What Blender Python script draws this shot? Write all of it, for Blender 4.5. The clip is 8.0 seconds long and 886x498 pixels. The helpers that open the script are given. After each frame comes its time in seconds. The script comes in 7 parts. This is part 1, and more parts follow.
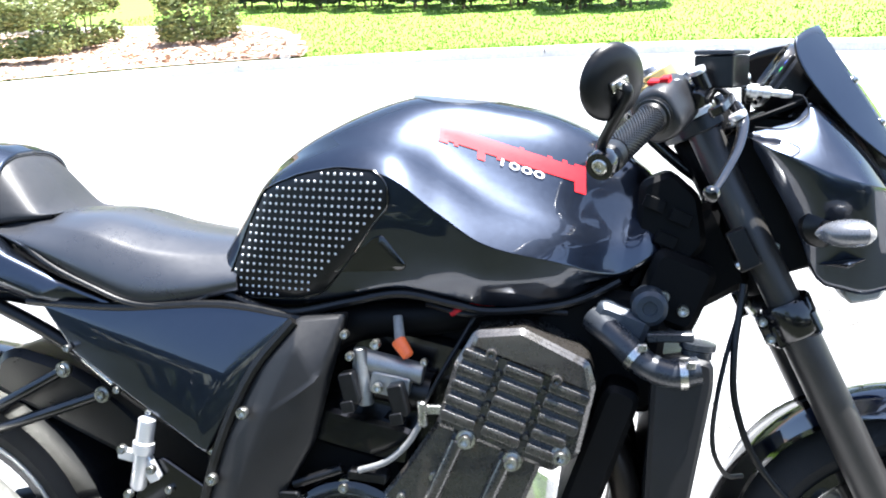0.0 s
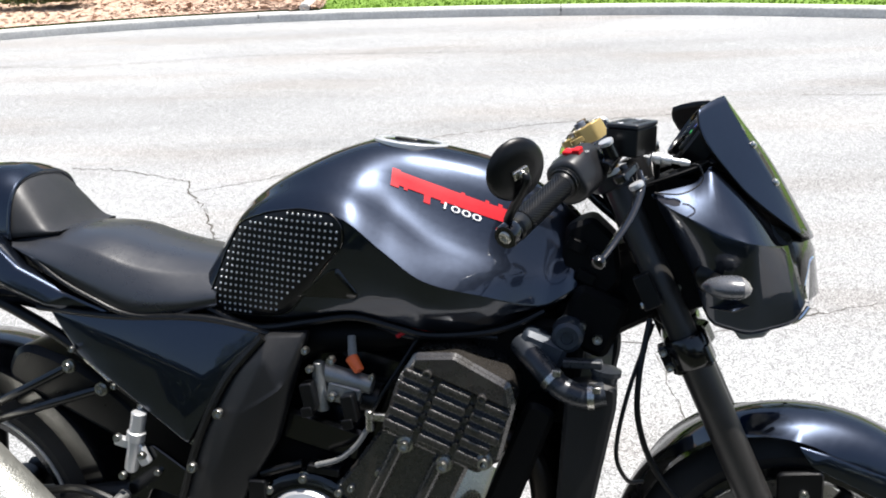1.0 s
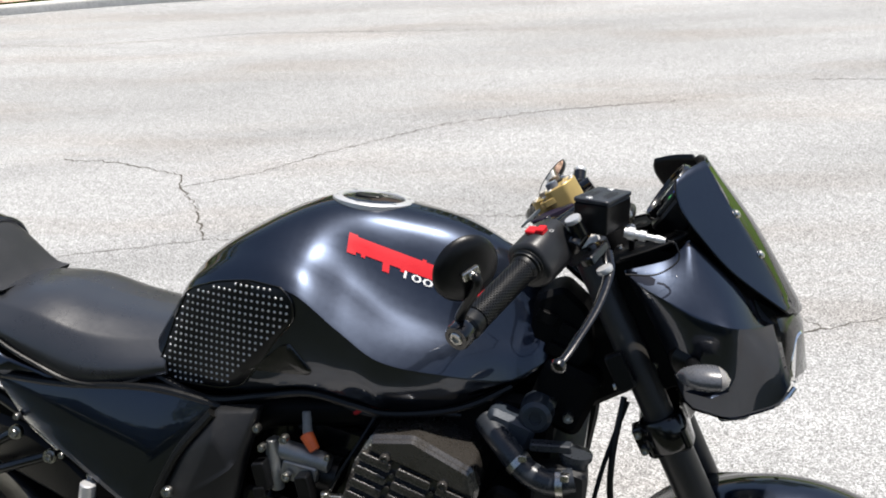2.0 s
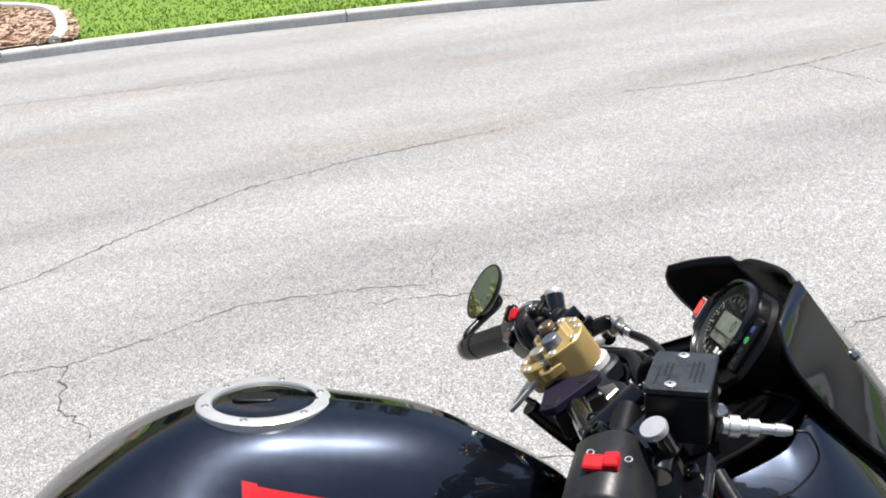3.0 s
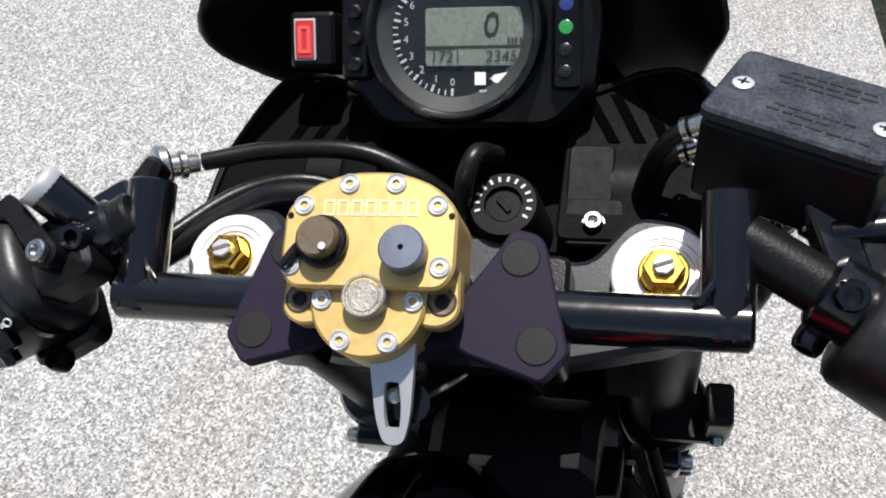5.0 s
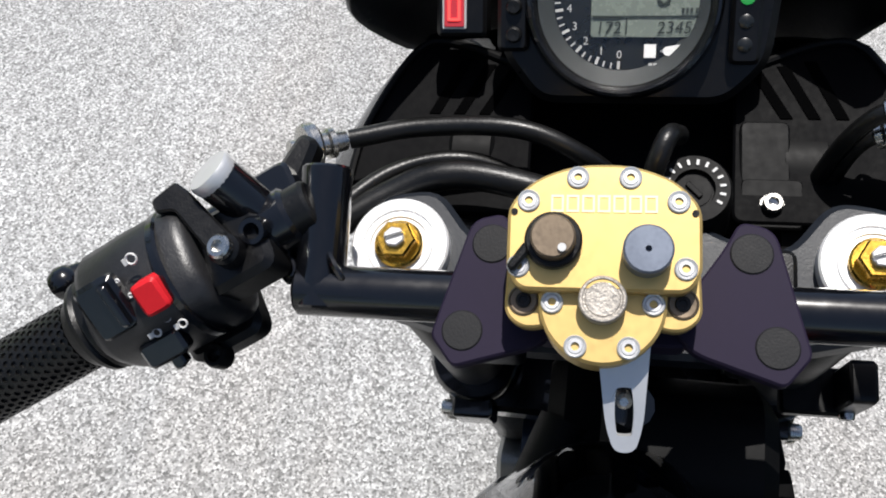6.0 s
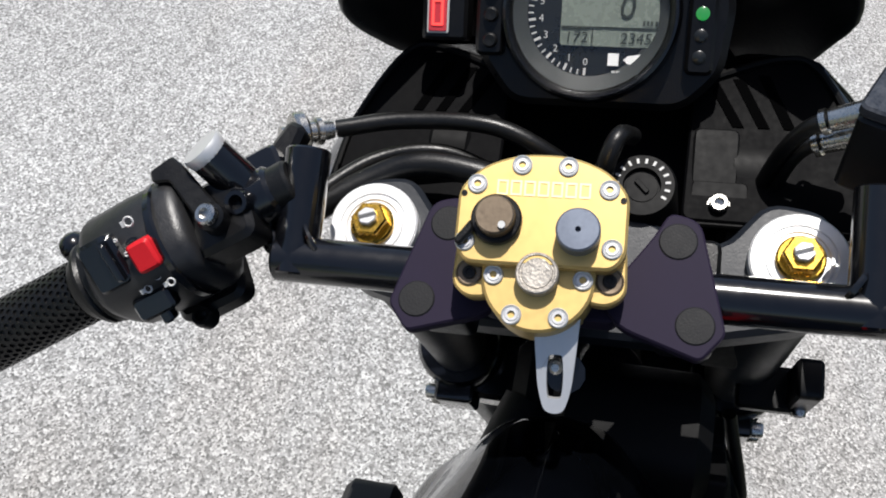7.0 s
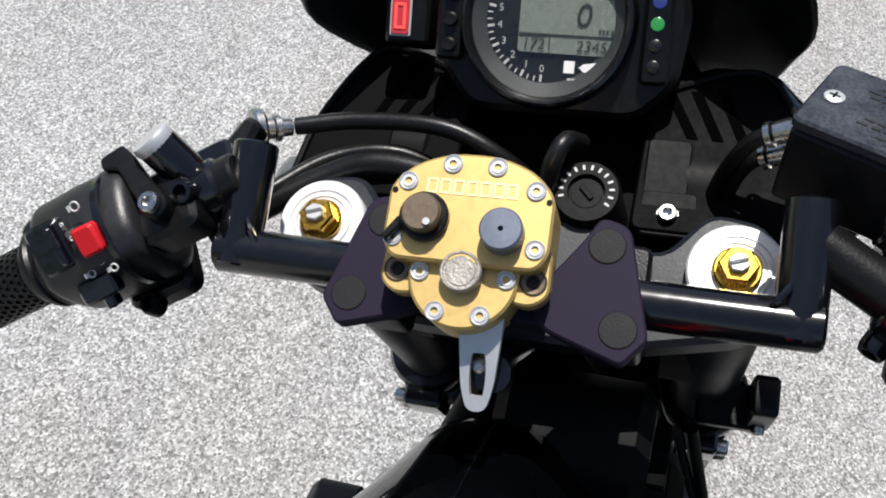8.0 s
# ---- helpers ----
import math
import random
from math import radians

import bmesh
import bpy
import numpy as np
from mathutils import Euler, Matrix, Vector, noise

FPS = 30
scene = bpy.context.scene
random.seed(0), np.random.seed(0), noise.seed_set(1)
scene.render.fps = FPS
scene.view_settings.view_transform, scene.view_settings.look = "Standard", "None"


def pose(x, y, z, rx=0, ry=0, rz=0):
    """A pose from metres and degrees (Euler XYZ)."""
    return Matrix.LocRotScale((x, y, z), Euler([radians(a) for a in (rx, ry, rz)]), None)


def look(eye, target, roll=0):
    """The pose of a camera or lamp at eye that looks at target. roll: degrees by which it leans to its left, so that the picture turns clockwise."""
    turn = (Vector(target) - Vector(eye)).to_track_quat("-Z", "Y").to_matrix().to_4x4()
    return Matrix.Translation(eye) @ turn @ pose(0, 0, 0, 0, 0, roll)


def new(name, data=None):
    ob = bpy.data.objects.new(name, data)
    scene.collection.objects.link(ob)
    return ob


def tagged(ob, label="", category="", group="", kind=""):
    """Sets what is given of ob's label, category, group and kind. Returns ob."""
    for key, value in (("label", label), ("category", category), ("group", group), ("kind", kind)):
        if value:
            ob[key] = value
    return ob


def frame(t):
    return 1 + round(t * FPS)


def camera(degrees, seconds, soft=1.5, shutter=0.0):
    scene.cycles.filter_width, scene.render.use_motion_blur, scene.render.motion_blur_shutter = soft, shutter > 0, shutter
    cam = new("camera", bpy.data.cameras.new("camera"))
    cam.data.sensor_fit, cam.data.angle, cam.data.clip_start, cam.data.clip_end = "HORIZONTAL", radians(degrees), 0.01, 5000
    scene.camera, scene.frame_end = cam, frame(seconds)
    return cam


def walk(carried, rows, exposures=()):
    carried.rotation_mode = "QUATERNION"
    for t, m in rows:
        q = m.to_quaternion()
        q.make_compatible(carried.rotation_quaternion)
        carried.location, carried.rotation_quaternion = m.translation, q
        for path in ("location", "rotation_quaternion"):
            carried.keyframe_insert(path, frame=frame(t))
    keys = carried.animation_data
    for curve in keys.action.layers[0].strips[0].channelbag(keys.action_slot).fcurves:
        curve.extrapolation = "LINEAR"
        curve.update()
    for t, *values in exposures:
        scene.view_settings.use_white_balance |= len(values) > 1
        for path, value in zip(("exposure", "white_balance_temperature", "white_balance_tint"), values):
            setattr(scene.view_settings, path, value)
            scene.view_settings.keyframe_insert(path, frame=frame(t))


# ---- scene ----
# seconds, eye, a point ahead, roll
PATH = [
    (0, (0.9112, -1.1094, 1.2412), (0.6848, 0.7685, 0.5917), -4.50),
    (0.3, (0.8754, -1.1953, 1.3332), (0.7100, 0.6645, 0.6163), -2.51),
    (0.5, (0.8549, -1.2036, 1.3889), (0.7395, 0.6342, 0.6085), -1.85),
    (0.7, (0.8863, -1.2320, 1.4168), (0.7632, 0.6034, 0.6318), -1.65),
    (1, (1.0530, -1.2316, 1.4334), (0.7749, 0.5949, 0.6676), -3.56),
    (1.2, (1.1719, -1.2408, 1.4671), (0.8087, 0.5761, 0.7141), -4.65),
    (2.3, (1.0390, -0.9245, 1.5405), (0.7747, 0.8630, 0.6832), -4.16),
    (2.5, (0.9727, -0.8224, 1.5130), (0.7548, 0.9905, 0.6969), -4.74),
    (2.8, (0.9321, -0.6652, 1.5023), (0.8710, 1.1778, 0.7278), -6.20),
    (3, (0.9132, -0.5026, 1.4789), (1.0443, 1.3173, 0.6598), -6.88),
    (3.3, (0.8691, -0.2965, 1.4948), (1.4089, 1.3033, 0.4228), -7.20),
    (3.5, (0.8477, -0.2051, 1.4949), (1.5959, 1.1738, 0.2544), -6.65),
    (3.7, (0.7979, -0.1264, 1.4833), (1.7629, 1.0224, 0.1608), -4.09),
    (4, (0.6983, -0.0191, 1.4584), (1.9393, 0.7746, 0.1056), 0.63),
    (4.2, (0.6773, 0.0307, 1.4383), (2.0048, 0.6256, 0.0658), 2.29),
    (5.3, (0.8429, 0.2954, 1.2669), (2.1761, 0.2967, -0.2240), 8.27),
    (5.5, (0.8409, 0.3205, 1.2668), (2.1576, 0.2932, -0.2383), 9.21),
    (6, (0.8337, 0.3487, 1.2781), (2.1065, 0.3067, -0.2640), 10.40),
    (6.5, (0.8113, 0.3446, 1.2956), (2.0817, 0.3382, -0.2491), 10.50),
    (7, (0.7969, 0.3148, 1.3059), (2.0835, 0.3437, -0.2251), 10.71),
    (7.5, (0.8000, 0.2813, 1.3112), (2.0830, 0.3707, -0.2204), 9.52),
    (8, (0.7960, 0.2701, 1.3095), (2.0948, 0.3688, -0.2082), 10.67),
]
# seconds, stops, white balance
EXPOSURES = [
    (0.0, 2.52, 6260, 10), (0.5, 2.12, 6340, 10), (1.0, 0.94, 6610, 10), (1.2, 0.68, 6660, 10), (2.3, 0.68, 6810, 10), (2.5, 0.66, 6810, 10), (3.0, 0.66, 6760, 10),
    (3.5, 0.07, 6760, 6), (3.8, 0.13, 6910, 4), (4.1, 0.50, 7010, 5), (4.2, 0.50, 7010, 6), (5.3, 0.54, 6560, 10), (6.0, 0.44, 6580, 10), (7.0, 0.34, 6580, 10), (8.0, 0.34, 6580, 10),
]
cam = camera(50.2, 8.0, 1.9)
walk(cam, [(t, look(e, g, r)) for t, e, g, r in PATH], EXPOSURES)

# ---- light: a clear sky and a high sun beyond the motorcycle's left side ----
SUN_DIR = Vector((0.205, 0.12, 0.965)).normalized()
world = bpy.data.worlds.new("sky")
scene.world = world
world.use_nodes = True
wn = world.node_tree.nodes
sky = wn.new("ShaderNodeTexSky")
sky.sky_type = "NISHITA"
sky.sun_disc = False
sky.sun_elevation = math.asin(SUN_DIR.z)
sky.sun_rotation = math.atan2(SUN_DIR.x, SUN_DIR.y)
sky.dust_density = 1.5
world.node_tree.links.new(sky.outputs[0], wn["Background"].inputs[0])
wn["Background"].inputs[1].default_value = 0.09
sun = bpy.data.lights.new("sun", "SUN")
sun.energy, sun.angle, sun.color = 5.0, radians(0.53), (1.0, 0.975, 0.945)
sun_ob = new("sun", sun)
sun_ob.matrix_world = look(SUN_DIR * 30, (0, 0, 0))


# ---- materials ----
def surface(name, base, rough, metal=0.0, coat=0.0, vary=0.15, scale=30.0, bump=0.0, bump_scale=300.0, spec=0.5, rough_vary=0.08, per_piece=0.0):
    """A procedural surface: colour and gloss vary at two scales, with an optional fine relief."""
    m = bpy.data.materials.new(name)
    m.use_nodes = True
    nt = m.node_tree
    b = nt.nodes["Principled BSDF"]
    tc = nt.nodes.new("ShaderNodeTexCoord")
    n1, n2 = nt.nodes.new("ShaderNodeTexNoise"), nt.nodes.new("ShaderNodeTexNoise")
    n1.inputs["Scale"].default_value, n2.inputs["Scale"].default_value = scale, scale * 9
    n1.inputs["Detail"].default_value, n2.inputs["Detail"].default_value = 4, 3
    for n in (n1, n2):
        nt.links.new(tc.outputs["Object"], n.inputs["Vector"])
    mix = nt.nodes.new("ShaderNodeMath")
    mix.operation = "ADD"
    nt.links.new(n1.outputs["Fac"], mix.inputs[0])
    nt.links.new(n2.outputs["Fac"], mix.inputs[1])
    last = mix
    if per_piece:
        info = nt.nodes.new("ShaderNodeNewGeometry")
        mul = nt.nodes.new("ShaderNodeMath")
        mul.operation = "MULTIPLY_ADD"
        mul.inputs[1].default_value = per_piece
        nt.links.new(info.outputs["Random Per Island"], mul.inputs[0])
        nt.links.new(mix.outputs[0], mul.inputs[2])
        last = mul
    ramp = nt.nodes.new("ShaderNodeMapRange")
    ramp.inputs["From Min"].default_value, ramp.inputs["From Max"].default_value = 0.6, 1.4 + per_piece
    ramp.inputs["To Min"].default_value, ramp.inputs["To Max"].default_value = 1 - vary, 1 + vary
    nt.links.new(last.outputs[0], ramp.inputs["Value"])
    col = nt.nodes.new("ShaderNodeVectorMath")
    col.operation = "SCALE"
    col.inputs[0].default_value = base
    nt.links.new(ramp.outputs[0], col.inputs["Scale"])
    nt.links.new(col.outputs[0], b.inputs["Base Color"])
    rr = nt.nodes.new("ShaderNodeMapRange")
    rr.inputs["From Min"].default_value, rr.inputs["From Max"].default_value = 0.6, 1.4
    rr.inputs["To Min"].default_value, rr.inputs["To Max"].default_value = max(rough - rough_vary, 0.02), rough + rough_vary
    nt.links.new(mix.outputs[0], rr.inputs["Value"])
    nt.links.new(rr.outputs[0], b.inputs["Roughness"])
    b.inputs["Metallic"].default_value = metal
    b.inputs["Coat Weight"].default_value = coat
    b.inputs["Coat Roughness"].default_value = 0.03
    b.inputs["Specular IOR Level"].default_value = spec
    if bump:
        nb = nt.nodes.new("ShaderNodeTexNoise")
        nb.inputs["Scale"].default_value = bump_scale
        nb.inputs["Detail"].default_value = 3
        nt.links.new(tc.outputs["Object"], nb.inputs["Vector"])
        bp = nt.nodes.new("ShaderNodeBump")
        bp.inputs["Strength"].default_value = bump
        bp.inputs["Distance"].default_value = 1.0 / bump_scale
        nt.links.new(nb.outputs["Fac"], bp.inputs["Height"])
        nt.links.new(bp.outputs[0], b.inputs["Normal"])
    return m


def glow(name, color, strength, base=(0.02, 0.02, 0.02)):
    m = bpy.data.materials.new(name)
    m.use_nodes = True
    b = m.node_tree.nodes["Principled BSDF"]
    b.inputs["Base Color"].default_value = (*base, 1)
    b.inputs["Emission Color"].default_value = (*color, 1)
    b.inputs["Emission Strength"].default_value = strength
    b.inputs["Roughness"].default_value = 0.25
    return m


def asphalt(name):
    """Pale worn asphalt: stones of many greys in a darker binder, with broad stains and tyre-worn bands."""
    m = bpy.data.materials.new(name)
    m.use_nodes = True
    nt = m.node_tree
    b = nt.nodes["Principled BSDF"]
    tc = nt.nodes.new("ShaderNodeTexCoord")
    vo = nt.nodes.new("ShaderNodeTexVoronoi")
    vo.inputs["Scale"].default_value = 290
    warp = nt.nodes.new("ShaderNodeTexNoise")
    warp.inputs["Scale"].default_value = 260
    wm = nt.nodes.new("ShaderNodeVectorMath")
    wm.operation = "MULTIPLY_ADD"
    wm.inputs[1].default_value = (0.004, 0.004, 0.004)
    nt.links.new(tc.outputs["Object"], warp.inputs["Vector"])
    nt.links.new(warp.outputs["Color"], wm.inputs[0])
    nt.links.new(tc.outputs["Object"], wm.inputs[2])
    nt.links.new(wm.outputs[0], vo.inputs["Vector"])
    sep = nt.nodes.new("ShaderNodeSeparateColor")
    nt.links.new(vo.outputs["Color"], sep.inputs[0])
    ramp = nt.nodes.new("ShaderNodeValToRGB")
    el = ramp.color_ramp.elements
    el[0].position, el[0].color = 0.0, (0.130, 0.131, 0.129, 1)
    el[1].position, el[1].color = 1.0, (0.565, 0.569, 0.565, 1)
    e = el.new(0.35)
    e.color = (0.262, 0.264, 0.261, 1)
    e = el.new(0.7)
    e.color = (0.365, 0.367, 0.364, 1)
    nt.links.new(sep.outputs[0], ramp.inputs[0])
    big = nt.nodes.new("ShaderNodeTexNoise")
    big.inputs["Scale"].default_value = 0.9
    big.inputs["Detail"].default_value = 6
    big.inputs["Roughness"].default_value = 0.62
    mp = nt.nodes.new("ShaderNodeMapping")
    mp.inputs["Rotation"].default_value = (0, 0, radians(14))
    mp.inputs["Scale"].default_value = (0.35, 1.3, 1.0)
    nt.links.new(tc.outputs["Object"], mp.inputs[0])
    nt.links.new(mp.outputs[0], big.inputs["Vector"])
    bm = nt.nodes.new("ShaderNodeMapRange")
    bm.inputs["From Min"].default_value, bm.inputs["From Max"].default_value = 0.3, 0.7
    bm.inputs["To Min"].default_value, bm.inputs["To Max"].default_value = 0.80, 1.09
    nt.links.new(big.outputs["Fac"], bm.inputs["Value"])
    mid = nt.nodes.new("ShaderNodeTexNoise")
    mid.inputs["Scale"].default_value = 28
    mid.inputs["Detail"].default_value = 5
    nt.links.new(tc.outputs["Object"], mid.inputs["Vector"])
    mm = nt.nodes.new("ShaderNodeMapRange")
    mm.inputs["From Min"].default_value, mm.inputs["From Max"].default_value = 0.3, 0.7
    mm.inputs["To Min"].default_value, mm.inputs["To Max"].default_value = 0.92, 1.08
    nt.links.new(mid.outputs["Fac"], mm.inputs["Value"])
    f = nt.nodes.new("ShaderNodeMath")
    f.operation = "MULTIPLY"
    nt.links.new(bm.outputs[0], f.inputs[0])
    nt.links.new(mm.outputs[0], f.inputs[1])
    sc = nt.nodes.new("ShaderNodeVectorMath")
    sc.operation = "SCALE"
    nt.links.new(ramp.outputs[0], sc.inputs[0])
    # darker, tyre-worn bands that run along the street
    across = nt.nodes.new("ShaderNodeVectorMath")
    across.operation = "DOT_PRODUCT"
    across.inputs[1].default_value = (-0.309, 0.951, 0)
    nt.links.new(tc.outputs["Object"], across.inputs[0])
    wob = nt.nodes.new("ShaderNodeMath")
    wob.operation = "MULTIPLY_ADD"
    wob.inputs[1].default_value = 0.5
    nt.links.new(big.outputs["Fac"], wob.inputs[0])
    nt.links.new(across.outputs["Value"], wob.inputs[2])
    lane = nt.nodes.new("ShaderNodeMapRange")
    lane.inputs["From Min"].default_value, lane.inputs["From Max"].default_value = -1.75, 6.25
    nt.links.new(wob.outputs[0], lane.inputs["Value"])
    worn = nt.nodes.new("ShaderNodeValToRGB")
    we = worn.color_ramp.elements
    we[0].position, we[0].color = 0.0, (1, 1, 1, 1)
    we[1].position, we[1].color = 1.0, (1, 1, 1, 1)
    for at, depth in ((0.17, 1.0), (0.20, 0.90), (0.225, 1.0), (0.34, 1.02), (0.375, 0.93), (0.40, 1.0), (0.49, 1.0), (0.515, 0.84), (0.545, 0.87), (0.575, 1.0), (0.66, 1.02), (0.70, 0.88), (0.75, 1.0), (0.84, 0.92)):
        e = we.new(at)
        e.color = (depth, depth, depth, 1)
    nt.links.new(lane.outputs[0], worn.inputs[0])
    fw = nt.nodes.new("ShaderNodeMath")
    fw.operation = "MULTIPLY"
    nt.links.new(f.outputs[0], fw.inputs[0])
    nt.links.new(worn.outputs[0], fw.inputs[1])
    nt.links.new(fw.outputs[0], sc.inputs["Scale"])
    # brown dust and faint red-brown streaks drawn out along the street
    mp2 = nt.nodes.new("ShaderNodeMapping")
    mp2.inputs["Rotation"].default_value = (0, 0, radians(8))
    mp2.inputs["Scale"].default_value = (0.22, 1.0, 1.0)
    nt.links.new(tc.outputs["Object"], mp2.inputs[0])
    dust = nt.nodes.new("ShaderNodeTexNoise")
    dust.inputs["Scale"].default_value = 1.6
    dust.inputs["Detail"].default_value = 5
    dust.inputs["Roughness"].default_value = 0.6
    nt.links.new(mp2.outputs[0], dust.inputs["Vector"])
    dr = nt.nodes.new("ShaderNodeMapRange")
    dr.inputs["From Min"].default_value, dr.inputs["From Max"].default_value = 0.48, 0.72
    nt.links.new(dust.outputs["Fac"], dr.inputs["Value"])
    tint = nt.nodes.new("ShaderNodeMix")
    tint.data_type, tint.blend_type = "RGBA", "MULTIPLY"
    tint.inputs["B"].default_value = (0.90, 0.84, 0.79, 1)
    nt.links.new(dr.outputs[0], tint.inputs["Factor"])
    nt.links.new(sc.outputs[0], tint.inputs["A"])
    nt.links.new(tint.outputs["Result"], b.inputs["Base Color"])
    b.inputs["Roughness"].default_value = 0.85
    b.inputs["Specular IOR Level"].default_value = 0.3
    bp = nt.nodes.new("ShaderNodeBump")
    bp.inputs["Strength"].default_value = 0.65
    bp.inputs["Distance"].default_value = 0.004
    nt.links.new(vo.outputs["Distance"], bp.inputs["Height"])
    nt.links.new(bp.outputs[0], b.inputs["Normal"])
    return m


PAINT = surface("midnight_metallic_paint", (0.026, 0.033, 0.049), 0.34, metal=1.0, coat=0.85, vary=0.05, scale=12, rough_vary=0.03)
PAINT.node_tree.nodes["Principled BSDF"].inputs["Coat IOR"].default_value = 1.6
PAINT.node_tree.nodes["Principled BSDF"].inputs["Specular Tint"].default_value = (0.10, 0.13, 0.18, 1)
SATIN = surface("satin_black_plastic", (0.0040, 0.0040, 0.0044), 0.34, vary=0.2, scale=25, bump=0.12, bump_scale=900, spec=0.28)
HOUSING = surface("worn_grey_black_plastic", (0.013, 0.013, 0.014), 0.40, vary=0.2, scale=25, bump=0.12, bump_scale=900, spec=0.45)
HUMPPAD = surface("dark_grey_pad", (0.022, 0.022, 0.023), 0.48, vary=0.15, scale=18, bump=0.1, bump_scale=1100, spec=0.4)
MATTE = surface("matte_grey_plastic", (0.0065, 0.0065, 0.007), 0.50, vary=0.15, scale=18, bump=0.1, bump_scale=1100, spec=0.4)
POWDER = surface("black_powder_coat", (0.0028, 0.003, 0.004), 0.20, coat=0.5, vary=0.1, scale=20, spec=0.4)
RUBBER = surface("black_rubber", (0.0045, 0.0045, 0.0045), 0.36, vary=0.25, scale=60, bump=0.12, bump_scale=800, spec=0.32)
TYRE = surface("tyre_rubber", (0.009, 0.009, 0.009), 0.8, vary=0.3, scale=40, bump=0.3, bump_scale=500)
VINYL = surface("black_seat_vinyl", (0.020, 0.021, 0.024), 0.29, vary=0.08, scale=14, bump=0.04, bump_scale=1400, spec=0.9, rough_vary=0.03)
GOLD = surface("gold_anodised_aluminium", (0.59, 0.415, 0.155), 0.46, metal=0.7, vary=0.05, scale=30, bump=0.05, bump_scale=2500)
GOLD_NUT = surface("gold_anodised_nut", (0.60, 0.36, 0.06), 0.25, metal=1.0, vary=0.06, scale=60)
ALU = surface("machined_aluminium", (0.58, 0.58, 0.58), 0.40, metal=0.6, vary=0.03, scale=50)
FRAME = surface("black_frame_enamel", (0.0022, 0.0022, 0.0024), 0.55, vary=0.2, scale=25, spec=0.12)
SHELL = surface("dark_glossy_indicator_shell", (0.075, 0.078, 0.086), 0.28, coat=0.6, vary=0.08, scale=40)
STEEL = surface("zinc_plated_steel", (0.50, 0.49, 0.46), 0.28, metal=1.0, vary=0.15, scale=120)
CAST = surface("raw_cast_aluminium", (0.30, 0.30, 0.29), 0.45, metal=0.8, vary=0.2, scale=60, bump=0.25, bump_scale=900)
CAPALU = surface("turned_aluminium", (0.72, 0.72, 0.72), 0.40, metal=0.4, vary=0.05, scale=50, bump=0.05, bump_scale=900)
FORK = surface("dark_grey_fork_tube", (0.034, 0.032, 0.030), 0.40, metal=0.3, vary=0.10, scale=30, spec=0.5)
YOKE = surface("blue_grey_yoke_casting", (0.006, 0.008, 0.012), 0.45, vary=0.15, scale=40, bump=0.08, bump_scale=900, spec=0.4)
PIVOT = surface("scuffed_bare_metal", (0.36, 0.33, 0.29), 0.40, metal=0.6, vary=0.40, scale=160, bump=0.2, bump_scale=700)
PURPLE = surface("dark_violet_anodised_plate", (0.015, 0.011, 0.024), 0.6, vary=0.06, scale=40, spec=0.10, rough_vary=0.01)
GREYKNOB = surface("blue_grey_anodised_knob", (0.14, 0.16, 0.20), 0.4, metal=0.6, vary=0.08, scale=80)
PLUG = surface("dull_rubber_plug", (0.010, 0.010, 0.011), 0.62, vary=0.3, scale=120, bump=0.15, bump_scale=900, spec=0.2)
BRONZE = surface("brown_anodised_knob", (0.17, 0.130, 0.09), 0.38, metal=0.7, vary=0.1, scale=80)
ENGINE = surface("black_engine_enamel", (0.030, 0.027, 0.024), 0.28, metal=0.0, coat=1.0, vary=0.25, scale=30, bump=0.02, bump_scale=500)
HEADER = surface("dark_heat_browned_steel", (0.035, 0.028, 0.023), 0.35, metal=0.7, vary=0.2, scale=30)
WORNLID = surface("dusty_scuffed_lid", (0.020, 0.023, 0.030), 0.40, vary=0.55, scale=70, bump=0.15, bump_scale=500, spec=0.5, rough_vary=0.2)
# near-black colour that stands in for the shade inside the panel slots
SLOT_SHADE = surface("painted_slot_shade", (0.0010, 0.0010, 0.0011), 0.95, vary=0.3, scale=60, bump=0.3, bump_scale=600, spec=0.01)
PANEL = surface("matt_black_inner_panel", (0.0014, 0.0014, 0.0018), 0.6, vary=0.2, scale=30, bump=0.08, bump_scale=900, spec=0.05)
RED = surface("red_switch_plastic", (0.50, 0.012, 0.018), 0.5, vary=0.06, scale=80, spec=0.2)
DECAL_RED = surface("red_vinyl_decal", (0.55, 0.012, 0.02), 0.45, vary=0.05, scale=40, spec=0.3)
DECAL_WHITE = surface("white_vinyl_decal", (0.8, 0.8, 0.8), 0.45, vary=0.04, scale=40, spec=0.3)
MARK = surface("pale_printed_marks", (0.46, 0.46, 0.45), 0.5, vary=0.05, scale=80)
ENGRAVED = surface("pale_engraved_marks", (0.85, 0.68, 0.36), 0.5, metal=0.4, vary=0.05, scale=80)
LCD = surface("grey_green_lcd_panel", (0.155, 0.18, 0.155), 0.25, vary=0.05, scale=40)
DIAL = surface("dark_dial_face", (0.008, 0.009, 0.009), 0.3, vary=0.1, scale=40)
BAND = surface("grey_dial_band", (0.026, 0.029, 0.027), 0.4, vary=0.1, scale=60)
INK = surface("black_lcd_digits", (0.02, 0.025, 0.02), 0.4, vary=0.05, scale=60)
ORANGE = surface("orange_silicone_boot", (0.75, 0.13, 0.03), 0.5, vary=0.15, scale=60)
HOSE_GREY = surface("grey_braided_sleeve", (0.16, 0.16, 0.155), 0.5, vary=0.3, scale=200, bump=0.4, bump_scale=700)
BLUECAST = surface("blue_grey_painted_casting", (0.030, 0.038, 0.050), 0.38, metal=0.2, vary=0.2, scale=40, bump=0.1, bump_scale=800)
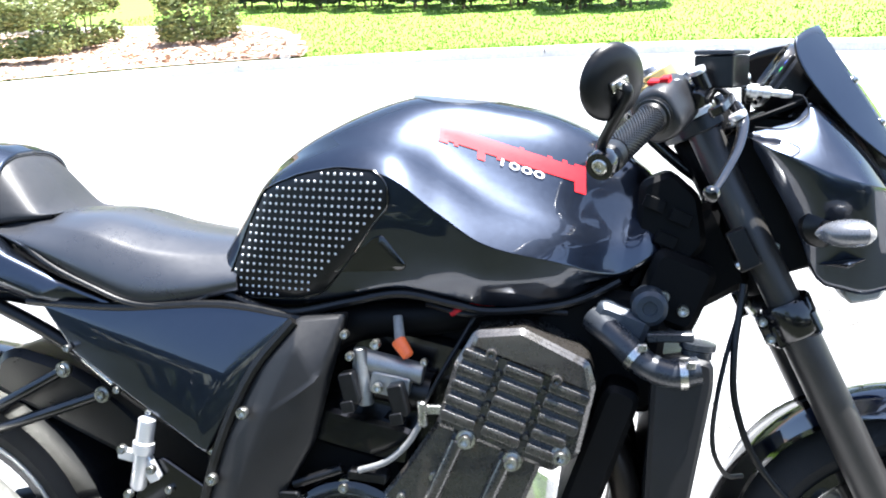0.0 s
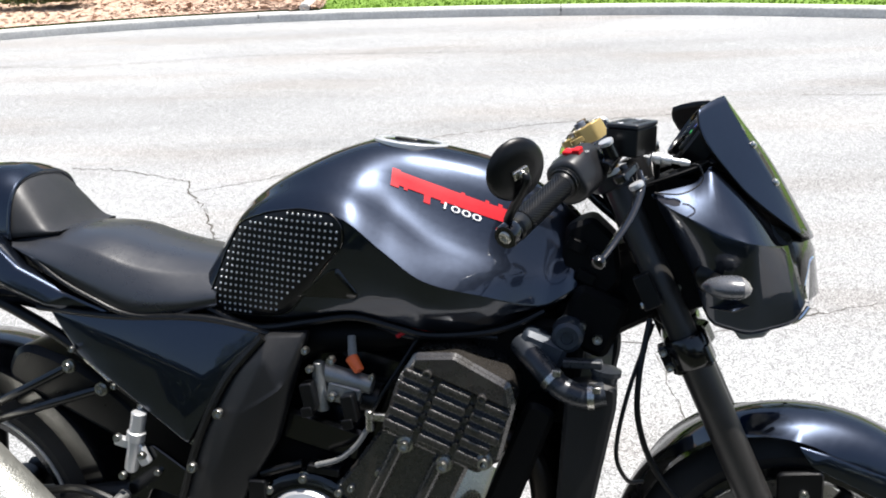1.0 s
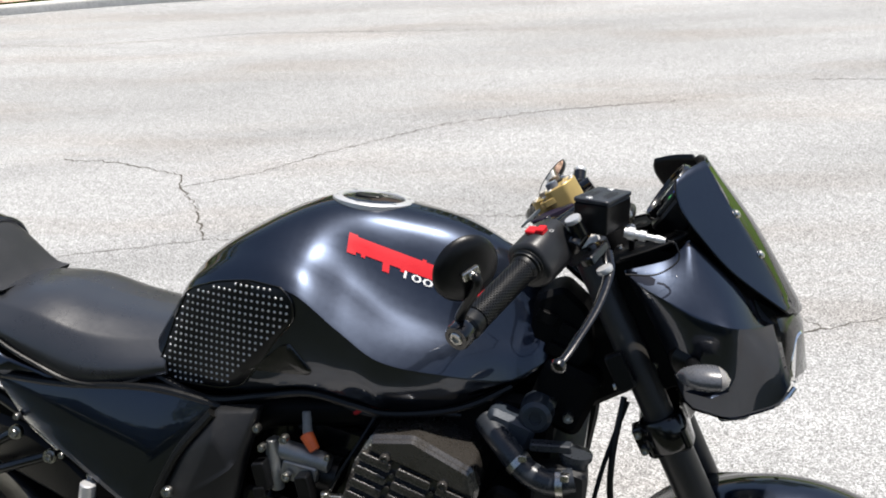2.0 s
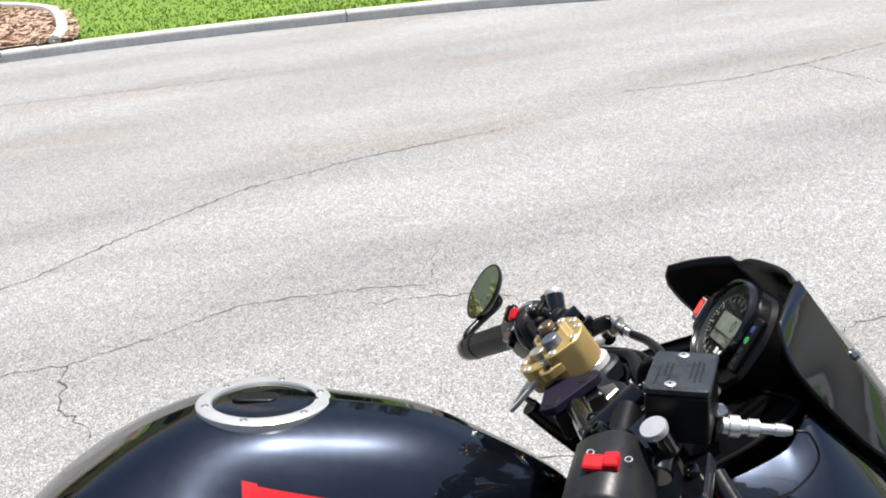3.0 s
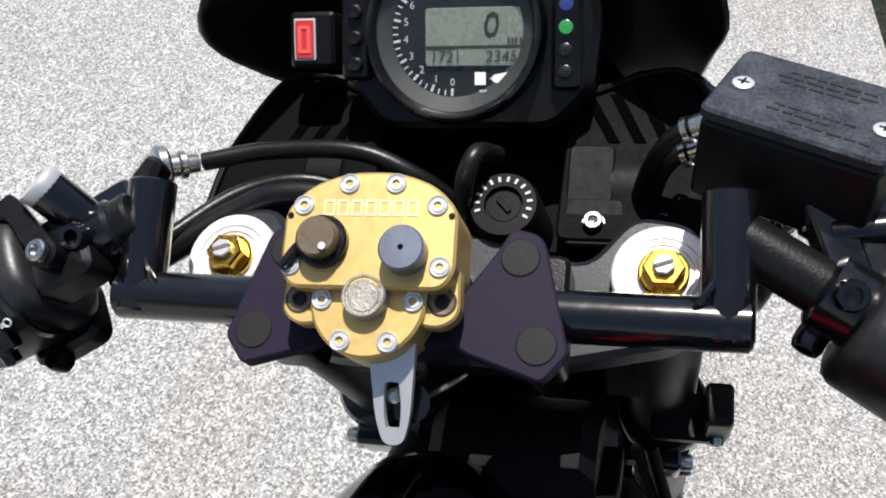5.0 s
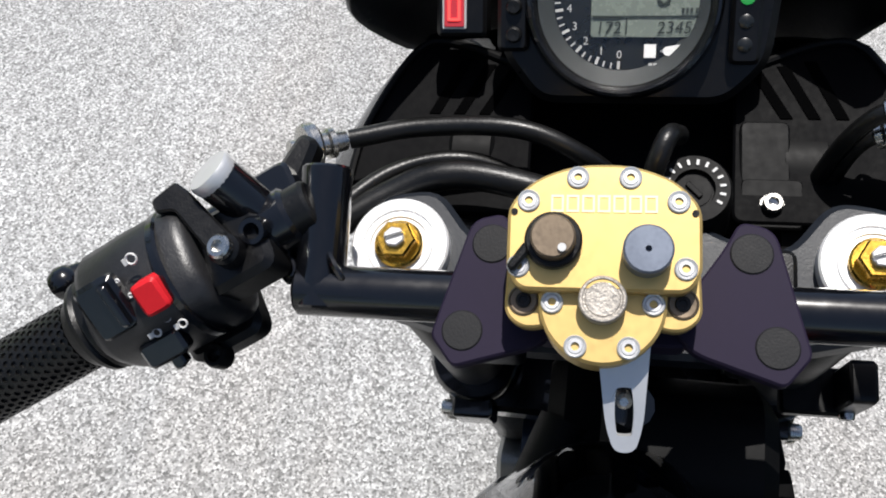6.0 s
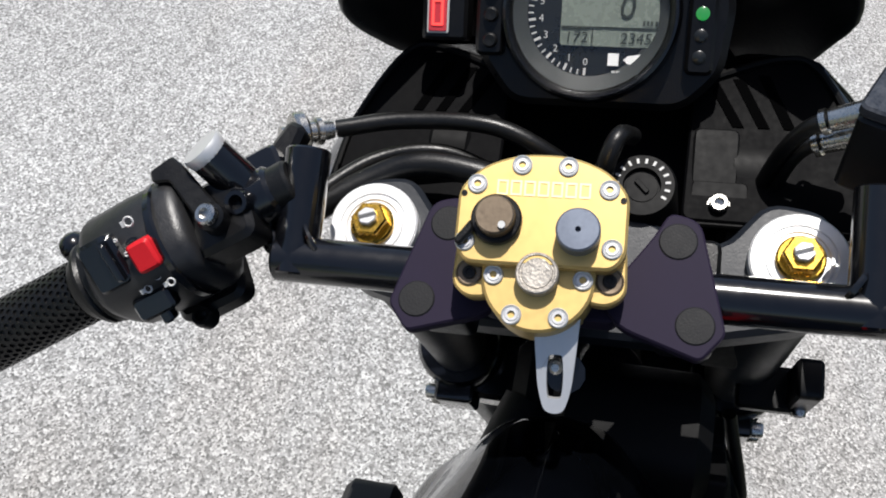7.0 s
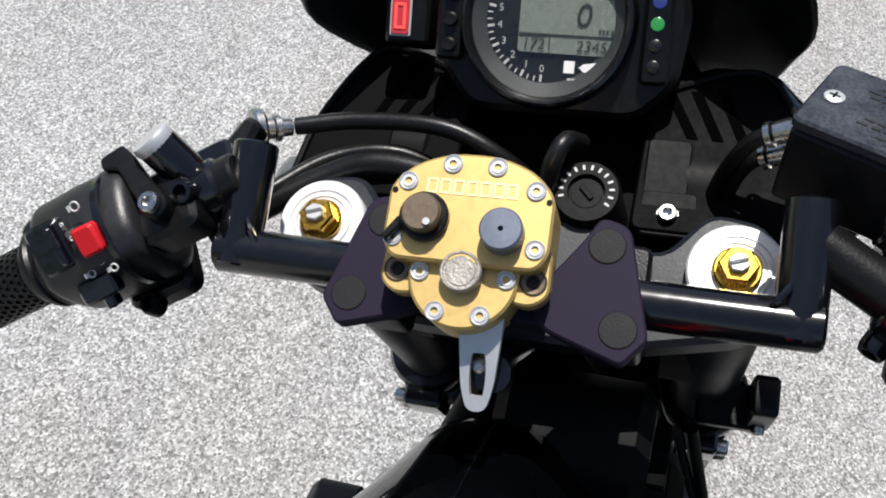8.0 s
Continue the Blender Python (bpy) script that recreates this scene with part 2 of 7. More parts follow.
RADHOSE = surface("black_radiator_hose", (0.022, 0.025, 0.030), 0.30, vary=0.15, scale=30)
EXHAUST = surface("brushed_silencer_sleeve", (0.45, 0.45, 0.41), 0.4, metal=0.8, vary=0.15, scale=60, bump=0.4, bump_scale=260)
AMBER = surface("smoked_indicator_lens", (0.22, 0.21, 0.20), 0.28, vary=0.1, scale=30, coat=0.3)
CHROME = surface("chrome", (0.85, 0.85, 0.85), 0.06, metal=1.0, vary=0.02, scale=30, rough_vary=0.02)
MIRROR = surface("mirror_glass", (0.9, 0.9, 0.9), 0.02, metal=1.0, vary=0.01, scale=10, rough_vary=0.0)
DISC = surface("brake_disc_steel", (0.5, 0.49, 0.47), 0.3, metal=1.0, vary=0.1, scale=90)
RED_LED = glow("red_segment_display", (1.0, 0.06, 0.05), 1.6)
RED_DIM = surface("dull_red_display_window", (0.50, 0.04, 0.05), 0.2, vary=0.05, scale=60)
GREEN_LED = glow("lit_green_lamp", (0.05, 1.0, 0.2), 0.22)
BLUE_LED = glow("lit_blue_lamp", (0.06, 0.16, 1.0), 0.15)
LENS = bpy.data.materials.new("clear_cover_glass")
LENS.use_nodes = True
LENS.node_tree.nodes["Principled BSDF"].inputs["Transmission Weight"].default_value = 1.0
LENS.node_tree.nodes["Principled BSDF"].inputs["Roughness"].default_value = 0.02
LENS.node_tree.nodes["Principled BSDF"].inputs["IOR"].default_value = 1.45
ASPHALT = asphalt("worn_asphalt")
CRACK = surface("dark_crack_fill", (0.065, 0.058, 0.048), 0.9, vary=0.3, scale=20)
CONCRETE = surface("weathered_kerb_concrete", (0.58, 0.565, 0.53), 0.85, vary=0.22, scale=5, bump=0.4, bump_scale=120)
GRASS = surface("lawn_grass", (0.135, 0.235, 0.026), 0.7, vary=0.2, scale=1.2, per_piece=0.06, spec=0.15)
SOIL = surface("lawn_thatch", (0.130, 0.225, 0.026), 0.9, vary=0.2, scale=1.5, bump=0.2, bump_scale=60)
MULCH = surface("red_brown_bark_mulch", (0.50, 0.35, 0.26), 0.9, vary=0.45, scale=25, bump=0.8, bump_scale=40, per_piece=0.8)
LEAF = surface("hedge_leaf", (0.17, 0.20, 0.065), 0.5, vary=0.5, scale=5, per_piece=0.8, spec=0.4)
DARKLEAF = surface("dark_shrub_leaf", (0.035, 0.050, 0.020), 0.5, vary=0.5, scale=5, per_piece=0.8, spec=0.4)
# for the added, unseen ground that the right flank reflects
UNSEEN_GROUND = surface("unseen_dark_ground", (0.026, 0.030, 0.018), 0.8, vary=0.4, scale=6, bump=0.6, bump_scale=40, spec=0.2)
BARK = surface("tree_bark", (0.16, 0.12, 0.085), 0.9, vary=0.35, scale=9, bump=0.8, bump_scale=40)
STUCCO = surface("cream_stucco", (0.62, 0.56, 0.48), 0.9, vary=0.1, scale=3, bump=0.3, bump_scale=120)
ROOF = surface("brown_roof_shingle", (0.18, 0.13, 0.10), 0.9, vary=0.3, scale=4, bump=0.5, bump_scale=30)
DRYLEAF = surface("fallen_green_leaf", (0.26, 0.28, 0.06), 0.6, vary=0.3, scale=60)


# ---- mesh helpers ----
def V(*a):
    return Vector(a)


def mesh(bm, name, angle=38):
    bmesh.ops.recalc_face_normals(bm, faces=bm.faces)
    me = bpy.data.meshes.new(name)
    bm.to_mesh(me)
    bm.free()
    me.shade_smooth()
    me.set_sharp_from_angle(angle=radians(angle))
    return me


def part(name, bm, material, parent, label="", at=None, angle=38):
    """ONE mesh object under a thing or a part."""
    me = mesh(bm, name, angle)
    me.materials.append(material)
    ob = new(name, me)
    ob.parent = parent
    if at is not None:
        ob.matrix_basis = at
    return tagged(ob, label)


def thing(name, bm, material, label, category, kind="", angle=38, group=""):
    me = mesh(bm, name, angle)
    me.materials.append(material)
    return tagged(new(name, me), label, category, group, kind)


def B():
    return bmesh.new()


def basis(axis, hint=(0, 0, 1)):
    """Two unit vectors across an axis."""
    a = Vector(axis).normalized()
    h = Vector(hint)
    if abs(a.dot(h.normalized())) > 0.95:
        h = Vector((1, 0, 0))
    p = a.cross(h).normalized()
    return a, p, a.cross(p).normalized()


def loft(bm, rings, closed=True, caps=True):
    """Skin between rings of equally many points."""
    vs = [[bm.verts.new(p) for p in r] for r in rings]
    n = len(vs[0])
    for a, b in zip(vs, vs[1:]):
        for i in range(n if closed else n - 1):
            j = (i + 1) % n
            try:
                bm.faces.new((a[i], a[j], b[j], b[i]))
            except ValueError:
                pass
    if caps and closed:
        for r in (vs[0], vs[-1]):
            try:
                bm.faces.new(r)
            except ValueError:
                pass
    return bm


def lathe(bm, origin, axis, profile, seg=28, caps=True):
    """profile: (distance along the axis, radius) pairs."""
    a, p, q = basis(axis)
    o = Vector(origin)
    rings = [[o + a * d + (p * math.cos(t) + q * math.sin(t)) * max(r, 1e-5) for t in (2 * math.pi * i / seg for i in range(seg))] for d, r in profile]
    return loft(bm, rings, True, caps)


def rod(bm, p0, p1, r, r1=None, seg=16, edge=0.0015):
    """A round bar with softly broken ends."""
    p0, p1 = Vector(p0), Vector(p1)
    r1 = r if r1 is None else r1
    d = (p1 - p0).length
    e = min(edge, d * 0.2, r * 0.5)
    return lathe(bm, p0, p1 - p0, [(0, r - e), (e, r), (d - e, r1), (d, r1 - e)], seg)


def smooth_path(points, n=8):
    """Catmull-Rom through the points."""
    P = [Vector(p) for p in points]
    if len(P) < 3:
        return [P[0].lerp(P[-1], i / n) for i in range(n + 1)]
    E = [2 * P[0] - P[1], *P, 2 * P[-1] - P[-2]]
    out = []
    for i in range(1, len(E) - 2):
        a, b, c, d = E[i - 1 : i + 3]
        for k in range(n):
            t = k / n
            out.append(0.5 * (2 * b + (c - a) * t + (2 * a - 5 * b + 4 * c - d) * t * t + (3 * b - a - 3 * c + d) * t**3))
    return [*out, P[-1]]


def tube(bm, points, r, seg=12, n=8, flat=1.0, taper=None):
    """A bent round tube; flat squeezes its height, taper gives the end radius."""
    path = smooth_path(points, n)
    rings, up = [], None
    for i, p in enumerate(path):
        d = (path[min(i + 1, len(path) - 1)] - path[max(i - 1, 0)]).normalized()
        if up is None:
            _, s, up = basis(d)
        else:
            s = d.cross(up).normalized() * -1
            s = up.cross(d).normalized()
            up = d.cross(s).normalized()
        k = r if taper is None else r + (taper - r) * i / (len(path) - 1)
        rings.append([p + (s * math.cos(t) + up * math.sin(t) * flat) * k for t in (2 * math.pi * j / seg for j in range(seg))])
    return loft(bm, rings)


def prism(bm, outline, to3, thick, bevel=0.0):
    """A plate: outline of (a, b), to3(a, b, c) gives its place, c runs from 0 to thick; its edges are broken by bevel."""
    area = sum(outline[i - 1][0] * outline[i][1] - outline[i][0] * outline[i - 1][1] for i in range(len(outline)))
    cx, cy = sum(p[0] for p in outline) / len(outline), sum(p[1] for p in outline) / len(outline)

    def inset(d):
        out, n = [], len(outline)
        sg = 1 if area > 0 else -1
        for i in range(n):
            p, a, b = Vector(outline[i]), Vector(outline[i - 1]), Vector(outline[(i + 1) % n])
            d1, d2 = (p - a).normalized(), (b - p).normalized()
            n1, n2 = Vector((-d1.y, d1.x)) * sg, Vector((-d2.y, d2.x)) * sg
            m = n1 + n2
            m = m / max(m.length_squared * 0.5, 0.35)
            out.append(p + m * d)
        return out

    if bevel:
        lev = [(0, bevel), (bevel, 0), (thick - bevel, 0), (thick, bevel)]
    else:
        lev = [(0, 0), (thick, 0)]
    rings = [[Vector(to3(q[0], q[1], c)) for q in inset(d)] for c, d in lev]
    return loft(bm, rings)


def rounded(points, r, n=4):
    """The outline with its corners rounded by r (one radius, or one a corner)."""
    out, m = [], len(points)
    for i in range(m):
        p, a, b = Vector(points[i]), Vector(points[i - 1]), Vector(points[(i + 1) % m])
        rr = r[i] if isinstance(r, (list, tuple)) else r
        k = min(rr, (a - p).length * 0.48, (b - p).length * 0.48)
        s, e = p + (a - p).normalized() * k, p + (b - p).normalized() * k
        for j in range(n + 1):
            t = j / n
            out.append(tuple(s * (1 - t) ** 2 + p * 2 * t * (1 - t) + e * t * t))
    return out


def rect(w, h, cx=0.0, cy=0.0):
    return [(cx - w / 2, cy - h / 2), (cx + w / 2, cy - h / 2), (cx + w / 2, cy + h / 2), (cx - w / 2, cy + h / 2)]


def plane_map(origin, ex, ey):
    """A map from plate coordinates to space."""
    o, x, y = Vector(origin), Vector(ex).normalized(), Vector(ey).normalized()
    z = x.cross(y)
    return lambda a, b, c=0.0: o + x * a + y * b + z * c


def block(bm, centre, ex, ey, size, r=0.003, bevel=0.0015):
    """A box with rounded upright corners and broken edges."""
    ez = Vector(ex).normalized().cross(Vector(ey).normalized())
    o = Vector(centre) - ez * size[2] / 2
    return prism(bm, rounded(rect(size[0], size[1]), r), plane_map(o, ex, ey), size[2], bevel)


def cap_screw(bm, place, axis, r, h=None, seg=18):
    """A socket head with a dished hexagon hole."""
    h = h or r * 0.9
    return lathe(bm, Vector(place) - Vector(axis).normalized() * h * 0.5, axis, [(0, r), (h * 1.2, r), (h * 1.5, r * 0.86), (h * 1.5, r * 0.55), (h * 0.9, r * 0.5), (h * 0.8, 0)], seg, False)


def hexnut(bm, place, axis, r, h):
    a, p, q = basis(axis)
    o = Vector(place)
    ring = lambda d, k: [o + a * d + (p * math.cos(t) + q * math.sin(t)) * r * k for t in (math.pi * i / 3 for i in range(6))]
    return loft(bm, [ring(0, 1), ring(h * 0.85, 1), ring(h, 0.9)])


def ring(bm, centre, axis, R, r, seg=36, tube_seg=10):
    a, p, q = basis(axis)
    o = Vector(centre)
    vs = []
    for i in range(seg):
        t = 2 * math.pi * i / seg
        d = p * math.cos(t) + q * math.sin(t)
        vs.append([bm.verts.new(o + d * (R + r * math.cos(s)) + a * r * math.sin(s)) for s in (2 * math.pi * j / tube_seg for j in range(tube_seg))])
    for i in range(seg):
        for j in range(tube_seg):
            x, y = vs[i], vs[(i + 1) % seg]
            bm.faces.new((x[j], y[j], y[(j + 1) % tube_seg], x[(j + 1) % tube_seg]))
    return bm


def along(keys, x):
    """Smooth values between keys (x, a, b, ...)."""
    i = 0
    while i < len(keys) - 2 and x > keys[i + 1][0]:
        i += 1
    k0, k1 = keys[i], keys[i + 1]
    kp, kn = keys[max(i - 1, 0)], keys[min(i + 2, len(keys) - 1)]
    t = min(max((x - k0[0]) / (k1[0] - k0[0]), 0), 1)
    h = k1[0] - k0[0]
    out = []
    for a in range(1, len(k0)):
        m0 = (k1[a] - kp[a]) / (k1[0] - kp[0]) * h
        m1 = (kn[a] - k0[a]) / (kn[0] - k0[0]) * h
        out.append((2 * t**3 - 3 * t * t + 1) * k0[a] + (t**3 - 2 * t * t + t) * m0 + (-2 * t**3 + 3 * t * t) * k1[a] + (t**3 - t * t) * m1)
    return out


def chaikin(pts, n=2):
    for _ in range(n):
        out = [pts[0]]
        for a, b in zip(pts, pts[1:]):
            out += [tuple(x * 0.75 + y * 0.25 for x, y in zip(a, b)), tuple(x * 0.25 + y * 0.75 for x, y in zip(a, b))]
        pts = [*out, pts[-1]]
    return pts


def body(bm, keys, x0, x1, steps, half):
    """A shell, alike on both sides, whose half profile [(y, z), ...] half(values) gives at each x."""
    rings = []
    for i in range(steps + 1):
        x = x0 + (x1 - x0) * i / steps
        right = half(along(keys, x))
        left = [(-y, z) for y, z in reversed(right)]
        rings.append([(x, -y, z) for y, z in right] + [(x, -y, z) for y, z in left[1:-1]])
    return loft(bm, rings)


def lettering(text, size, to3, thick=0.0006):
    """Raised letters in the built-in font, centred, laid out by to3."""
    cu = bpy.data.curves.new("lettering", "FONT")
    cu.body, cu.size, cu.align_x, cu.align_y = text, size, "CENTER", "CENTER"
    cu.resolution_u = 2
    ob = bpy.data.objects.new("lettering", cu)
    scene.collection.objects.link(ob)
    me = bpy.data.meshes.new_from_object(ob.evaluated_get(bpy.context.evaluated_depsgraph_get()))
    bm = B()
    bm.from_mesh(me)
    for v in bm.verts:
        v.co = to3(v.co.x, v.co.y, thick)
    bpy.data.objects.remove(ob)
    bpy.data.meshes.remove(me)
    return bm


# ---- the street ----
KERB = [(-40, -1.0), (-12, 5.4), (-5.4, 7.30), (-4.2, 7.66), (-3.0, 7.92), (-1.6, 8.02), (-0.2, 7.92), (0.7, 7.80), (2.1, 7.52), (3.4, 7.06), (9, 4.9), (20, -0.5), (45, -14)]


def kerb_y(x):
    return along(KERB, x)[0]


def strip(bm, x0, x1, n, profile):
    """A strip along the kerb line; profile gives (offset away from the road, height) pairs."""
    rings = []
    for i in range(n + 1):
        x = x0 + (x1 - x0) * i / n
        y = kerb_y(x)
        rings.append([(x, y + o, z) for o, z in profile])
    return loft(bm, rings, False)


bm = B()
grid = [-400, -120, -40, -14, -5, 0, 5, 14, 40, 120, 400]
vs = [[bm.verts.new((x, y, 0)) for x in grid] for y in grid]
for i in range(len(grid) - 1):
    for j in range(len(grid) - 1):
        bm.faces.new((vs[i][j], vs[i][j + 1], vs[i + 1][j + 1], vs[i + 1][j]))
road = thing("road", bm, ASPHALT, "pale grey worn asphalt street with cracks", "road", "structure")

random.seed(11)


def crack(points, width):
    """A ragged crack, a little below and beside the stones, as a thin sunken ribbon."""
    bm = B()
    path = []
    for a, b in zip(points, points[1:]):
        a, b = Vector(a), Vector(b)
        n = max(3, int((b - a).length / 0.025))
        side = Vector((-(b - a).y, (b - a).x)).normalized()
        for k in range(n):
            path.append(a.lerp(b, k / n) + side * random.gauss(0, 0.0075))
    path.append(Vector(points[-1]))
    left, right = [], []
    for i, p in enumerate(path):
        d = (path[min(i + 1, len(path) - 1)] - path[max(i - 1, 0)]).normalized()
        s = Vector((-d.y, d.x)) * width * random.uniform(0.12, 0.85)
        left.append((p.x + s.x, p.y + s.y, 0.0012))
        right.append((p.x - s.x, p.y - s.y, 0.0012))
    loft(bm, [left, right], False)
    part("crack", bm, CRACK, road)


crack([(3.44, 2.05), (3.0, 1.96), (2.77, 1.88), (2.28, 1.81), (2.13, 1.75), (1.83, 1.635), (1.65, 1.57), (1.42, 1.48), (1.31, 1.41)], 0.0045)
crack([(1.83, 1.635), (1.70, 1.845), (1.58, 2.04), (1.42, 2.21), (1.28, 2.36), (1.10, 2.40), (0.83, 2.42)], 0.004)
crack([(1.31, 1.41), (1.19, 1.42), (1.085, 1.435), (0.94, 1.41), (0.6, 1.30), (0.1, 1.22)], 0.004)
crack([(1.31, 1.41), (1.30, 1.30), (1.31, 1.18), (1.36, 0.95)], 0.003)
crack([(-1.63, 3.33), (-1.28, 3.26), (-0.87, 3.08), (-0.80, 2.90), (-0.61, 2.63), (-0.46, 2.31)], 0.007)
crack([(-0.80, 2.90), (-0.46, 3.11), (-0.11, 3.46), (0.30, 3.80), (0.90, 4.03), (1.65, 4.18)], 0.007)
crack([(-1.03, 2.15), (-0.73, 2.22), (-0.46, 2.31), (-0.16, 2.31), (0.12, 2.42), (0.39, 2.56), (0.75, 2.55), (1.08, 2.50)], 0.004)
crack([(-0.16, 2.31), (-0.12, 2.06), (0.02, 1.85)], 0.005)
crack([(1.14, 2.88), (1.08, 2.55)], 0.003)
crack([(2.38, 4.54), (3.0, 4.48), (3.45, 4.58), (4.06, 4.78), (5.2, 4.9)], 0.008)
crack([(3.45, 4.58), (3.63, 4.03), (3.9, 3.4)], 0.006)
crack([(-4.5, 6.3), (-3.0, 6.1), (-1.6, 6.35), (0.2, 6.2)], 0.008)
crack([(3.44, 2.05), (4.2, 2.3), (5.4, 2.25)], 0.006)

bm = B()
strip(bm, -30, 30, 120, [(0.050, -0.03), (0.050, 0.03), (0.14, 0.03), (0.14, -0.03)])
kerb = thing("kerb", bm, CONCRETE, "weathered concrete kerb with an upright face along the street", "kerb", "structure")
for i in range(20):
    bm = B()
    strip(bm, -30 + i * 3.0 + 0.93, -27 + i * 3.0 + 0.92, 8, [(0.036, -0.02), (0.040, 0.062), (0.044, 0.078), (0.056, 0.088), (0.146, 0.090), (0.153, 0.086), (0.155, 0.05)])
    part("kerb_stone", bm, CONCRETE, kerb)

# verge behind the kerb, rising gently
bm = B()
strip(bm, -30, 30, 120, [(0.152, 0.084), (1.0, 0.13), (3.5, 0.22), (8.0, 0.35), (30.0, 0.6), (200.0, 0.6)])
lawn = thing("lawn", bm, SOIL, "bright green mown lawn behind the kerb", "lawn", "structure")


def verge_z(x, y):
    o = y - kerb_y(x)
    return along([(0, 0.08), (1.0, 0.13), (3.5, 0.22), (8.0, 0.35), (30, 0.6)], o)[0]


# the bark bed and its pale edging
BED = [(-1.62, 8.14), (-1.66, 8.6), (-1.95, 9.5), (-2.33, 9.98), (-2.95, 10.38), (-3.9, 10.7), (-6.0, 11.1), (-11.0, 11.5)]
bm = B()
edge = [Vector((x, y, verge_z(x, y))) for x, y, z in [(p.x, p.y, 0) for p in smooth_path([(x, y, 0) for x, y in BED], 8)]]
tube(bm, [p + V(0, 0, 0.03) for p in edge], 0.055, 8, 2, 0.9)
thing("garden_edging", bm, CONCRETE, "curved pale concrete garden edging between bark and grass", "edging", "structure")
bm = B()
rings = []
for p in edge:
    k = kerb_y(p.x) + 0.16
    rings.append([(p.x, p.y + (k - p.y) * t, verge_z(p.x, p.y + (k - p.y) * t) + 0.02) for t in (0, 0.2, 0.4, 0.6, 0.8, 1)])
loft(bm, rings, False)
bed = thing("bark_bed", bm, MULCH, "red-brown bark mulch bed along the kerb", "mulch", "structure")


def chips(n, material, label, name, spot, size, flat=0.35):
    """Loose pieces lying on the ground, each a tilted sliver."""
    bm = B()
    for _ in range(n):
        x, y, z = spot()
        a = random.uniform(0, math.pi * 2)
        s = size * random.uniform(0.5, 1.5)
        d = V(math.cos(a), math.sin(a), random.uniform(-flat, flat)) * s
        w = V(-math.sin(a), math.cos(a), random.uniform(-flat, flat)) * s * 0.45
        c = V(x, y, z + s * 0.25)
        q = [bm.verts.new(c + d), bm.verts.new(c + w + V(0, 0, s * 0.2)), bm.verts.new(c - d), bm.verts.new(c - w)]
        bm.faces.new(q)
    return thing(name, bm, material, label, name.replace("_", " "), "stuff", 10)


def bed_spot():
    p = random.choice(edge)
    k = kerb_y(p.x) + 0.2
    t = random.random()
    x, y = p.x + random.uniform(-0.15, 0.15), p.y + (k - p.y) * t
    return x, y, verge_z(x, y) + 0.02


chips(9000, MULCH, "scattered red-brown bark chips", "bark_chips", bed_spot, 0.035)

# grass blades in the part of the lawn seen over the motorcycle
bm = B()


def in_bed(x, y):
    for (x0, y0), (x1, y1) in zip(BED, BED[1:]):
        if y0 <= y <= y1:
            return x < x0 + (x1 - x0) * (y - y0) / (y1 - y0)
    return x < -11


count = 0
while count < 26000:
    y0 = random.random() ** 1.5 * 5.0
    x = random.uniform(-5.0, 7.0)
    y = kerb_y(x) + 0.17 + y0
    if in_bed(x, y):
        continue
    count += 1
    z = verge_z(x, y)
    a, h = random.uniform(0, 6.28), random.uniform(0.010, 0.026)
    d = V(math.cos(a), math.sin(a), 0)
    w = V(-d.y, d.x, 0) * random.uniform(0.006, 0.012)
    bm.faces.new([bm.verts.new(V(x, y, z) - w), bm.verts.new(V(x, y, z) + w), bm.verts.new(V(x, y, z + h) + d * h * random.uniform(0.1, 0.7))])
thing("grass_blades", bm, GRASS, "short bright green grass blades of the lawn", "grass", "stuff", 10)


def foliage(bm, centre, size, n, leaf, boxy):
    """Leaves over and just inside an uneven rounded or clipped block."""
    cx, cy, cz = centre
    for _ in range(n):
        p = Vector((random.gauss(0, 1), random.gauss(0, 1), random.gauss(0, 1))).normalized()
        q = Vector([math.copysign(abs(c) ** (1 - boxy * 0.72), c) for c in p])
        q *= 1 / max(abs(q.x), abs(q.y), abs(q.z)) * boxy + (1 - boxy)
        k = 1 + 0.10 * noise.noise(Vector((p.x * 2.2 + cx, p.y * 2.2 + cy, p.z * 2.2))) + random.uniform(-0.13, 0.04)
        c = V(cx + q.x * size[0] / 2 * k, cy + q.y * size[1] / 2 * k, cz + q.z * size[2] / 2 * k)
        if c.z < cz - size[2] / 2:
            continue
        u = Vector((random.gauss(0, 1), random.gauss(0, 1), random.gauss(0, 1))).normalized()
        _, s, t = basis(u)
        l = leaf * random.uniform(0.6, 1.3)
        bm.faces.new([bm.verts.new(c - s * l), bm.verts.new(c + t * l * 0.45 + u * l * 0.15), bm.verts.new(c + s * l), bm.verts.new(c - t * l * 0.45 + u * l * 0.15)])


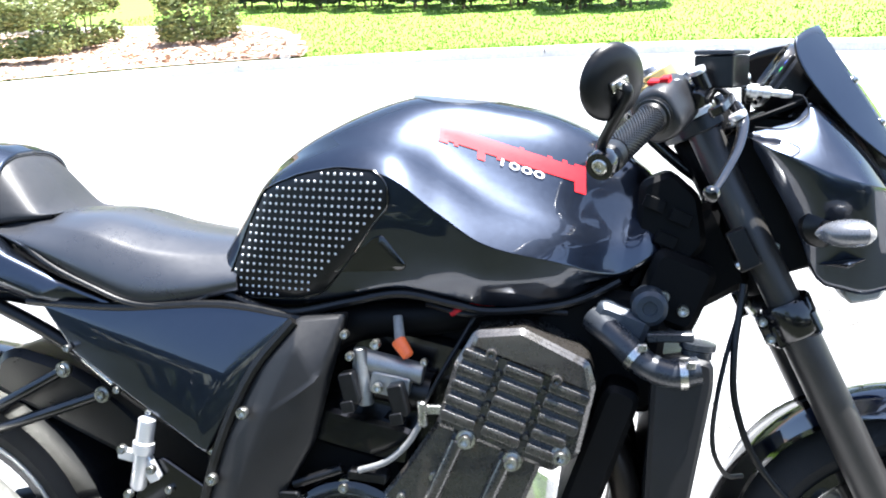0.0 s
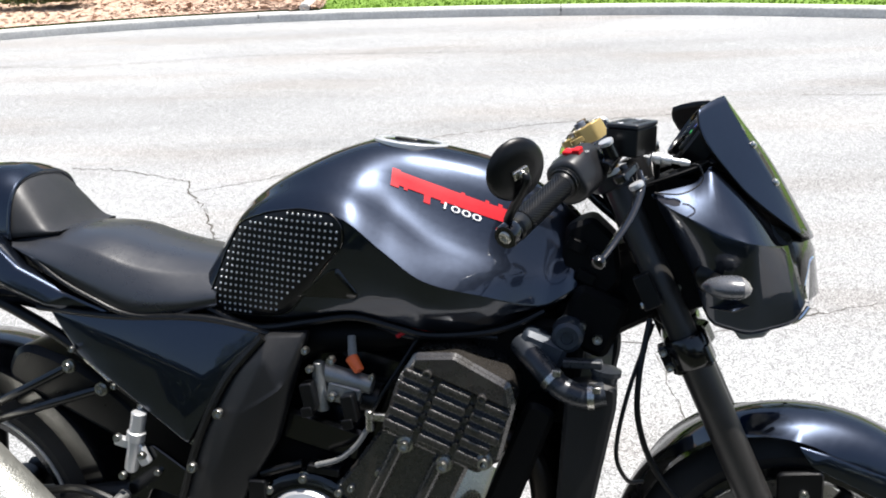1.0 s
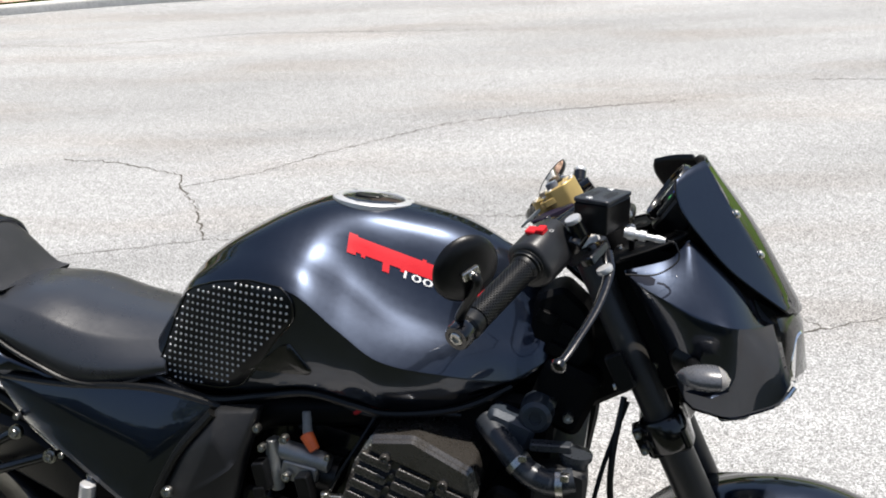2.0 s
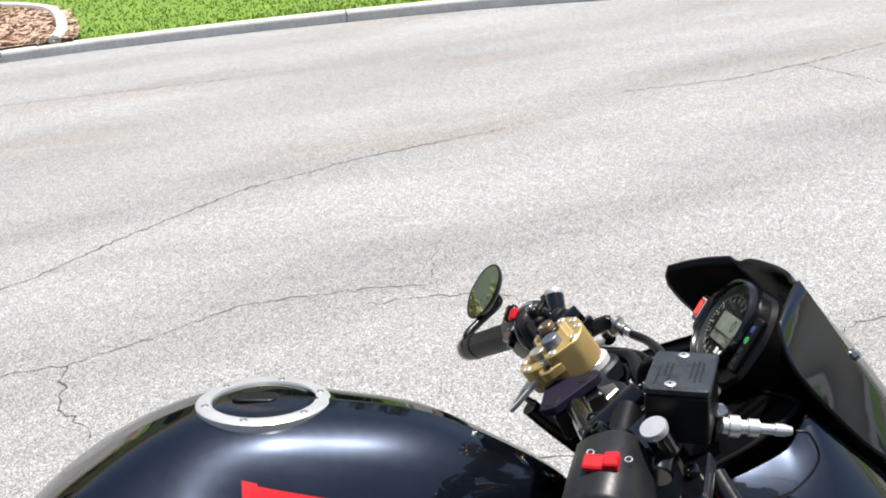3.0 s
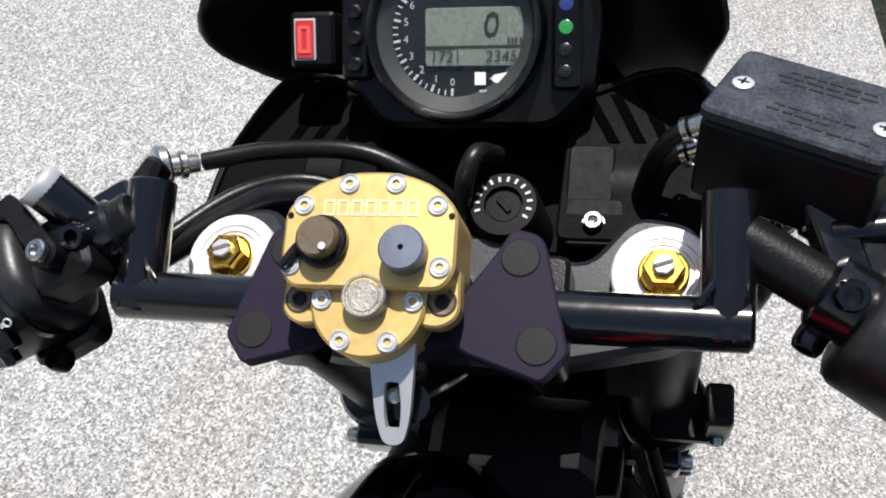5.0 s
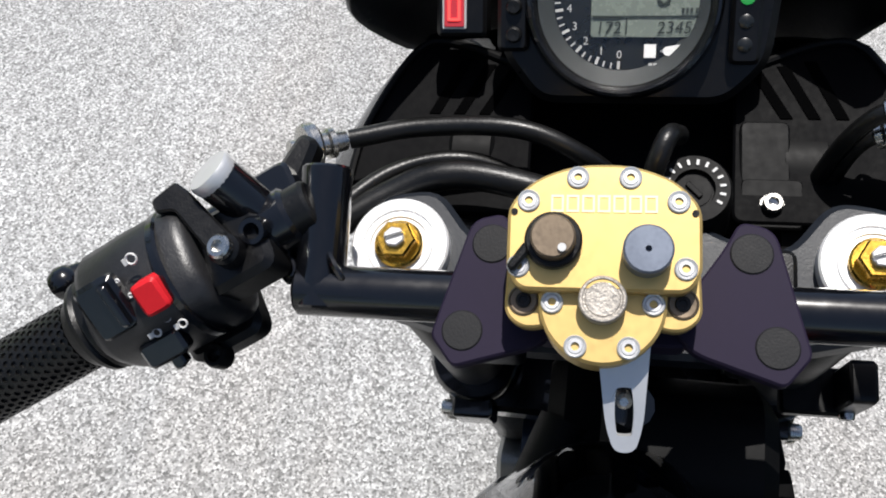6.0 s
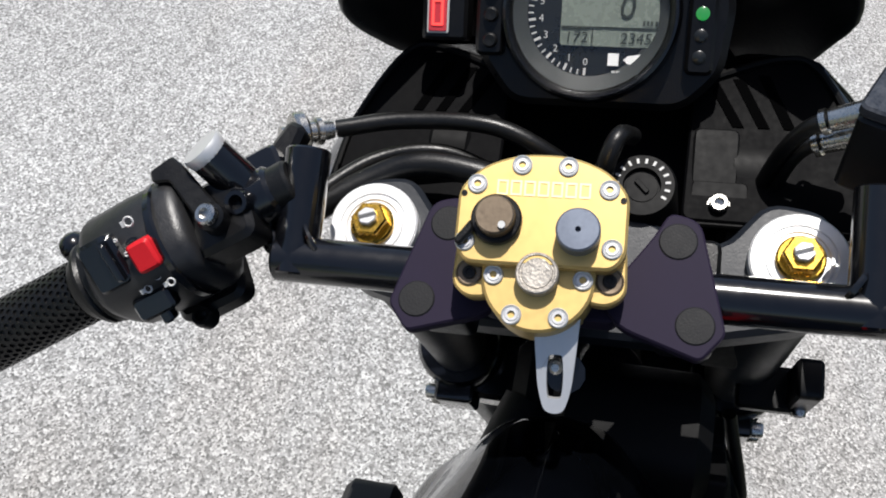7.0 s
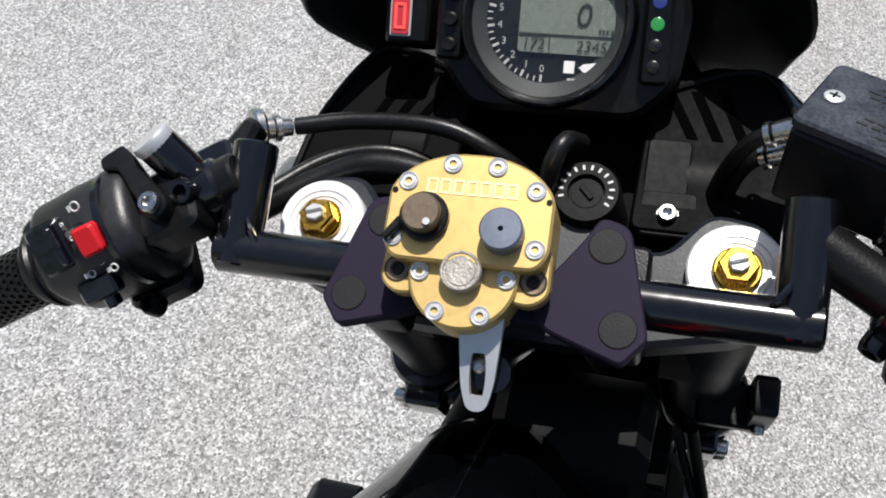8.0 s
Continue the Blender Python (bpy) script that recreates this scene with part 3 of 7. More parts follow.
def shrub(name, label, x, y, size, n, leaf, material, boxy, group=""):
    """A clipped or loose shrub: short stems in a dark inner mass, with leaves all over."""
    z = verge_z(x, y)
    base = tagged(new(name), label, "shrub" if name != "hedge" else "hedge", group)
    base.location = (x, y, z)
    bm = B()
    for _ in range(4):
        bm = B()
        a, b = random.uniform(-0.3, 0.3) * size[0], random.uniform(-0.3, 0.3) * size[1]
        rod(bm, (a * 0.6, b * 0.6, -0.03), (a, b, size[2] * 0.6), 0.018, 0.008, 7)
        part("stem", bm, BARK, base)
    bm = B()
    foliage(bm, (0, 0, size[2] * 0.55), (size[0], size[1], size[2] * 0.92), n, leaf, boxy)
    foliage(bm, (0, 0, size[2] * 0.53), (size[0] * 0.86, size[1] * 0.86, size[2] * 0.80), n // 2, leaf * 1.6, boxy)
    tagged(part("foliage", bm, material, base, angle=5), kind="stuff")
    return base


random.seed(5)
shrub("hedge", "clipped green box hedge in the bark bed", -5.75, 9.0, (3.2, 0.95, 0.62), 9000, 0.026, LEAF, 0.9)
shrub("hedge", "short clipped green hedge end in the bark bed", -4.45, 9.75, (0.75, 0.7, 0.60), 2600, 0.026, LEAF, 0.9)
shrub("hedge", "taller clipped green hedge behind the bark bed", -7.2, 11.0, (3.6, 1.0, 0.95), 5000, 0.035, LEAF, 0.9)
shrub("shrub", "round clipped green shrub standing in bark mulch", -2.95, 9.55, (0.80, 0.76, 0.64), 3800, 0.026, LEAF, 0.6)
for i in range(9):
    t = i / 8
    x, y = -3.4 + 5.4 * t, 12.6 - 2.9 * t + random.uniform(-0.15, 0.15)
    shrub("shrub", "dark loose shrub in the row behind the lawn", x, y + 0.4, (random.uniform(0.7, 1.0), 0.8, random.uniform(0.7, 1.1)), 1500, 0.04, DARKLEAF, 0.3, "shrubs behind the lawn")

# the house behind the garden
house = tagged(new("house"), "cream stucco house with a brown roof behind the garden", "house")
house.location = (-9, 21, 0.5)
bm = B()
block(bm, (0, 0, 1.5), (1, 0, 0), (0, 1, 0), (22, 7, 3.0), 0.02, 0.01)
part("wall", bm, STUCCO, house)
bm = B()
prism(bm, [(-4.2, 0), (4.2, 0), (0, 2.2)], lambda a, b, c: (c - 11.5, a, 3.0 + b), 23.0, 0.02)
part("roof", bm, ROOF, house)
for k in (-8, -3.5, 3.2, 7.5):
    bm = B()
    block(bm, (k, -3.52, 1.6), (1, 0, 0), (0, 0, 1), (1.5, 1.2, 0.08), 0.02, 0.01)
    w = part("window", bm, DARKLEAF, house)
    w.data.materials[0] = POWDER
    bm = B()
    for s in (-0.79, 0.79):
        block(bm, (k + s, -3.55, 1.6), (1, 0, 0), (0, 0, 1), (0.09, 1.38, 0.1), 0.01, 0.005)
    for s in (-0.645, 0.645):
        block(bm, (k, -3.55, 1.6 + s), (1, 0, 0), (0, 0, 1), (1.49, 0.09, 0.1), 0.01, 0.005)
    part("window_frame", bm, CONCRETE, w)


def tree(x, y, h, seed):
    """A street tree: tapered trunk, forking limbs, and a ragged crown of small leaves."""
    random.seed(seed)
    base = tagged(new("tree"), "leafy street tree with a grey-brown trunk", "tree", "street trees")
    base.location = (x, y, 0)
    bm = B()
    tube(bm, [(0, 0, -0.05), (0.05, 0.03, h * 0.2), (0.0, 0.1, h * 0.42)], 0.17, 12, 6, 1, 0.10)
    part("trunk", bm, BARK, base)
    bm, crown = B(), B()
    for i in range(9):
        a = i * 2.4
        tip = V(math.cos(a) * h * 0.3, math.sin(a) * h * 0.3, h * random.uniform(0.6, 0.95))
        tube(bm, [(0.0, 0.1, h * 0.40), (tip.x * 0.4, tip.y * 0.4, h * 0.52), tip], 0.07, 8, 5, 1, 0.015)
        for _ in range(4):
            c = tip + V(random.gauss(0, h * 0.09), random.gauss(0, h * 0.09), random.gauss(0, h * 0.06))
            foliage(crown, c, (h * 0.22, h * 0.22, h * 0.16), 130, 0.11, 0.0)
    part("branchwork", bm, BARK, base)
    part("crown", crown, LEAF, base, angle=5)


tree(3.8, 13.6, 6.0, 8)
tree(-10.5, 8.9, 6.5, 6)
tree(-15.2, 9.9, 4.3, 11)
tree(-5.2, -15.5, 6.5, 3)
tree(6.8, -17.5, 7.0, 4)


# the near roadside: unseen dark ground and hedge, added to darken the motorcycle's reflections
bm = B()
loft(bm, [[(x, y, z) for y, z in ((-0.66, -0.02), (-0.68, 0.035), (-1.0, 0.07), (-3.0, 0.16), (-8.0, 0.25), (-30.0, 0.4), (-200.0, 0.4))] for x in range(-60, 61, 8)], False)
thing("unseen_dark_verge", bm, UNSEEN_GROUND, "unseen dark ground added at the near roadside to darken reflections", "ground cover", "structure")
random.seed(21)
for i in range(7):
    x = -10.5 + 3.5 * i
    hd = shrub("hedge", "unseen low dark hedge added at the near roadside to darken reflections", x, -3.4 + random.uniform(-0.2, 0.2), (3.6, 1.2, random.uniform(1.15, 1.45)), 2400, 0.11, DARKLEAF, 0.8, "near hedges")
    hd.location.z = 0.16


def fallen_leaf(x, y, turn, size):
    bm = B()
    n = 7
    rows = []
    for i in range(n + 1):
        t = i / n
        w = 0.23 * size * math.sin(math.pi * t) ** 0.7
        zc = 0.006 + 0.010 * (t - 0.5) ** 2 * 4
        rows.append([((t - 0.5) * size, s * w, zc + abs(s) * 0.006 - 0.002) for s in (-1, 0, 1)])
    loft(bm, rows, False)
    ob = thing("fallen_leaf", bm, DRYLEAF, "small yellow-green leaf fallen on the asphalt", "leaf", group="fallen leaves")
    ob.matrix_world = pose(x, y, 0.0, 0, 0, turn)
    sol = ob.modifiers.new("thickness", "SOLIDIFY")
    sol.thickness = 0.0008


fallen_leaf(2.79, 1.815, 20, 0.062)
fallen_leaf(2.782, 1.560, 140, 0.045)
fallen_leaf(2.765, 1.590, 60, 0.035)


# ---- the motorcycle, leaning on its side stand; x ahead, y to its left, z up ----
from mathutils.bvhtree import BVHTree

BIKE = Matrix.Translation((0, 0.121, 0)) @ Matrix.Rotation(radians(-3.864), 4, "Z") @ Matrix.Rotation(radians(-12.433), 4, "X")
bike = tagged(new("motorcycle"), "black naked sports motorcycle leaning on its side stand on asphalt", "motorcycle")
bike.matrix_world = BIKE


def shell(bm, front, faces, rim, back):
    """A faceted panel: its front corners and faces, closed by its rim moved by back."""
    vs = [bm.verts.new(p) for p in front]
    for f in faces:
        bm.faces.new([vs[i] for i in f])
    bs = [bm.verts.new(Vector(front[i]) + Vector(back)) for i in rim]
    for k in range(len(rim)):
        j = (k + 1) % len(rim)
        bm.faces.new((vs[rim[k]], vs[rim[j]], bs[j], bs[k]))
    bm.faces.new(bs)
    return bm


def soften(bm, width=0.004, seg=2):
    """Rounds the sharp edges of a small faceted mesh."""
    bmesh.ops.recalc_face_normals(bm, faces=bm.faces)
    es = [e for e in bm.edges if len(e.link_faces) == 2 and e.calc_face_angle(0) > 0.12]
    bmesh.ops.bevel(bm, geom=es, offset=width, segments=seg, profile=0.5, affect="EDGES", clamp_overlap=True)
    return bm


def both(name, build, material, parent, label=""):
    """The same panel on the right and on the left side."""
    out = []
    for s in (1, -1):
        bm = B()
        build(bm)
        if s < 0:
            for v in bm.verts:
                v.co.y = -v.co.y
        out.append(part(name, bm, material, parent, label))
    return out


# fuel tank along x: crest, shoulder, the fold below it, knee crease, flank and lower edge
TANK = [
    (0.425, 0.806, 0.060, 0.802, 0.078, 0.796, 0.104, 0.786, 0.118, 0.772, 0.120, 0.750),
    (0.472, 0.880, 0.074, 0.873, 0.092, 0.864, 0.128, 0.844, 0.136, 0.794, 0.130, 0.738),
    (0.520, 0.938, 0.092, 0.930, 0.110, 0.921, 0.148, 0.900, 0.148, 0.812, 0.138, 0.728),
    (0.610, 0.990, 0.102, 0.979, 0.128, 0.961, 0.180, 0.920, 0.176, 0.832, 0.160, 0.738),
    (0.700, 1.021, 0.092, 1.000, 0.142, 0.960, 0.201, 0.915, 0.194, 0.834, 0.174, 0.755),
    (0.770, 1.021, 0.088, 0.999, 0.132, 0.926, 0.209, 0.865, 0.200, 0.802, 0.178, 0.744),
    (0.830, 1.011, 0.082, 0.983, 0.136, 0.886, 0.211, 0.823, 0.200, 0.776, 0.176, 0.731),
    (0.920, 0.986, 0.074, 0.952, 0.120, 0.852, 0.172, 0.793, 0.162, 0.764, 0.146, 0.732),
    (0.995, 0.943, 0.058, 0.898, 0.084, 0.835, 0.114, 0.768, 0.110, 0.762, 0.104, 0.756),
    (1.045, 0.905, 0.048, 0.865, 0.064, 0.838, 0.090, 0.790, 0.088, 0.780, 0.084, 0.772),
    (1.065, 0.878, 0.040, 0.848, 0.052, 0.830, 0.070, 0.800, 0.070, 0.790, 0.068, 0.785),
]


def tank_half(v):
    zt, w1, z1, ws, zs, w2, z2, w3, z3, w4, zb = v
    ledge = (ws + (w2 - ws) * 0.55 + 0.004, zs + (z2 - zs) * 0.55 + 0.004)
    top = [(0, zt), (w1 * 0.55, zt - (zt - z1) * 0.16), (w1, z1), (ws, zs), ledge, (w2, z2 + 0.0008), (w2, z2 - 0.0008)]
    return chaikin([*top, (w3, z3), (w4, zb + 0.012), (w4 - 0.01, zb), (0, zb)], 2)


bm = B()
rows = []
for i in range(72):
    x = 0.425 + 0.640 * i / 71
    right = tank_half(along(TANK, x))
    rows.append([(x, -y, z) for y, z in right] + [(x, y, z) for y, z in reversed(right[1:-1])])
loft(bm, rows)
bm.normal_update()
bmesh.ops.recalc_face_normals(bm, faces=bm.faces)
TANK_TREE = BVHTree.FromBMesh(bm)
tank = part("fuel_tank", bm, PAINT, bike, "glossy blue-black metallic fuel tank with angular shoulders", angle=22)


def drape(x, z, lift=0.0):
    """The place on the tank's right flank at x, z, lifted off it."""
    p, n, _, _ = TANK_TREE.ray_cast(V(x, -0.6, z), V(0, 1, 0))
    if p is None:
        p, n, _, _ = TANK_TREE.find_nearest(V(x, -0.15, z))
    if n.y > 0:
        n = -n
    return p + n * lift, n


# seam flange below the tank
bm = B()
tube(bm, [(0.44, -0.126, 0.748), (0.512, -0.141, 0.726), (0.561, -0.152, 0.726), (0.636, -0.163, 0.741), (0.709, -0.170, 0.753), (0.779, -0.171, 0.739), (0.826, -0.167, 0.728), (0.900, -0.150, 0.729), (0.95, -0.126, 0.736), (1.0, -0.100, 0.756)], 0.006, 8, 8)
part("seam", bm, SATIN, tank, "black lower seam of the tank")

# filler cap: bright ring, black lid with a lock flap
CAPM = Matrix.Translation((0.768, 0, 1.0160)) @ Matrix.Rotation(radians(7), 4, "Y")
cm = lambda p: CAPM @ Vector(p)
bm = B()
lathe(bm, cm((0, 0, 0)), CAPM.to_3x3() @ V(0, 0, 1), [(-0.014, 0.064), (0.0015, 0.0640), (0.0035, 0.061), (0.0035, 0.050), (0.001, 0.0485), (-0.004, 0.0485)], 48, False)
part("filler_ring", bm, ALU, tank, "bright aluminium filler ring")
bm = B()
lathe(bm, cm((0, 0, 0)), CAPM.to_3x3() @ V(0, 0, 1), [(-0.004, 0.048), (0.0005, 0.048), (0.003, 0.044), (0.0036, 0.030), (0.0034, 0)], 40, False)
part("filler_cap", bm, POWDER, tank, "black filler cap with a lock flap")
bm = B()
block(bm, cm((-0.008, 0, 0.0048)), CAPM.to_3x3() @ V(1, 0, 0), V(0, 1, 0), (0.044, 0.022, 0.003), 0.009, 0.001)
part("lock_flap", bm, SATIN, tank)
for i in range(6):
    a = radians(60 * i + 20)
    bm = B()
    cap_screw(bm, cm((math.cos(a) * 0.0555, math.sin(a) * 0.0555, 0.0027)), CAPM.to_3x3() @ V(0, 0, 1), 0.0036, 0.0012, 12)
    part("cap_bolt", bm, STEEL, tank)


# knee pad and its studs
PAD = rounded([(0.438, 0.757), (0.458, 0.792), (0.482, 0.842), (0.516, 0.898), (0.545, 0.910), (0.580, 0.919), (0.634, 0.926), (0.690, 0.920), (0.704, 0.904), (0.704, 0.874), (0.669, 0.838), (0.640, 0.799), (0.597, 0.754), (0.557, 0.744), (0.470, 0.744)], 0.012, 3)


def inside(x, z, poly):
    hit = False
    for i in range(len(poly)):
        (x0, z0), (x1, z1) = poly[i - 1], poly[i]
        if (z0 > z) != (z1 > z) and x < x0 + (x1 - x0) * (z - z0) / (z1 - z0):
            hit = not hit
    return hit


for s in (1, -1):
    bm = B()
    cx, cz = 0.580, 0.84
    rows = []
    for k in (1.0, 0.97, 0.8, 0.6, 0.4, 0.2, 0.05):
        rows.append([drape(cx + (x - cx) * k, cz + (z - cz) * k, 0.0004 if k == 1.0 else 0.0028)[0] for x, z in PAD])
    loft(bm, rows, True, True)
    if s < 0:
        for v in bm.verts:
            v.co.y = -v.co.y
    pad = part("knee_pad", bm, SATIN, bike, "black rubber knee pad with rows of small shiny studs", angle=60)
    bm = B()
    rim = [drape(x, z, 0.0020)[0] for x, z in PAD]
    tube(bm, [(p.x, p.y * s, p.z) for p in rim + rim[:1]], 0.0016, 6, 2)
    part("pad_rim", bm, POWDER, pad, "glossy rim of the pad")
    if s > 0:
        bm = B()
        lathe(bm, (0, 0, 0), (0, 0, 1), [(0, 0.0021), (0.0009, 0.0020), (0.0015, 0.0013), (0.0018, 0.0)], 8, False)
        stud = mesh(bm, "stud", 60)
        stud.materials.append(ALU)
        n_stud = 0
        for r in range(17):
            for c in range(26):
                x = 0.445 + c * 0.0098 + r * 0.0018
                z = 0.752 + r * 0.0108 - c * 0.0004
                cxx, czz = cx + (x - cx) * 1.05, cz + (z - cz) * 1.05
                if not inside(cxx, czz, PAD) or x - 0.560 > (z - 0.744) * 1.05 or n_stud >= 290:
                    continue
                p, n = drape(x, z, 0.0028)
                ob = new("stud", stud)
                ob.parent = pad
                ob.matrix_basis = Matrix.Translation(p) @ n.to_track_quat("Z", "Y").to_matrix().to_4x4()
                n_stud += 1


# the smooth glossy tail of the pad
for s in (1, -1):
    bm = B()
    tail = rounded([(0.612, 0.783), (0.645, 0.806), (0.677, 0.832), (0.692, 0.836), (0.722, 0.794), (0.716, 0.786)], 0.004, 3)
    cx, cz = 0.680, 0.806
    rows = [[drape(cx + (x - cx) * k, cz + (z - cz) * k, 0.0004 if k == 1.0 else 0.0030)[0] for x, z in tail] for k in (1.0, 0.95, 0.6, 0.1)]
    loft(bm, [[(p.x, p.y * s, p.z) for p in r] for r in rows])
    part("pad_tail", bm, POWDER, tank, "smooth black tail of the knee pad", angle=60)


# maker's mark as a plain red band of blocks, and the model number below it
def band(bm, x0, x1, lo, hi, n=10):
    """A draped strip; lo and hi run from 0 to 1 across the mark's height."""
    rows = []
    for i in range(n + 1):
        x = x0 + (x1 - x0) * i / n
        top = 0.981 - 0.365 * (x - 0.759)
        rows.append([drape(x, top - 0.022 * (1 - k), 0.0012)[0] for k in (lo, lo * 0.75 + hi * 0.25, (lo + hi) / 2, lo * 0.25 + hi * 0.75, hi)])
    loft(bm, rows, False)


bm = B()
band(bm, 0.766, 0.950, 0.06, 0.98, 26)
for x0, x1, lo, hi in ((0.759, 0.772, -0.12, 1.06), (0.780, 0.786, -0.1, 0.3), (0.812, 0.822, -0.45, 0.3), (0.838, 0.844, -0.1, 0.3), (0.868, 0.874, 0.9, 1.10), (0.906, 0.912, 0.9, 1.14), (0.926, 0.932, 0.9, 1.18), (0.942, 0.957, -0.55, 1.15)):
    band(bm, x0, x1, lo, hi, 2)
part("decal", bm, DECAL_RED, tank, "red decal band on the tank flank", angle=60)
bm = lettering("1000", 0.0190, lambda a, b, c: drape(0.870 + a * 1.74 + b * 0.1, 0.9135 - a * 0.66 + b * 0.68, 0.0022)[0])
part("model_number", bm, DECAL_WHITE, tank, "white number on the tank flank")

# seat
SEAT = [(0.05, 0.868, 0.085, 0.860, 0.112, 0.840), (0.16, 0.871, 0.112, 0.850, 0.140, 0.797), (0.23, 0.868, 0.124, 0.841, 0.150, 0.762), (0.31, 0.846, 0.126, 0.815, 0.152, 0.730), (0.39, 0.831, 0.116, 0.803, 0.148, 0.735), (0.460, 0.825, 0.106, 0.801, 0.138, 0.748)]
bm = B()
body(bm, SEAT, 0.05, 0.460, 30, lambda v: chaikin([(0, v[0]), (v[1] * 0.6, v[0] - 0.003), (v[1] * 0.96, v[2] + 0.004), (v[1] * 1.04, v[2] - 0.004), (v[3], (v[2] + v[4]) / 2), (v[3], v[4] + 0.012), (v[3] - 0.012, v[4]), (0, v[4])], 2))
seat = part("seat", bm, VINYL, bike, "black vinyl rider seat", angle=60)
bm = B()
tube(bm, [(0.10, -0.118, 0.838), (0.17, -0.143, 0.798), (0.24, -0.152, 0.765), (0.31, -0.153, 0.738), (0.39, -0.146, 0.738), (0.45, -0.125, 0.768)], 0.004, 8, 8)
part("piping", bm, RUBBER, seat)

# tail hump and cowl
HUMP = [(-0.32, 0.972, 0.070, 0.850), (-0.04, 0.978, 0.098, 0.850), (0.025, 0.979, 0.104, 0.852), (0.065, 0.966, 0.106, 0.852), (0.098, 0.930, 0.104, 0.856), (0.128, 0.888, 0.100, 0.858), (0.152, 0.866, 0.092, 0.860)]


def hump_half(v):
    return chaikin([(0, v[0]), (v[1] * 0.55, v[0] - 0.004), (v[1] * 0.92, v[0] - 0.035 * (v[0] - v[2]) / 0.13), (v[1] * 1.08, v[2] + 0.01), (v[1], v[2]), (0, v[2])], 2)


bm = B()
body(bm, HUMP, -0.32, 0.066, 24, hump_half)
hump = part("seat_hump", bm, PAINT, bike, "glossy blue-black single seat hump", angle=50)
bm = B()
body(bm, [(k[0], k[1] - 0.006, k[2] * 0.97, k[3]) for k in HUMP[2:]], 0.04, 0.152, 18, hump_half)
part("hump_pad", bm, HUMPPAD, hump, "dark grey pad on the front of the hump", angle=50)
bm = B()
arch = hump_half(along(HUMP, 0.066))[:-3]
tube(bm, [(0.066, -y, z - 0.001) for y, z in reversed(arch)] + [(0.066, y, z - 0.001) for y, z in arch[1:]], 0.0035, 8, 2)
part("hump_rim", bm, PAINT, hump, "rolled front rim of the hump")
TAIL = [(-0.34, 0.905), (0.0, 0.862), (0.055, 0.862), (0.104, 0.816), (0.19, 0.772), (0.303, 0.722), (0.20, 0.724), (0.12, 0.729), (0.045, 0.742), (-0.34, 0.82)]
both("tail_cowl", lambda bm: soften(shell(bm, [(x, -0.135 - 0.02 * math.sin(i * 0.6), z) for i, (x, z) in enumerate(TAIL)] + [(0.06, -0.165, 0.795), (0.16, -0.163, 0.752)], [(0, 1, 10, 9), (1, 2, 3, 10), (3, 4, 11, 10), (4, 5, 6, 11), (6, 7, 11), (7, 8, 10, 11), (8, 9, 10)], list(range(10)), (0, 0.05, 0)), 0.006), PAINT, bike, "glossy blue-black tail side cowl")

# side panels and frame covers
SIDE = [(0.147, -0.138, 0.740), (0.320, -0.150, 0.738), (0.441, -0.152, 0.741), (0.556, -0.160, 0.722), (0.481, -0.172, 0.634), (0.413, -0.176, 0.522), (0.201, -0.145, 0.661), (0.446, -0.1735, 0.640), (0.300, -0.156, 0.688), (0.405, -0.1735, 0.585)]
SIDE_F = [(0, 1, 8), (1, 2, 7, 8), (2, 3, 7), (3, 4, 7), (4, 5, 9, 7), (5, 6, 9), (6, 0, 8), (6, 8, 7, 9)]
both("side_panel", lambda bm: soften(shell(bm, SIDE, SIDE_F, list(range(7)), (0, 0.03, 0)), 0.005, 3), PAINT, bike, "glossy blue-black angular side panel below the seat")
bm = B()
tube(bm, [(0.13, -0.140, 0.742), (0.28, -0.148, 0.733), (0.44, -0.150, 0.736), (0.56, -0.156, 0.716)], 0.006, 8, 6)
part("panel_gasket", bm, RUBBER, bike)
COVER = [(0.563, -0.185, 0.722), (0.634, -0.188, 0.728), (0.612, -0.195, 0.656), (0.579, -0.198, 0.548), (0.515, -0.198, 0.440), (0.470, -0.195, 0.360), (0.392, -0.190, 0.360), (0.406, -0.194, 0.428), (0.442, -0.196, 0.543), (0.490, -0.190, 0.643), (0.570, -0.212, 0.690), (0.525, -0.216, 0.600), (0.590, -0.206, 0.640), (0.470, -0.212, 0.480)]
COVER_F = [(0, 1, 12, 10), (1, 2, 12), (2, 3, 11, 12), (10, 12, 11), (3, 4, 13, 11), (4, 5, 13), (5, 6, 7, 13), (7, 8, 13), (8, 11, 13), (8, 9, 11), (9, 10, 11), (9, 0, 10)]
covers = both("frame_cover", lambda bm: soften(shell(bm, COVER, COVER_F, list(range(10)), (0, 0.03, 0)), 0.006), MATTE, bike, "matte dark grey faceted frame cover")
for x, y, z in ((0.489, -0.212, 0.596), (0.436, -0.208, 0.499)):
    bm = B()
    cap_screw(bm, (x, y, z), (0, -1, 0), 0.0085, 0.007)
    part("cover_bolt", bm, STEEL, covers[0], "bright socket bolt")
bm = B()
tube(bm, [(0.562, -0.19, 0.72), (0.50, -0.195, 0.65), (0.448, -0.198, 0.55), (0.41, -0.195, 0.44)], 0.008, 8, 6)
part("cover_edge_trim", bm, RUBBER, bike)

# black backing added behind the side panels to keep the gaps there dark
bm = B()
prism(bm, rounded([(0.17, 0.725), (0.48, 0.725), (0.50, 0.45), (0.42, 0.40), (0.30, 0.42), (0.25, 0.50), (0.20, 0.63)], 0.012), lambda a, b, c: (a, c - 0.100, b), 0.20, 0.006)
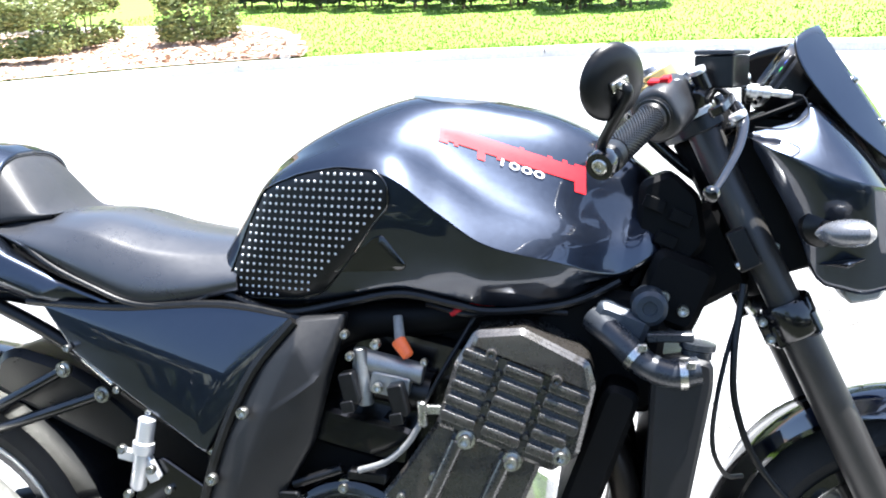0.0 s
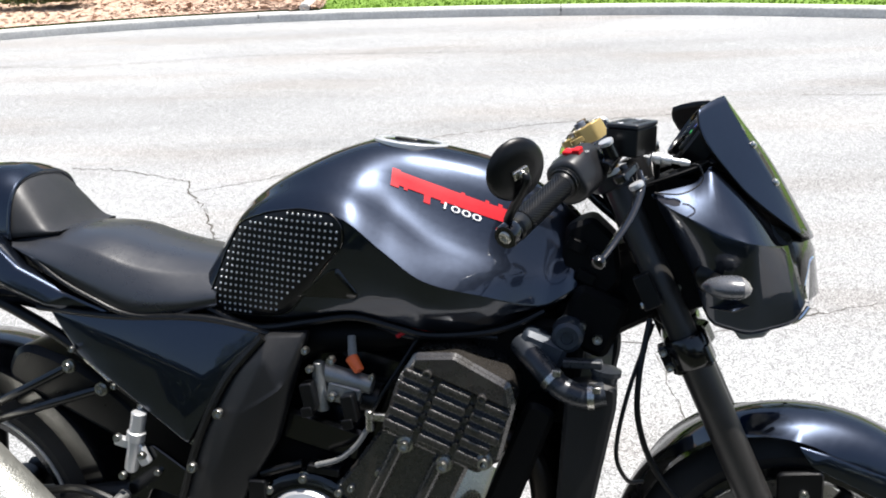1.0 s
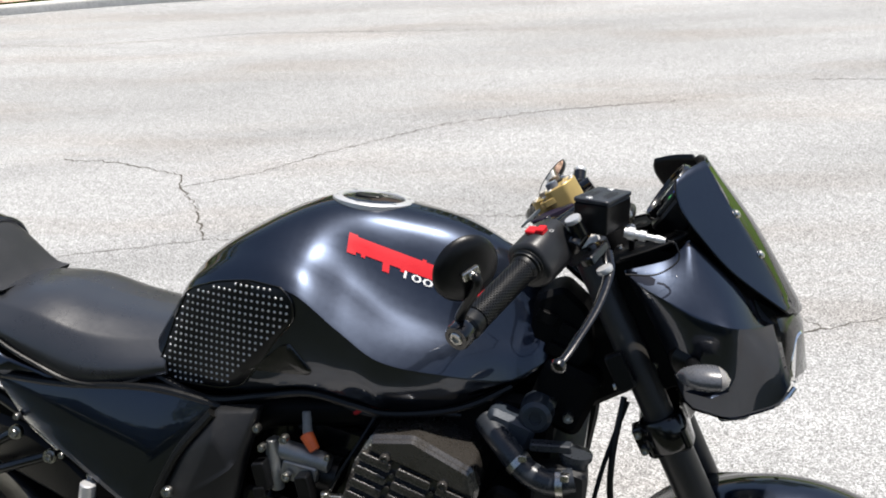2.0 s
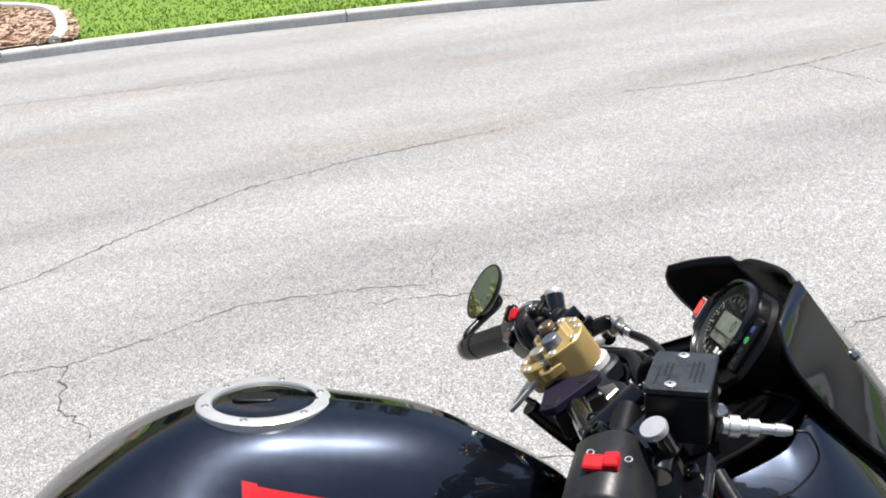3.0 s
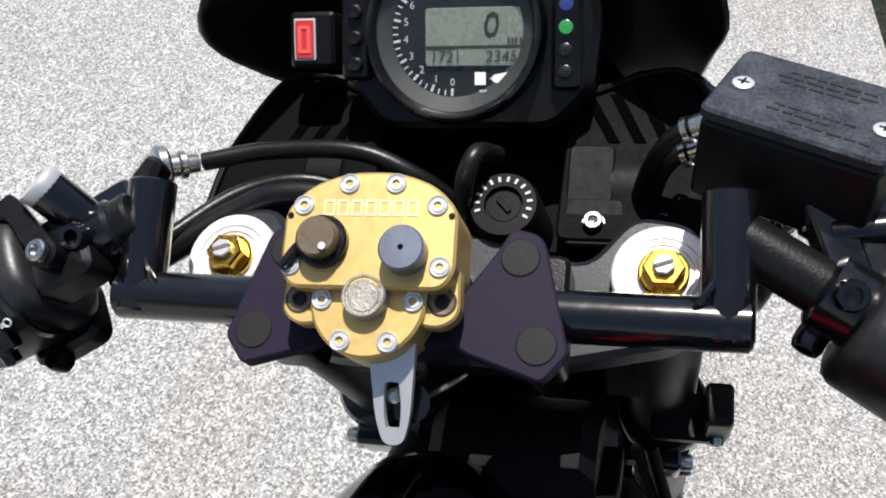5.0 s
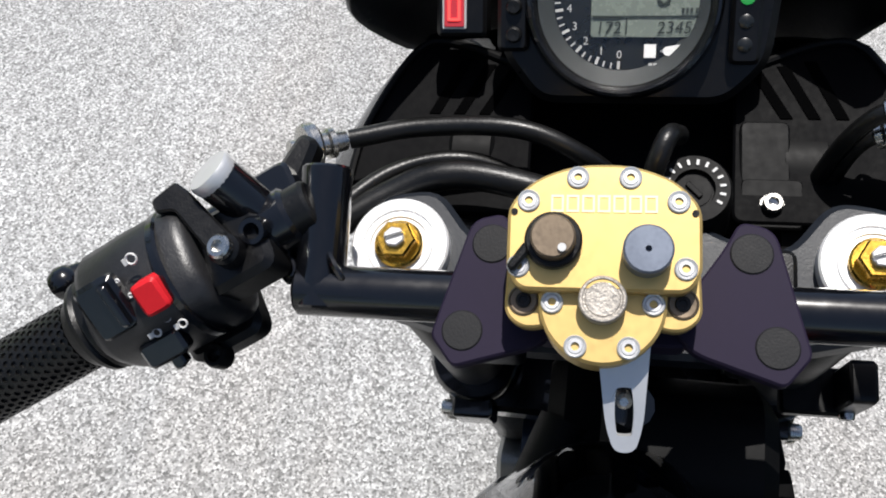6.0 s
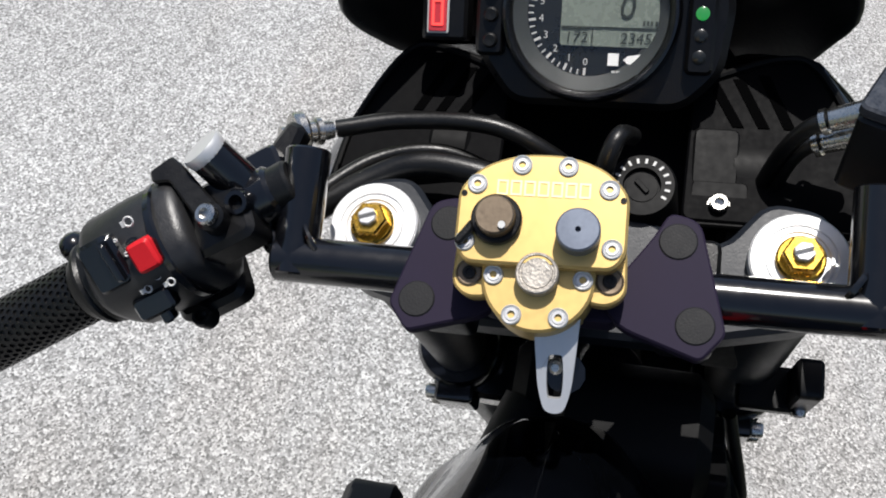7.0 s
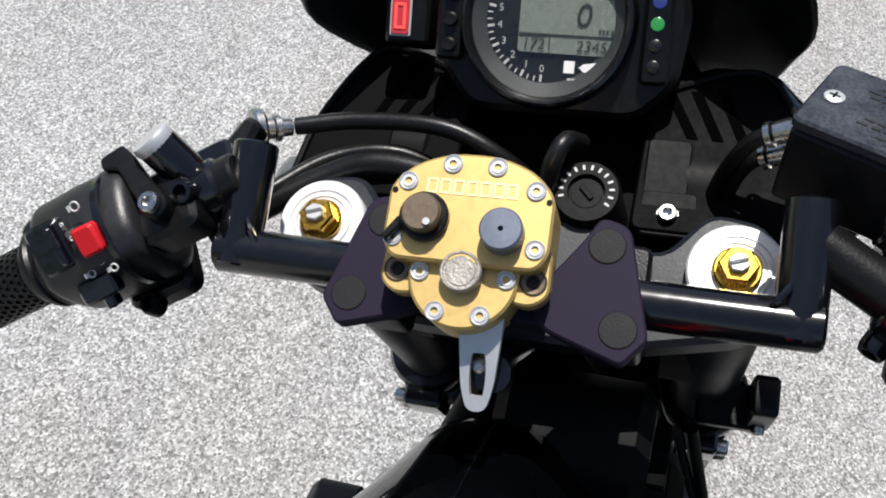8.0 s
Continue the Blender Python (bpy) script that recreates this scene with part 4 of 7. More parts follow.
part("panel_backing", bm, FRAME, bike, "black backing block added behind the side panels")

# frame: main spars, headstock, subframe rails and struts
bm = B()
lathe(bm, (1.110, 0, 0.958), (0.407, 0, -0.914), [(0, 0.030), (0.01, 0.036), (0.06, 0.032), (0.20, 0.032), (0.24, 0.036), (0.25, 0.030)], 24)
prism(bm, rounded([(1.00, 0.735), (1.055, 0.835), (1.135, 0.86), (1.185, 0.74), (1.09, 0.69)], 0.015), lambda a, b, c: (a, c - 0.038, b), 0.076, 0.01)
part("headstock", bm, FRAME, bike, "black steering head of the frame")
bm = B()
prism(bm, rounded([(1.020, 0.790), (1.032, 0.890), (1.075, 0.905), (1.112, 0.870), (1.120, 0.800), (1.080, 0.755)], 0.012), lambda a, b, c: (a, c - 0.078, b), 0.085, 0.008)
cover = part("wiring_cover", bm, FRAME, bike, "black cover over the wiring behind the steering head")
for x, z in ((1.050, 0.860), (1.085, 0.840), (1.065, 0.810)):
    bm = B()
    block(bm, (x, -0.082, z), (0.9, 0, -0.4), (0.4, 0, 0.9), (0.030, 0.018, 0.012), 0.003, 0.001)
    part("wiring_plug", bm, FRAME, cover)
both("frame_spar", lambda bm: tube(bm, [(1.10, -0.022, 0.825), (1.02, -0.055, 0.785), (0.92, -0.10, 0.740), (0.76, -0.125, 0.715), (0.60, -0.13, 0.69), (0.50, -0.13, 0.55), (0.47, -0.12, 0.38)], 0.022, 12, 8, 1.2), FRAME, bike, "black frame spar")
both("subframe_rail", lambda bm: tube(bm, [(0.45, -0.118, 0.490), (0.30, -0.122, 0.580), (0.145, -0.118, 0.690), (-0.10, -0.10, 0.80)], 0.011, 10, 6), SATIN, bike, "black subframe tube")
for (x0, z0), (x1, z1) in (((0.176, 0.636), (-0.06, 0.515)), ((0.236, 0.598), (-0.06, 0.505))):
    bm = B()
    rod(bm, (x0, -0.128, z0), (x1, -0.150, z1), 0.0085, 0.0085, 14)
    st = part("footrest_strut", bm, POWDER, bike, "black tubular passenger footrest strut")
    bm = B()
    cap_screw(bm, (x0, -0.139, z0), (0, -1, 0), 0.0085, 0.006)
    lathe(bm, (x0, -0.130, z0), (0, -1, 0), [(0, 0.012), (0.008, 0.012)], 18)
    part("strut_bolt", bm, STEEL, st)
for i, (x, z) in enumerate(((0.195, 0.672), (0.318, 0.578), (0.412, 0.520), (0.270, 0.610))):
    bm = B()
    cap_screw(bm, (x, -0.150, z), (0, -1, 0), 0.006, 0.006)
    part("rail_bolt", bm, STEEL, bike)
for x0, z0, x1, z1 in ((0.335, 0.572, 0.402, 0.525), (0.212, 0.655, 0.262, 0.618)):
    bm = B()
    rod(bm, (x0, -0.140, z0), (x1, -0.146, z1), 0.005, 0.005, 10)
    part("panel_bracket", bm, STEEL, bike, "bare steel bracket edge")

# rear brake master cylinder, hanger, pedal gear
bm = B()
lathe(bm, (0.322, -0.165, 0.572), (-0.22, 0, -1), [(0, 0.011), (0.002, 0.013), (0.035, 0.013), (0.037, 0.016), (0.052, 0.016), (0.055, 0.012), (0.105, 0.012), (0.110, 0.009)], 20)
block(bm, (0.296, -0.165, 0.515), (0.98, 0, -0.22), (0.22, 0, 0.98), (0.045, 0.016, 0.014), 0.005, 0.002)
block(bm, (0.318, -0.163, 0.500), (0.9, 0, 0.44), (-0.44, 0, 0.9), (0.020, 0.05, 0.014), 0.005, 0.002)
mc = part("rear_master_cylinder", bm, ALU, bike, "bright bare rear brake master cylinder")
for x, z in ((0.287, 0.530), (0.330, 0.500), (0.292, 0.462)):
    bm = B()
    cap_screw(bm, (x, -0.180, z), (0, -1, 0), 0.007, 0.006)
    part("cylinder_bolt", bm, STEEL, mc)
bm = B()
prism(bm, rounded([(0.30, 0.50), (0.335, 0.51), (0.43, 0.445), (0.42, 0.405), (0.33, 0.43), (0.30, 0.36), (0.27, 0.37)], 0.008), lambda a, b, c: (a, -0.145 - c, b), 0.010, 0.002)
hanger = part("footrest_hanger", bm, POWDER, bike, "black footrest hanger plate")
for x, z, r in ((0.414, 0.430, 0.010), (0.345, 0.462, 0.006), (0.295, 0.385, 0.007)):
    bm = B()
    cap_screw(bm, (x, -0.158, z), (0, -1, 0), r, 0.006)
    part("hanger_bolt", bm, STEEL, hanger)
bm = B()
rod(bm, (0.285, -0.165, 0.42), (0.285, -0.255, 0.415), 0.011, 0.010, 14)
part("footrest", bm, CAST, bike, "ribbed alloy footrest")
bm = B()
tube(bm, [(0.30, -0.150, 0.375), (0.20, -0.152, 0.415), (0.10, -0.14, 0.40)], 0.008, 8, 6)
tube(bm, [(0.30, -0.155, 0.405), (0.18, -0.155, 0.380), (0.08, -0.14, 0.36)], 0.006, 8, 6)
part("brake_pipe", bm, RUBBER, bike)

# swingarm, silencer, rear wheel and hugger
both("swingarm_arm", lambda bm: tube(bm, [(0.38, -0.105, 0.405), (0.18, -0.115, 0.37), (-0.10, -0.125, 0.305)], 0.026, 12, 6, 1.4), SATIN, bike, "black swingarm")
AX_R = V(-0.10, 0, 0.305)
bm = B()
lathe(bm, AX_R - V(0, 0.075, 0), (0, 1, 0), [(0.0, 0.216), (0.004, 0.196), (0.03, 0.182), (0.12, 0.182), (0.146, 0.196), (0.150, 0.216), (0.142, 0.218), (0.12, 0.195), (0.03, 0.195), (0.008, 0.218)], 64, False)
rear_wheel = part("rear_wheel", bm, POWDER, bike, "black rear wheel rim with a bright lip")
bm = B()
ring(bm, AX_R - V(0, 0.0755, 0), (0, 1, 0), 0.2150, 0.0035, 64, 8)
part("rim_lip", bm, ALU, rear_wheel, "bright rim lip")
bm = B()
lathe(bm, AX_R - V(0, 0.085, 0), (0, 1, 0), [(0.012, 0.215), (0.0, 0.240), (0.008, 0.275), (0.035, 0.298), (0.085, 0.310), (0.135, 0.298), (0.162, 0.275), (0.170, 0.240), (0.158, 0.215)], 64, False)
part("tyre", bm, TYRE, rear_wheel, "black rear tyre")
bm = B()
rod(bm, AX_R - V(0, 0.10, 0), AX_R + V(0, 0.10, 0), 0.035, 0.035, 24)
part("hub", bm, SATIN, rear_wheel)
for i in range(5):
    a = radians(72 * i + 10)
    bm = B()
    rod(bm, AX_R + V(math.cos(a) * 0.03, 0, math.sin(a) * 0.03), AX_R + V(math.cos(a) * 0.188, 0, math.sin(a) * 0.188), 0.022, 0.014, 10)
    part("spoke", bm, SATIN, rear_wheel)
bm = B()
lathe(bm, AX_R - V(0, 0.098, 0), (0, 1, 0), [(0, 0.075), (0.005, 0.075), (0.005, 0.11), (0, 0.11), (0, 0.075)], 48, False)
part("brake_disc", bm, DISC, rear_wheel)
bm = B()
rings = []
for i in range(19):
    a = radians(118 - 112 * i / 18)
    rings.append([AX_R + V(math.cos(a) * r, y, math.sin(a) * r) for y, r in ((-0.10, 0.285), (-0.096, 0.318), (-0.06, 0.342), (0, 0.348), (0.06, 0.342), (0.096, 0.318), (0.10, 0.285), (0.094, 0.285), (0.09, 0.314), (0.055, 0.336), (0, 0.342), (-0.055, 0.336), (-0.09, 0.314), (-0.094, 0.285))])
loft(bm, rings)
part("rear_hugger", bm, POWDER, bike, "glossy black rear wheel hugger")
bm = B()
prism(bm, rounded([(0.02, 0.60), (0.045, 0.652), (0.075, 0.662), (0.17, 0.632), (0.245, 0.585), (0.30, 0.53), (0.26, 0.48), (0.12, 0.55)], 0.03), lambda a, b, c: (a, -0.105 + c, b), 0.20, 0.012)
part("undertray", bm, SATIN, bike, "black undertray behind the struts")
bm = B()
d = V(-0.70, -0.02, 0.714).normalized()
o = V(0.215, -0.215, 0.285)
lathe(bm, o, d, [(-0.03, 0.03), (0.0, 0.045), (0.02, 0.058), (0.03, 0.060), (0.46, 0.060), (0.47, 0.055), (0.475, 0.03), (0.42, 0.026)], 36, False)
can = part("silencer", bm, EXHAUST, bike, "bright brushed metal exhaust silencer")
bm = B()
for k in (0.045, 0.44):
    lathe(bm, o + d * k, d, [(0, 0.060), (0.002, 0.062), (0.010, 0.062), (0.012, 0.060)], 36, False)
part("silencer_band", bm, STEEL, can)

# engine
ENG_E1, ENG_E2 = V(0.928, 0, -0.371), V(0.371, 0, 0.928)
ENG_O = V(0.757, -0.205, 0.585)
em = lambda a, b, c=0.0: ENG_O + ENG_E1 * a + ENG_E2 * b + V(0, -c, 0)
bm = B()
prism(bm, rounded([(0.0, -0.005), (0.165, -0.005), (0.190, 0.030), (0.178, 0.125), (0.158, 0.152), (0.064, 0.162), (0.006, 0.136), (-0.004, 0.085)], 0.006), lambda a, b, c: em(a, b, c - 0.36), 0.36, 0.006)
head = part("cylinder_head", bm, ENGINE, bike, "black finned cylinder block with bright worn edges")
bm = B()
prism(bm, rounded([(0.010, 0.116), (0.176, 0.116), (0.156, 0.150), (0.065, 0.160), (0.010, 0.134)], 0.004), lambda a, b, c: em(a, b, c), 0.010, 0.004)
part("head_cover", bm, ENGINE, head, "smooth black head end cover")
for r, b in enumerate((0.106, 0.084, 0.062, 0.040, 0.018)):
    for a0, a1 in ((0.002, 0.050), (0.060, 0.112), (0.122, 0.176 if r < 3 else 0.168)):
        bm = B()
        prism(bm, rounded([(a0, b - 0.0065), (a1, b - 0.0065), (a1, b + 0.0065), (a0, b + 0.0065)], 0.003, 2), lambda a, q, c: em(a, q, c), 0.012)
        soften(bm, 0.0045, 3)
        part("fin", bm, ENGINE, head)
for a in (0.055, 0.117):
    for b in (0.095, 0.073, 0.051, 0.029):
        bm = B()
        lathe(bm, em(a, b, -0.001), (0, -1, 0), [(0, 0.005), (0.007, 0.005), (0.009, 0.0035), (0.009, 0)], 12, False)
        part("fin_boss", bm, ENGINE, head)
for a, b in ((0.038, 0.118), (0.128, 0.117)):
    bm = B()
    cap_screw(bm, em(a, b, 0.012), (0, -1, 0), 0.0075, 0.006)
    part("head_bolt", bm, ENGINE, head)
for a, b in ((0.045, -0.006), (0.112, -0.010), (0.168, 0.022)):
    bm = B()
    cap_screw(bm, em(a, b, 0.008), (0, -1, 0), 0.0095, 0.010)
    lathe(bm, em(a, b, -0.006), (0, -1, 0), [(0, 0.014), (0.010, 0.013)], 18)
    part("block_bolt", bm, STEEL, head, "bright domed bolt")
bm = B()
prism(bm, [(0.0, 0.0), (0.150, 0.0), (0.145, -0.10), (0.130, -0.22), (-0.06, -0.20), (-0.02, -0.08)], lambda a, b, c: em(a, b, c - 0.33), 0.32, 0.006)
barrel = part("cylinder_barrel", bm, ENGINE, bike, "black lower cylinder block with upright ribs")
for a in (0.036, 0.104):
    bm = B()
    rod(bm, em(a, -0.012, -0.004), em(a - 0.012, -0.19, -0.004), 0.011, 0.010, 12)
    part("rib", bm, ENGINE, barrel)
for a, b in ((0.022, -0.075), (0.088, -0.10), (-0.01, -0.12)):
    bm = B()
    cap_screw(bm, em(a, b, -0.008), (0, -1, 0), 0.006, 0.006)
    part("barrel_bolt", bm, STEEL, barrel)
bm = B()
prism(bm, rounded([(0.43, 0.20), (0.46, 0.43), (0.56, 0.47), (0.74, 0.46), (0.90, 0.36), (0.93, 0.22), (0.80, 0.13), (0.50, 0.13)], 0.03), lambda a, b, c: (a, c - 0.185, b), 0.37, 0.02)
part("crankcase", bm, ENGINE, bike, "black crankcase")
bm = B()
lathe(bm, (0.625, -0.180, 0.395), (0, -1, 0), [(0, 0.102), (0.012, 0.100), (0.016, 0.094), (0.016, 0.076), (0.012, 0.074)], 44, False)
clutch = part("clutch_cover", bm, POWDER, bike, "black clutch cover with a bright bare centre")
bm = B()
lathe(bm, (0.625, -0.180, 0.395), (0, -1, 0), [(0.012, 0.0745), (0.022, 0.069), (0.030, 0.046), (0.032, 0)], 44, False)
part("clutch_dome", bm, ALU, clutch, "bright bare alloy centre of the clutch cover")
for i in range(9):
    a = radians(40 * i + 12)
    bm = B()
    lathe(bm, (0.625 + math.cos(a) * 0.092, -0.176, 0.395 + math.sin(a) * 0.092), (0, -1, 0), [(0, 0.012), (0.016, 0.011)], 14)
    cap_screw(bm, (0.625 + math.cos(a) * 0.092, -0.194, 0.395 + math.sin(a) * 0.092), (0, -1, 0), 0.007, 0.007)
    part("clutch_bolt", bm, STEEL, clutch)
bm = B()
block(bm, (0.655, -0.180, 0.502), (0.98, 0, -0.12), (0.12, 0, 0.98), (0.055, 0.014, 0.03), 0.004, 0.002)
rod(bm, (0.548, -0.19, 0.488), (0.62, -0.19, 0.512), 0.007, 0.007, 12)
part("cable_bracket", bm, SATIN, bike, "black cable bracket")
bm = B()
block(bm, (0.545, -0.19, 0.462), (1, 0, 0), (0, 0, 1), (0.03, 0.04, 0.03), 0.006, 0.002)
part("sensor_housing", bm, SATIN, bike, "black sensor housing")
# induction side: throttle bodies, rubber boots, plugs
for k, y in enumerate((-0.135, -0.05, 0.05, 0.135)):
    bm = B()
    lathe(bm, (0.63, y, 0.628), (0.94, 0, -0.2), [(0, 0.030), (0.03, 0.030), (0.034, 0.025), (0.07, 0.025), (0.075, 0.029), (0.11, 0.029)], 22, False)
    part("intake_boot", bm, RUBBER, bike, "black rubber intake boot")
bm = B()
lathe(bm, (0.655, -0.118, 0.650), (-0.1, -1, 0.05), [(0, 0.050), (0.012, 0.052), (0.018, 0.048), (0.018, 0.040), (0.004, 0.034), (0.002, 0)], 32, False)
part("intake_cover", bm, POWDER, bike, "round black cover behind the throttle linkage")
bm = B()
rod(bm, (0.640, -0.165, 0.662), (0.735, -0.165, 0.640), 0.017, 0.015, 18)
block(bm, (0.690, -0.168, 0.628), (0.97, 0, -0.2), (0.2, 0, 0.97), (0.055, 0.030, 0.03), 0.006, 0.002)
rod(bm, (0.650, -0.178, 0.680), (0.655, -0.178, 0.600), 0.009, 0.011, 14)
tb = part("throttle_body", bm, CAST, bike, "grey cast throttle body linkage")
for x, z, r in ((0.634, 0.702, 0.006), (0.676, 0.688, 0.007), (0.640, 0.672, 0.006), (0.742, 0.664, 0.005), (0.676, 0.628, 0.007)):
    bm = B()
    cap_screw(bm, (x, -0.192, z), (0, -1, 0), r, 0.008)
    part("linkage_bolt", bm, STEEL, tb)
bm = B()
rod(bm, (0.703, -0.175, 0.690), (0.719, -0.183, 0.669), 0.0105, 0.0085, 16)
part("orange_boot", bm, ORANGE, bike, "orange silicone boot")
bm = B()
rod(bm, (0.702, -0.165, 0.722), (0.706, -0.175, 0.690), 0.0065, 0.0075, 12)
part("boot_stub", bm, HOSE_GREY, bike)
for x, z in ((0.705, 0.612), (0.638, 0.628)):
    bm = B()
    block(bm, (x, -0.192, z), (0.97, 0, 0.2), (-0.2, 0, 0.97), (0.022, 0.045, 0.024), 0.005, 0.002)
    block(bm, (x - 0.002, -0.196, z - 0.024), (0.97, 0, 0.2), (-0.2, 0, 0.97), (0.018, 0.016, 0.022), 0.003, 0.001)
    part("connector", bm, SATIN, bike, "black wiring connector")
bm = B()
block(bm, (0.748, -0.195, 0.600), (1, 0, 0), (0, 0, 1), (0.030, 0.012, 0.010), 0.003, 0.001)
rod(bm, (0.738, -0.200, 0.612), (0.738, -0.200, 0.578), 0.007, 0.007, 12)
part("cable_clip", bm, STEEL, bike, "bright cable clip")
bm = B()
tube(bm, [(0.735, -0.20, 0.582), (0.715, -0.20, 0.552), (0.685, -0.20, 0.527), (0.645, -0.195, 0.512)], 0.0045, 10, 8)
part("cable", bm, HOSE_GREY, bike, "grey braided cable")
bm = B()
tube(bm, [(0.742, -0.19, 0.61), (0.765, -0.185, 0.650), (0.79, -0.17, 0.69), (0.81, -0.15, 0.725)], 0.003, 8, 8)
part("wire", bm, SATIN, bike)
bm = B()
tube(bm, [(0.74, -0.15, 0.735), (0.80, -0.16, 0.722), (0.85, -0.15, 0.726), (0.93, -0.13, 0.718)], 0.004, 8, 8)
part("wire", bm, SATIN, bike)
bm = B()
tube(bm, [(0.775, -0.158, 0.722), (0.80, -0.162, 0.734), (0.835, -0.155, 0.728)], 0.004, 8, 6)
part("red_wire", bm, RED, bike, "dull red wire")
bm = B()
block(bm, (0.67, 0, 0.60), (0.96, 0, -0.26), (0.26, 0, 0.96), (0.22, 0.20, 0.24), 0.02, 0.01)
block(bm, (0.63, -0.11, 0.552), (0.96, 0, -0.26), (0.26, 0, 0.96), (0.17, 0.055, 0.10), 0.012, 0.006)
part("starter_housing", bm, POWDER, bike, "black housings behind the cylinders")
bm = B()
block(bm, (0.80, 0, 0.680), (0.99, 0, -0.12), (0.12, 0, 0.99), (0.52, 0.17, 0.20), 0.03, 0.01)
part("air_box", bm, FRAME, bike, "black air box under the tank")
# dark filler added so the gap behind the radiator stays black
bm = B()
block(bm, (0.965, 0, 0.520), (0.93, 0, -0.37), (0.37, 0, 0.93), (0.05, 0.22, 0.34), 0.02, 0.008)
part("gap_block", bm, FRAME, bike, "black filler block added behind the radiator")
bm = B()
block(bm, (0.55, 0, 0.46), (1, 0, 0), (0, 0, 1), (0.30, 0.22, 0.30), 0.03, 0.01)
part("gearbox_case", bm, FRAME, bike, "black gearbox case")
# exhaust headers
for y in (-0.13, -0.045, 0.045, 0.13):
    bm = B()
    tube(bm, [(0.935, y, 0.560), (0.985, y, 0.525), (1.005, y, 0.44), (0.975, y * 0.9, 0.30), (0.88, y * 0.7, 0.16), (0.70, y * 0.5, 0.12)], 0.021, 12, 7)
    part("header_pipe", bm, HEADER, bike, "heat-browned exhaust header pipe")
bm = B()
tube(bm, [(0.70, -0.06, 0.12), (0.48, -0.10, 0.13), (0.30, -0.18, 0.20), (0.205, -0.215, 0.295)], 0.030, 14, 7)
part("link_pipe", bm, ENGINE, bike)

# radiator, hoses, thermostat
RAD = [(1.040, 0.640), (1.046, 0.662), (1.085, 0.668), (1.118, 0.660), (1.118, 0.630), (1.081, 0.446), (1.050, 0.29), (0.995, 0.29), (1.026, 0.443)]
for s in (-1, 1):
    bm = B()
    prism(bm, rounded(RAD, 0.01), lambda a, b, c: (a, s * (0.135 + c), b), 0.045, 0.006)
    part("radiator_tank", bm, MATTE, bike, "black radiator end tank")
bm = B()
prism(bm, [(1.045, 0.64), (1.105, 0.645), (1.068, 0.30), (1.005, 0.30)], lambda a, b, c: (a, c - 0.134, b), 0.268, 0.002)
part("radiator_core", bm, SATIN, bike, "black finned radiator core")
bm = B()
tube(bm, [(0.965, -0.118, 0.708), (0.995, -0.150, 0.688), (1.030, -0.170, 0.658), (1.065, -0.176, 0.645), (1.100, -0.172, 0.650)], 0.0185, 16, 8)
hose = part("radiator_hose", bm, RADHOSE, bike, "shiny black radiator hose")
for p, d in (((1.020, -0.166, 0.665), (0.72, -0.35, -0.6)), ((1.080, -0.176, 0.645), (0.95, 0, 0.05))):
    bm = B()
    lathe(bm, p, d, [(-0.005, 0.0195), (-0.005, 0.0205), (0.005, 0.0205), (0.005, 0.0195)], 24, False)
    block(bm, Vector(p) + V(0.008, -0.014, 0.016), (1, 0, 0), (0, 0, 1), (0.012, 0.010, 0.012), 0.002, 0.001)
    part("hose_clamp", bm, STEEL, hose, "bright hose clamp")
bm = B()
block(bm, (1.000, -0.115, 0.700), (0.93, 0, -0.37), (0.37, 0, 0.93), (0.075, 0.048, 0.050), 0.012, 0.008)
lathe(bm, (1.040, -0.095, 0.724), (0, -1, 0), [(0, 0.026), (0.040, 0.024), (0.045, 0.018), (0.045, 0.010), (0.041, 0.009), (0.041, 0)], 22, False)
part("thermostat_housing", bm, BLUECAST, bike, "black thermostat housing")
bm = B()
lathe(bm, (1.098, -0.150, 0.662), (0.15, 0, 1), [(0, 0.020), (0.010, 0.020), (0.012, 0.024), (0.020, 0.024), (0.022, 0.010), (0.022, 0)], 20, False)
block(bm, (1.065, -0.155, 0.690), (1, 0, 0), (0, 0, 1), (0.06, 0.012, 0.02), 0.004, 0.002)
part("filler_neck", bm, RADHOSE, bike, "dark radiator filler neck")
for x, z in ((1.06, 0.735), (1.085, 0.715)):
    bm = B()
    cap_screw(bm, (x, -0.105, z), (0, -1, 0), 0.008, 0.008)
    part("frame_bolt", bm, STEEL, bike)
bm = B()
block(bm, (1.075, -0.05, 0.74), (0.9, 0, -0.4), (0.4, 0, 0.9), (0.09, 0.10, 0.10), 0.02, 0.01)
part("horn_bracket", bm, FRAME, bike)
# side stand
bm = B()
tube(bm, [(0.50, 0.12, 0.24), (0.47, 0.19, 0.12), (0.43, 0.262, 0.070)], 0.012, 10, 6)
block(bm, (0.425, 0.268, 0.064), (1, 0, 0), (0, 0.98, 0.22), (0.07, 0.035, 0.008), 0.006, 0.002)
part("side_stand", bm, SATIN, bike, "black folded-out side stand")


# ---- front end; local u ahead, v to the left, h up along the steering axis ----
STEER = radians(1.54)
FRONT = Matrix.Translation((1.0944, 0, 0.9929)) @ Matrix.Rotation(radians(-24), 4, "Y") @ Matrix.Rotation(STEER, 4, "Z")


def fpart(name, bm, material, parent=None, label="", angle=38):
    """A part of the front end, in its own axes."""
    if parent is None:
        return part(name, bm, material, bike, label, FRONT, angle)
    return part(name, bm, material, parent, label, None, angle)


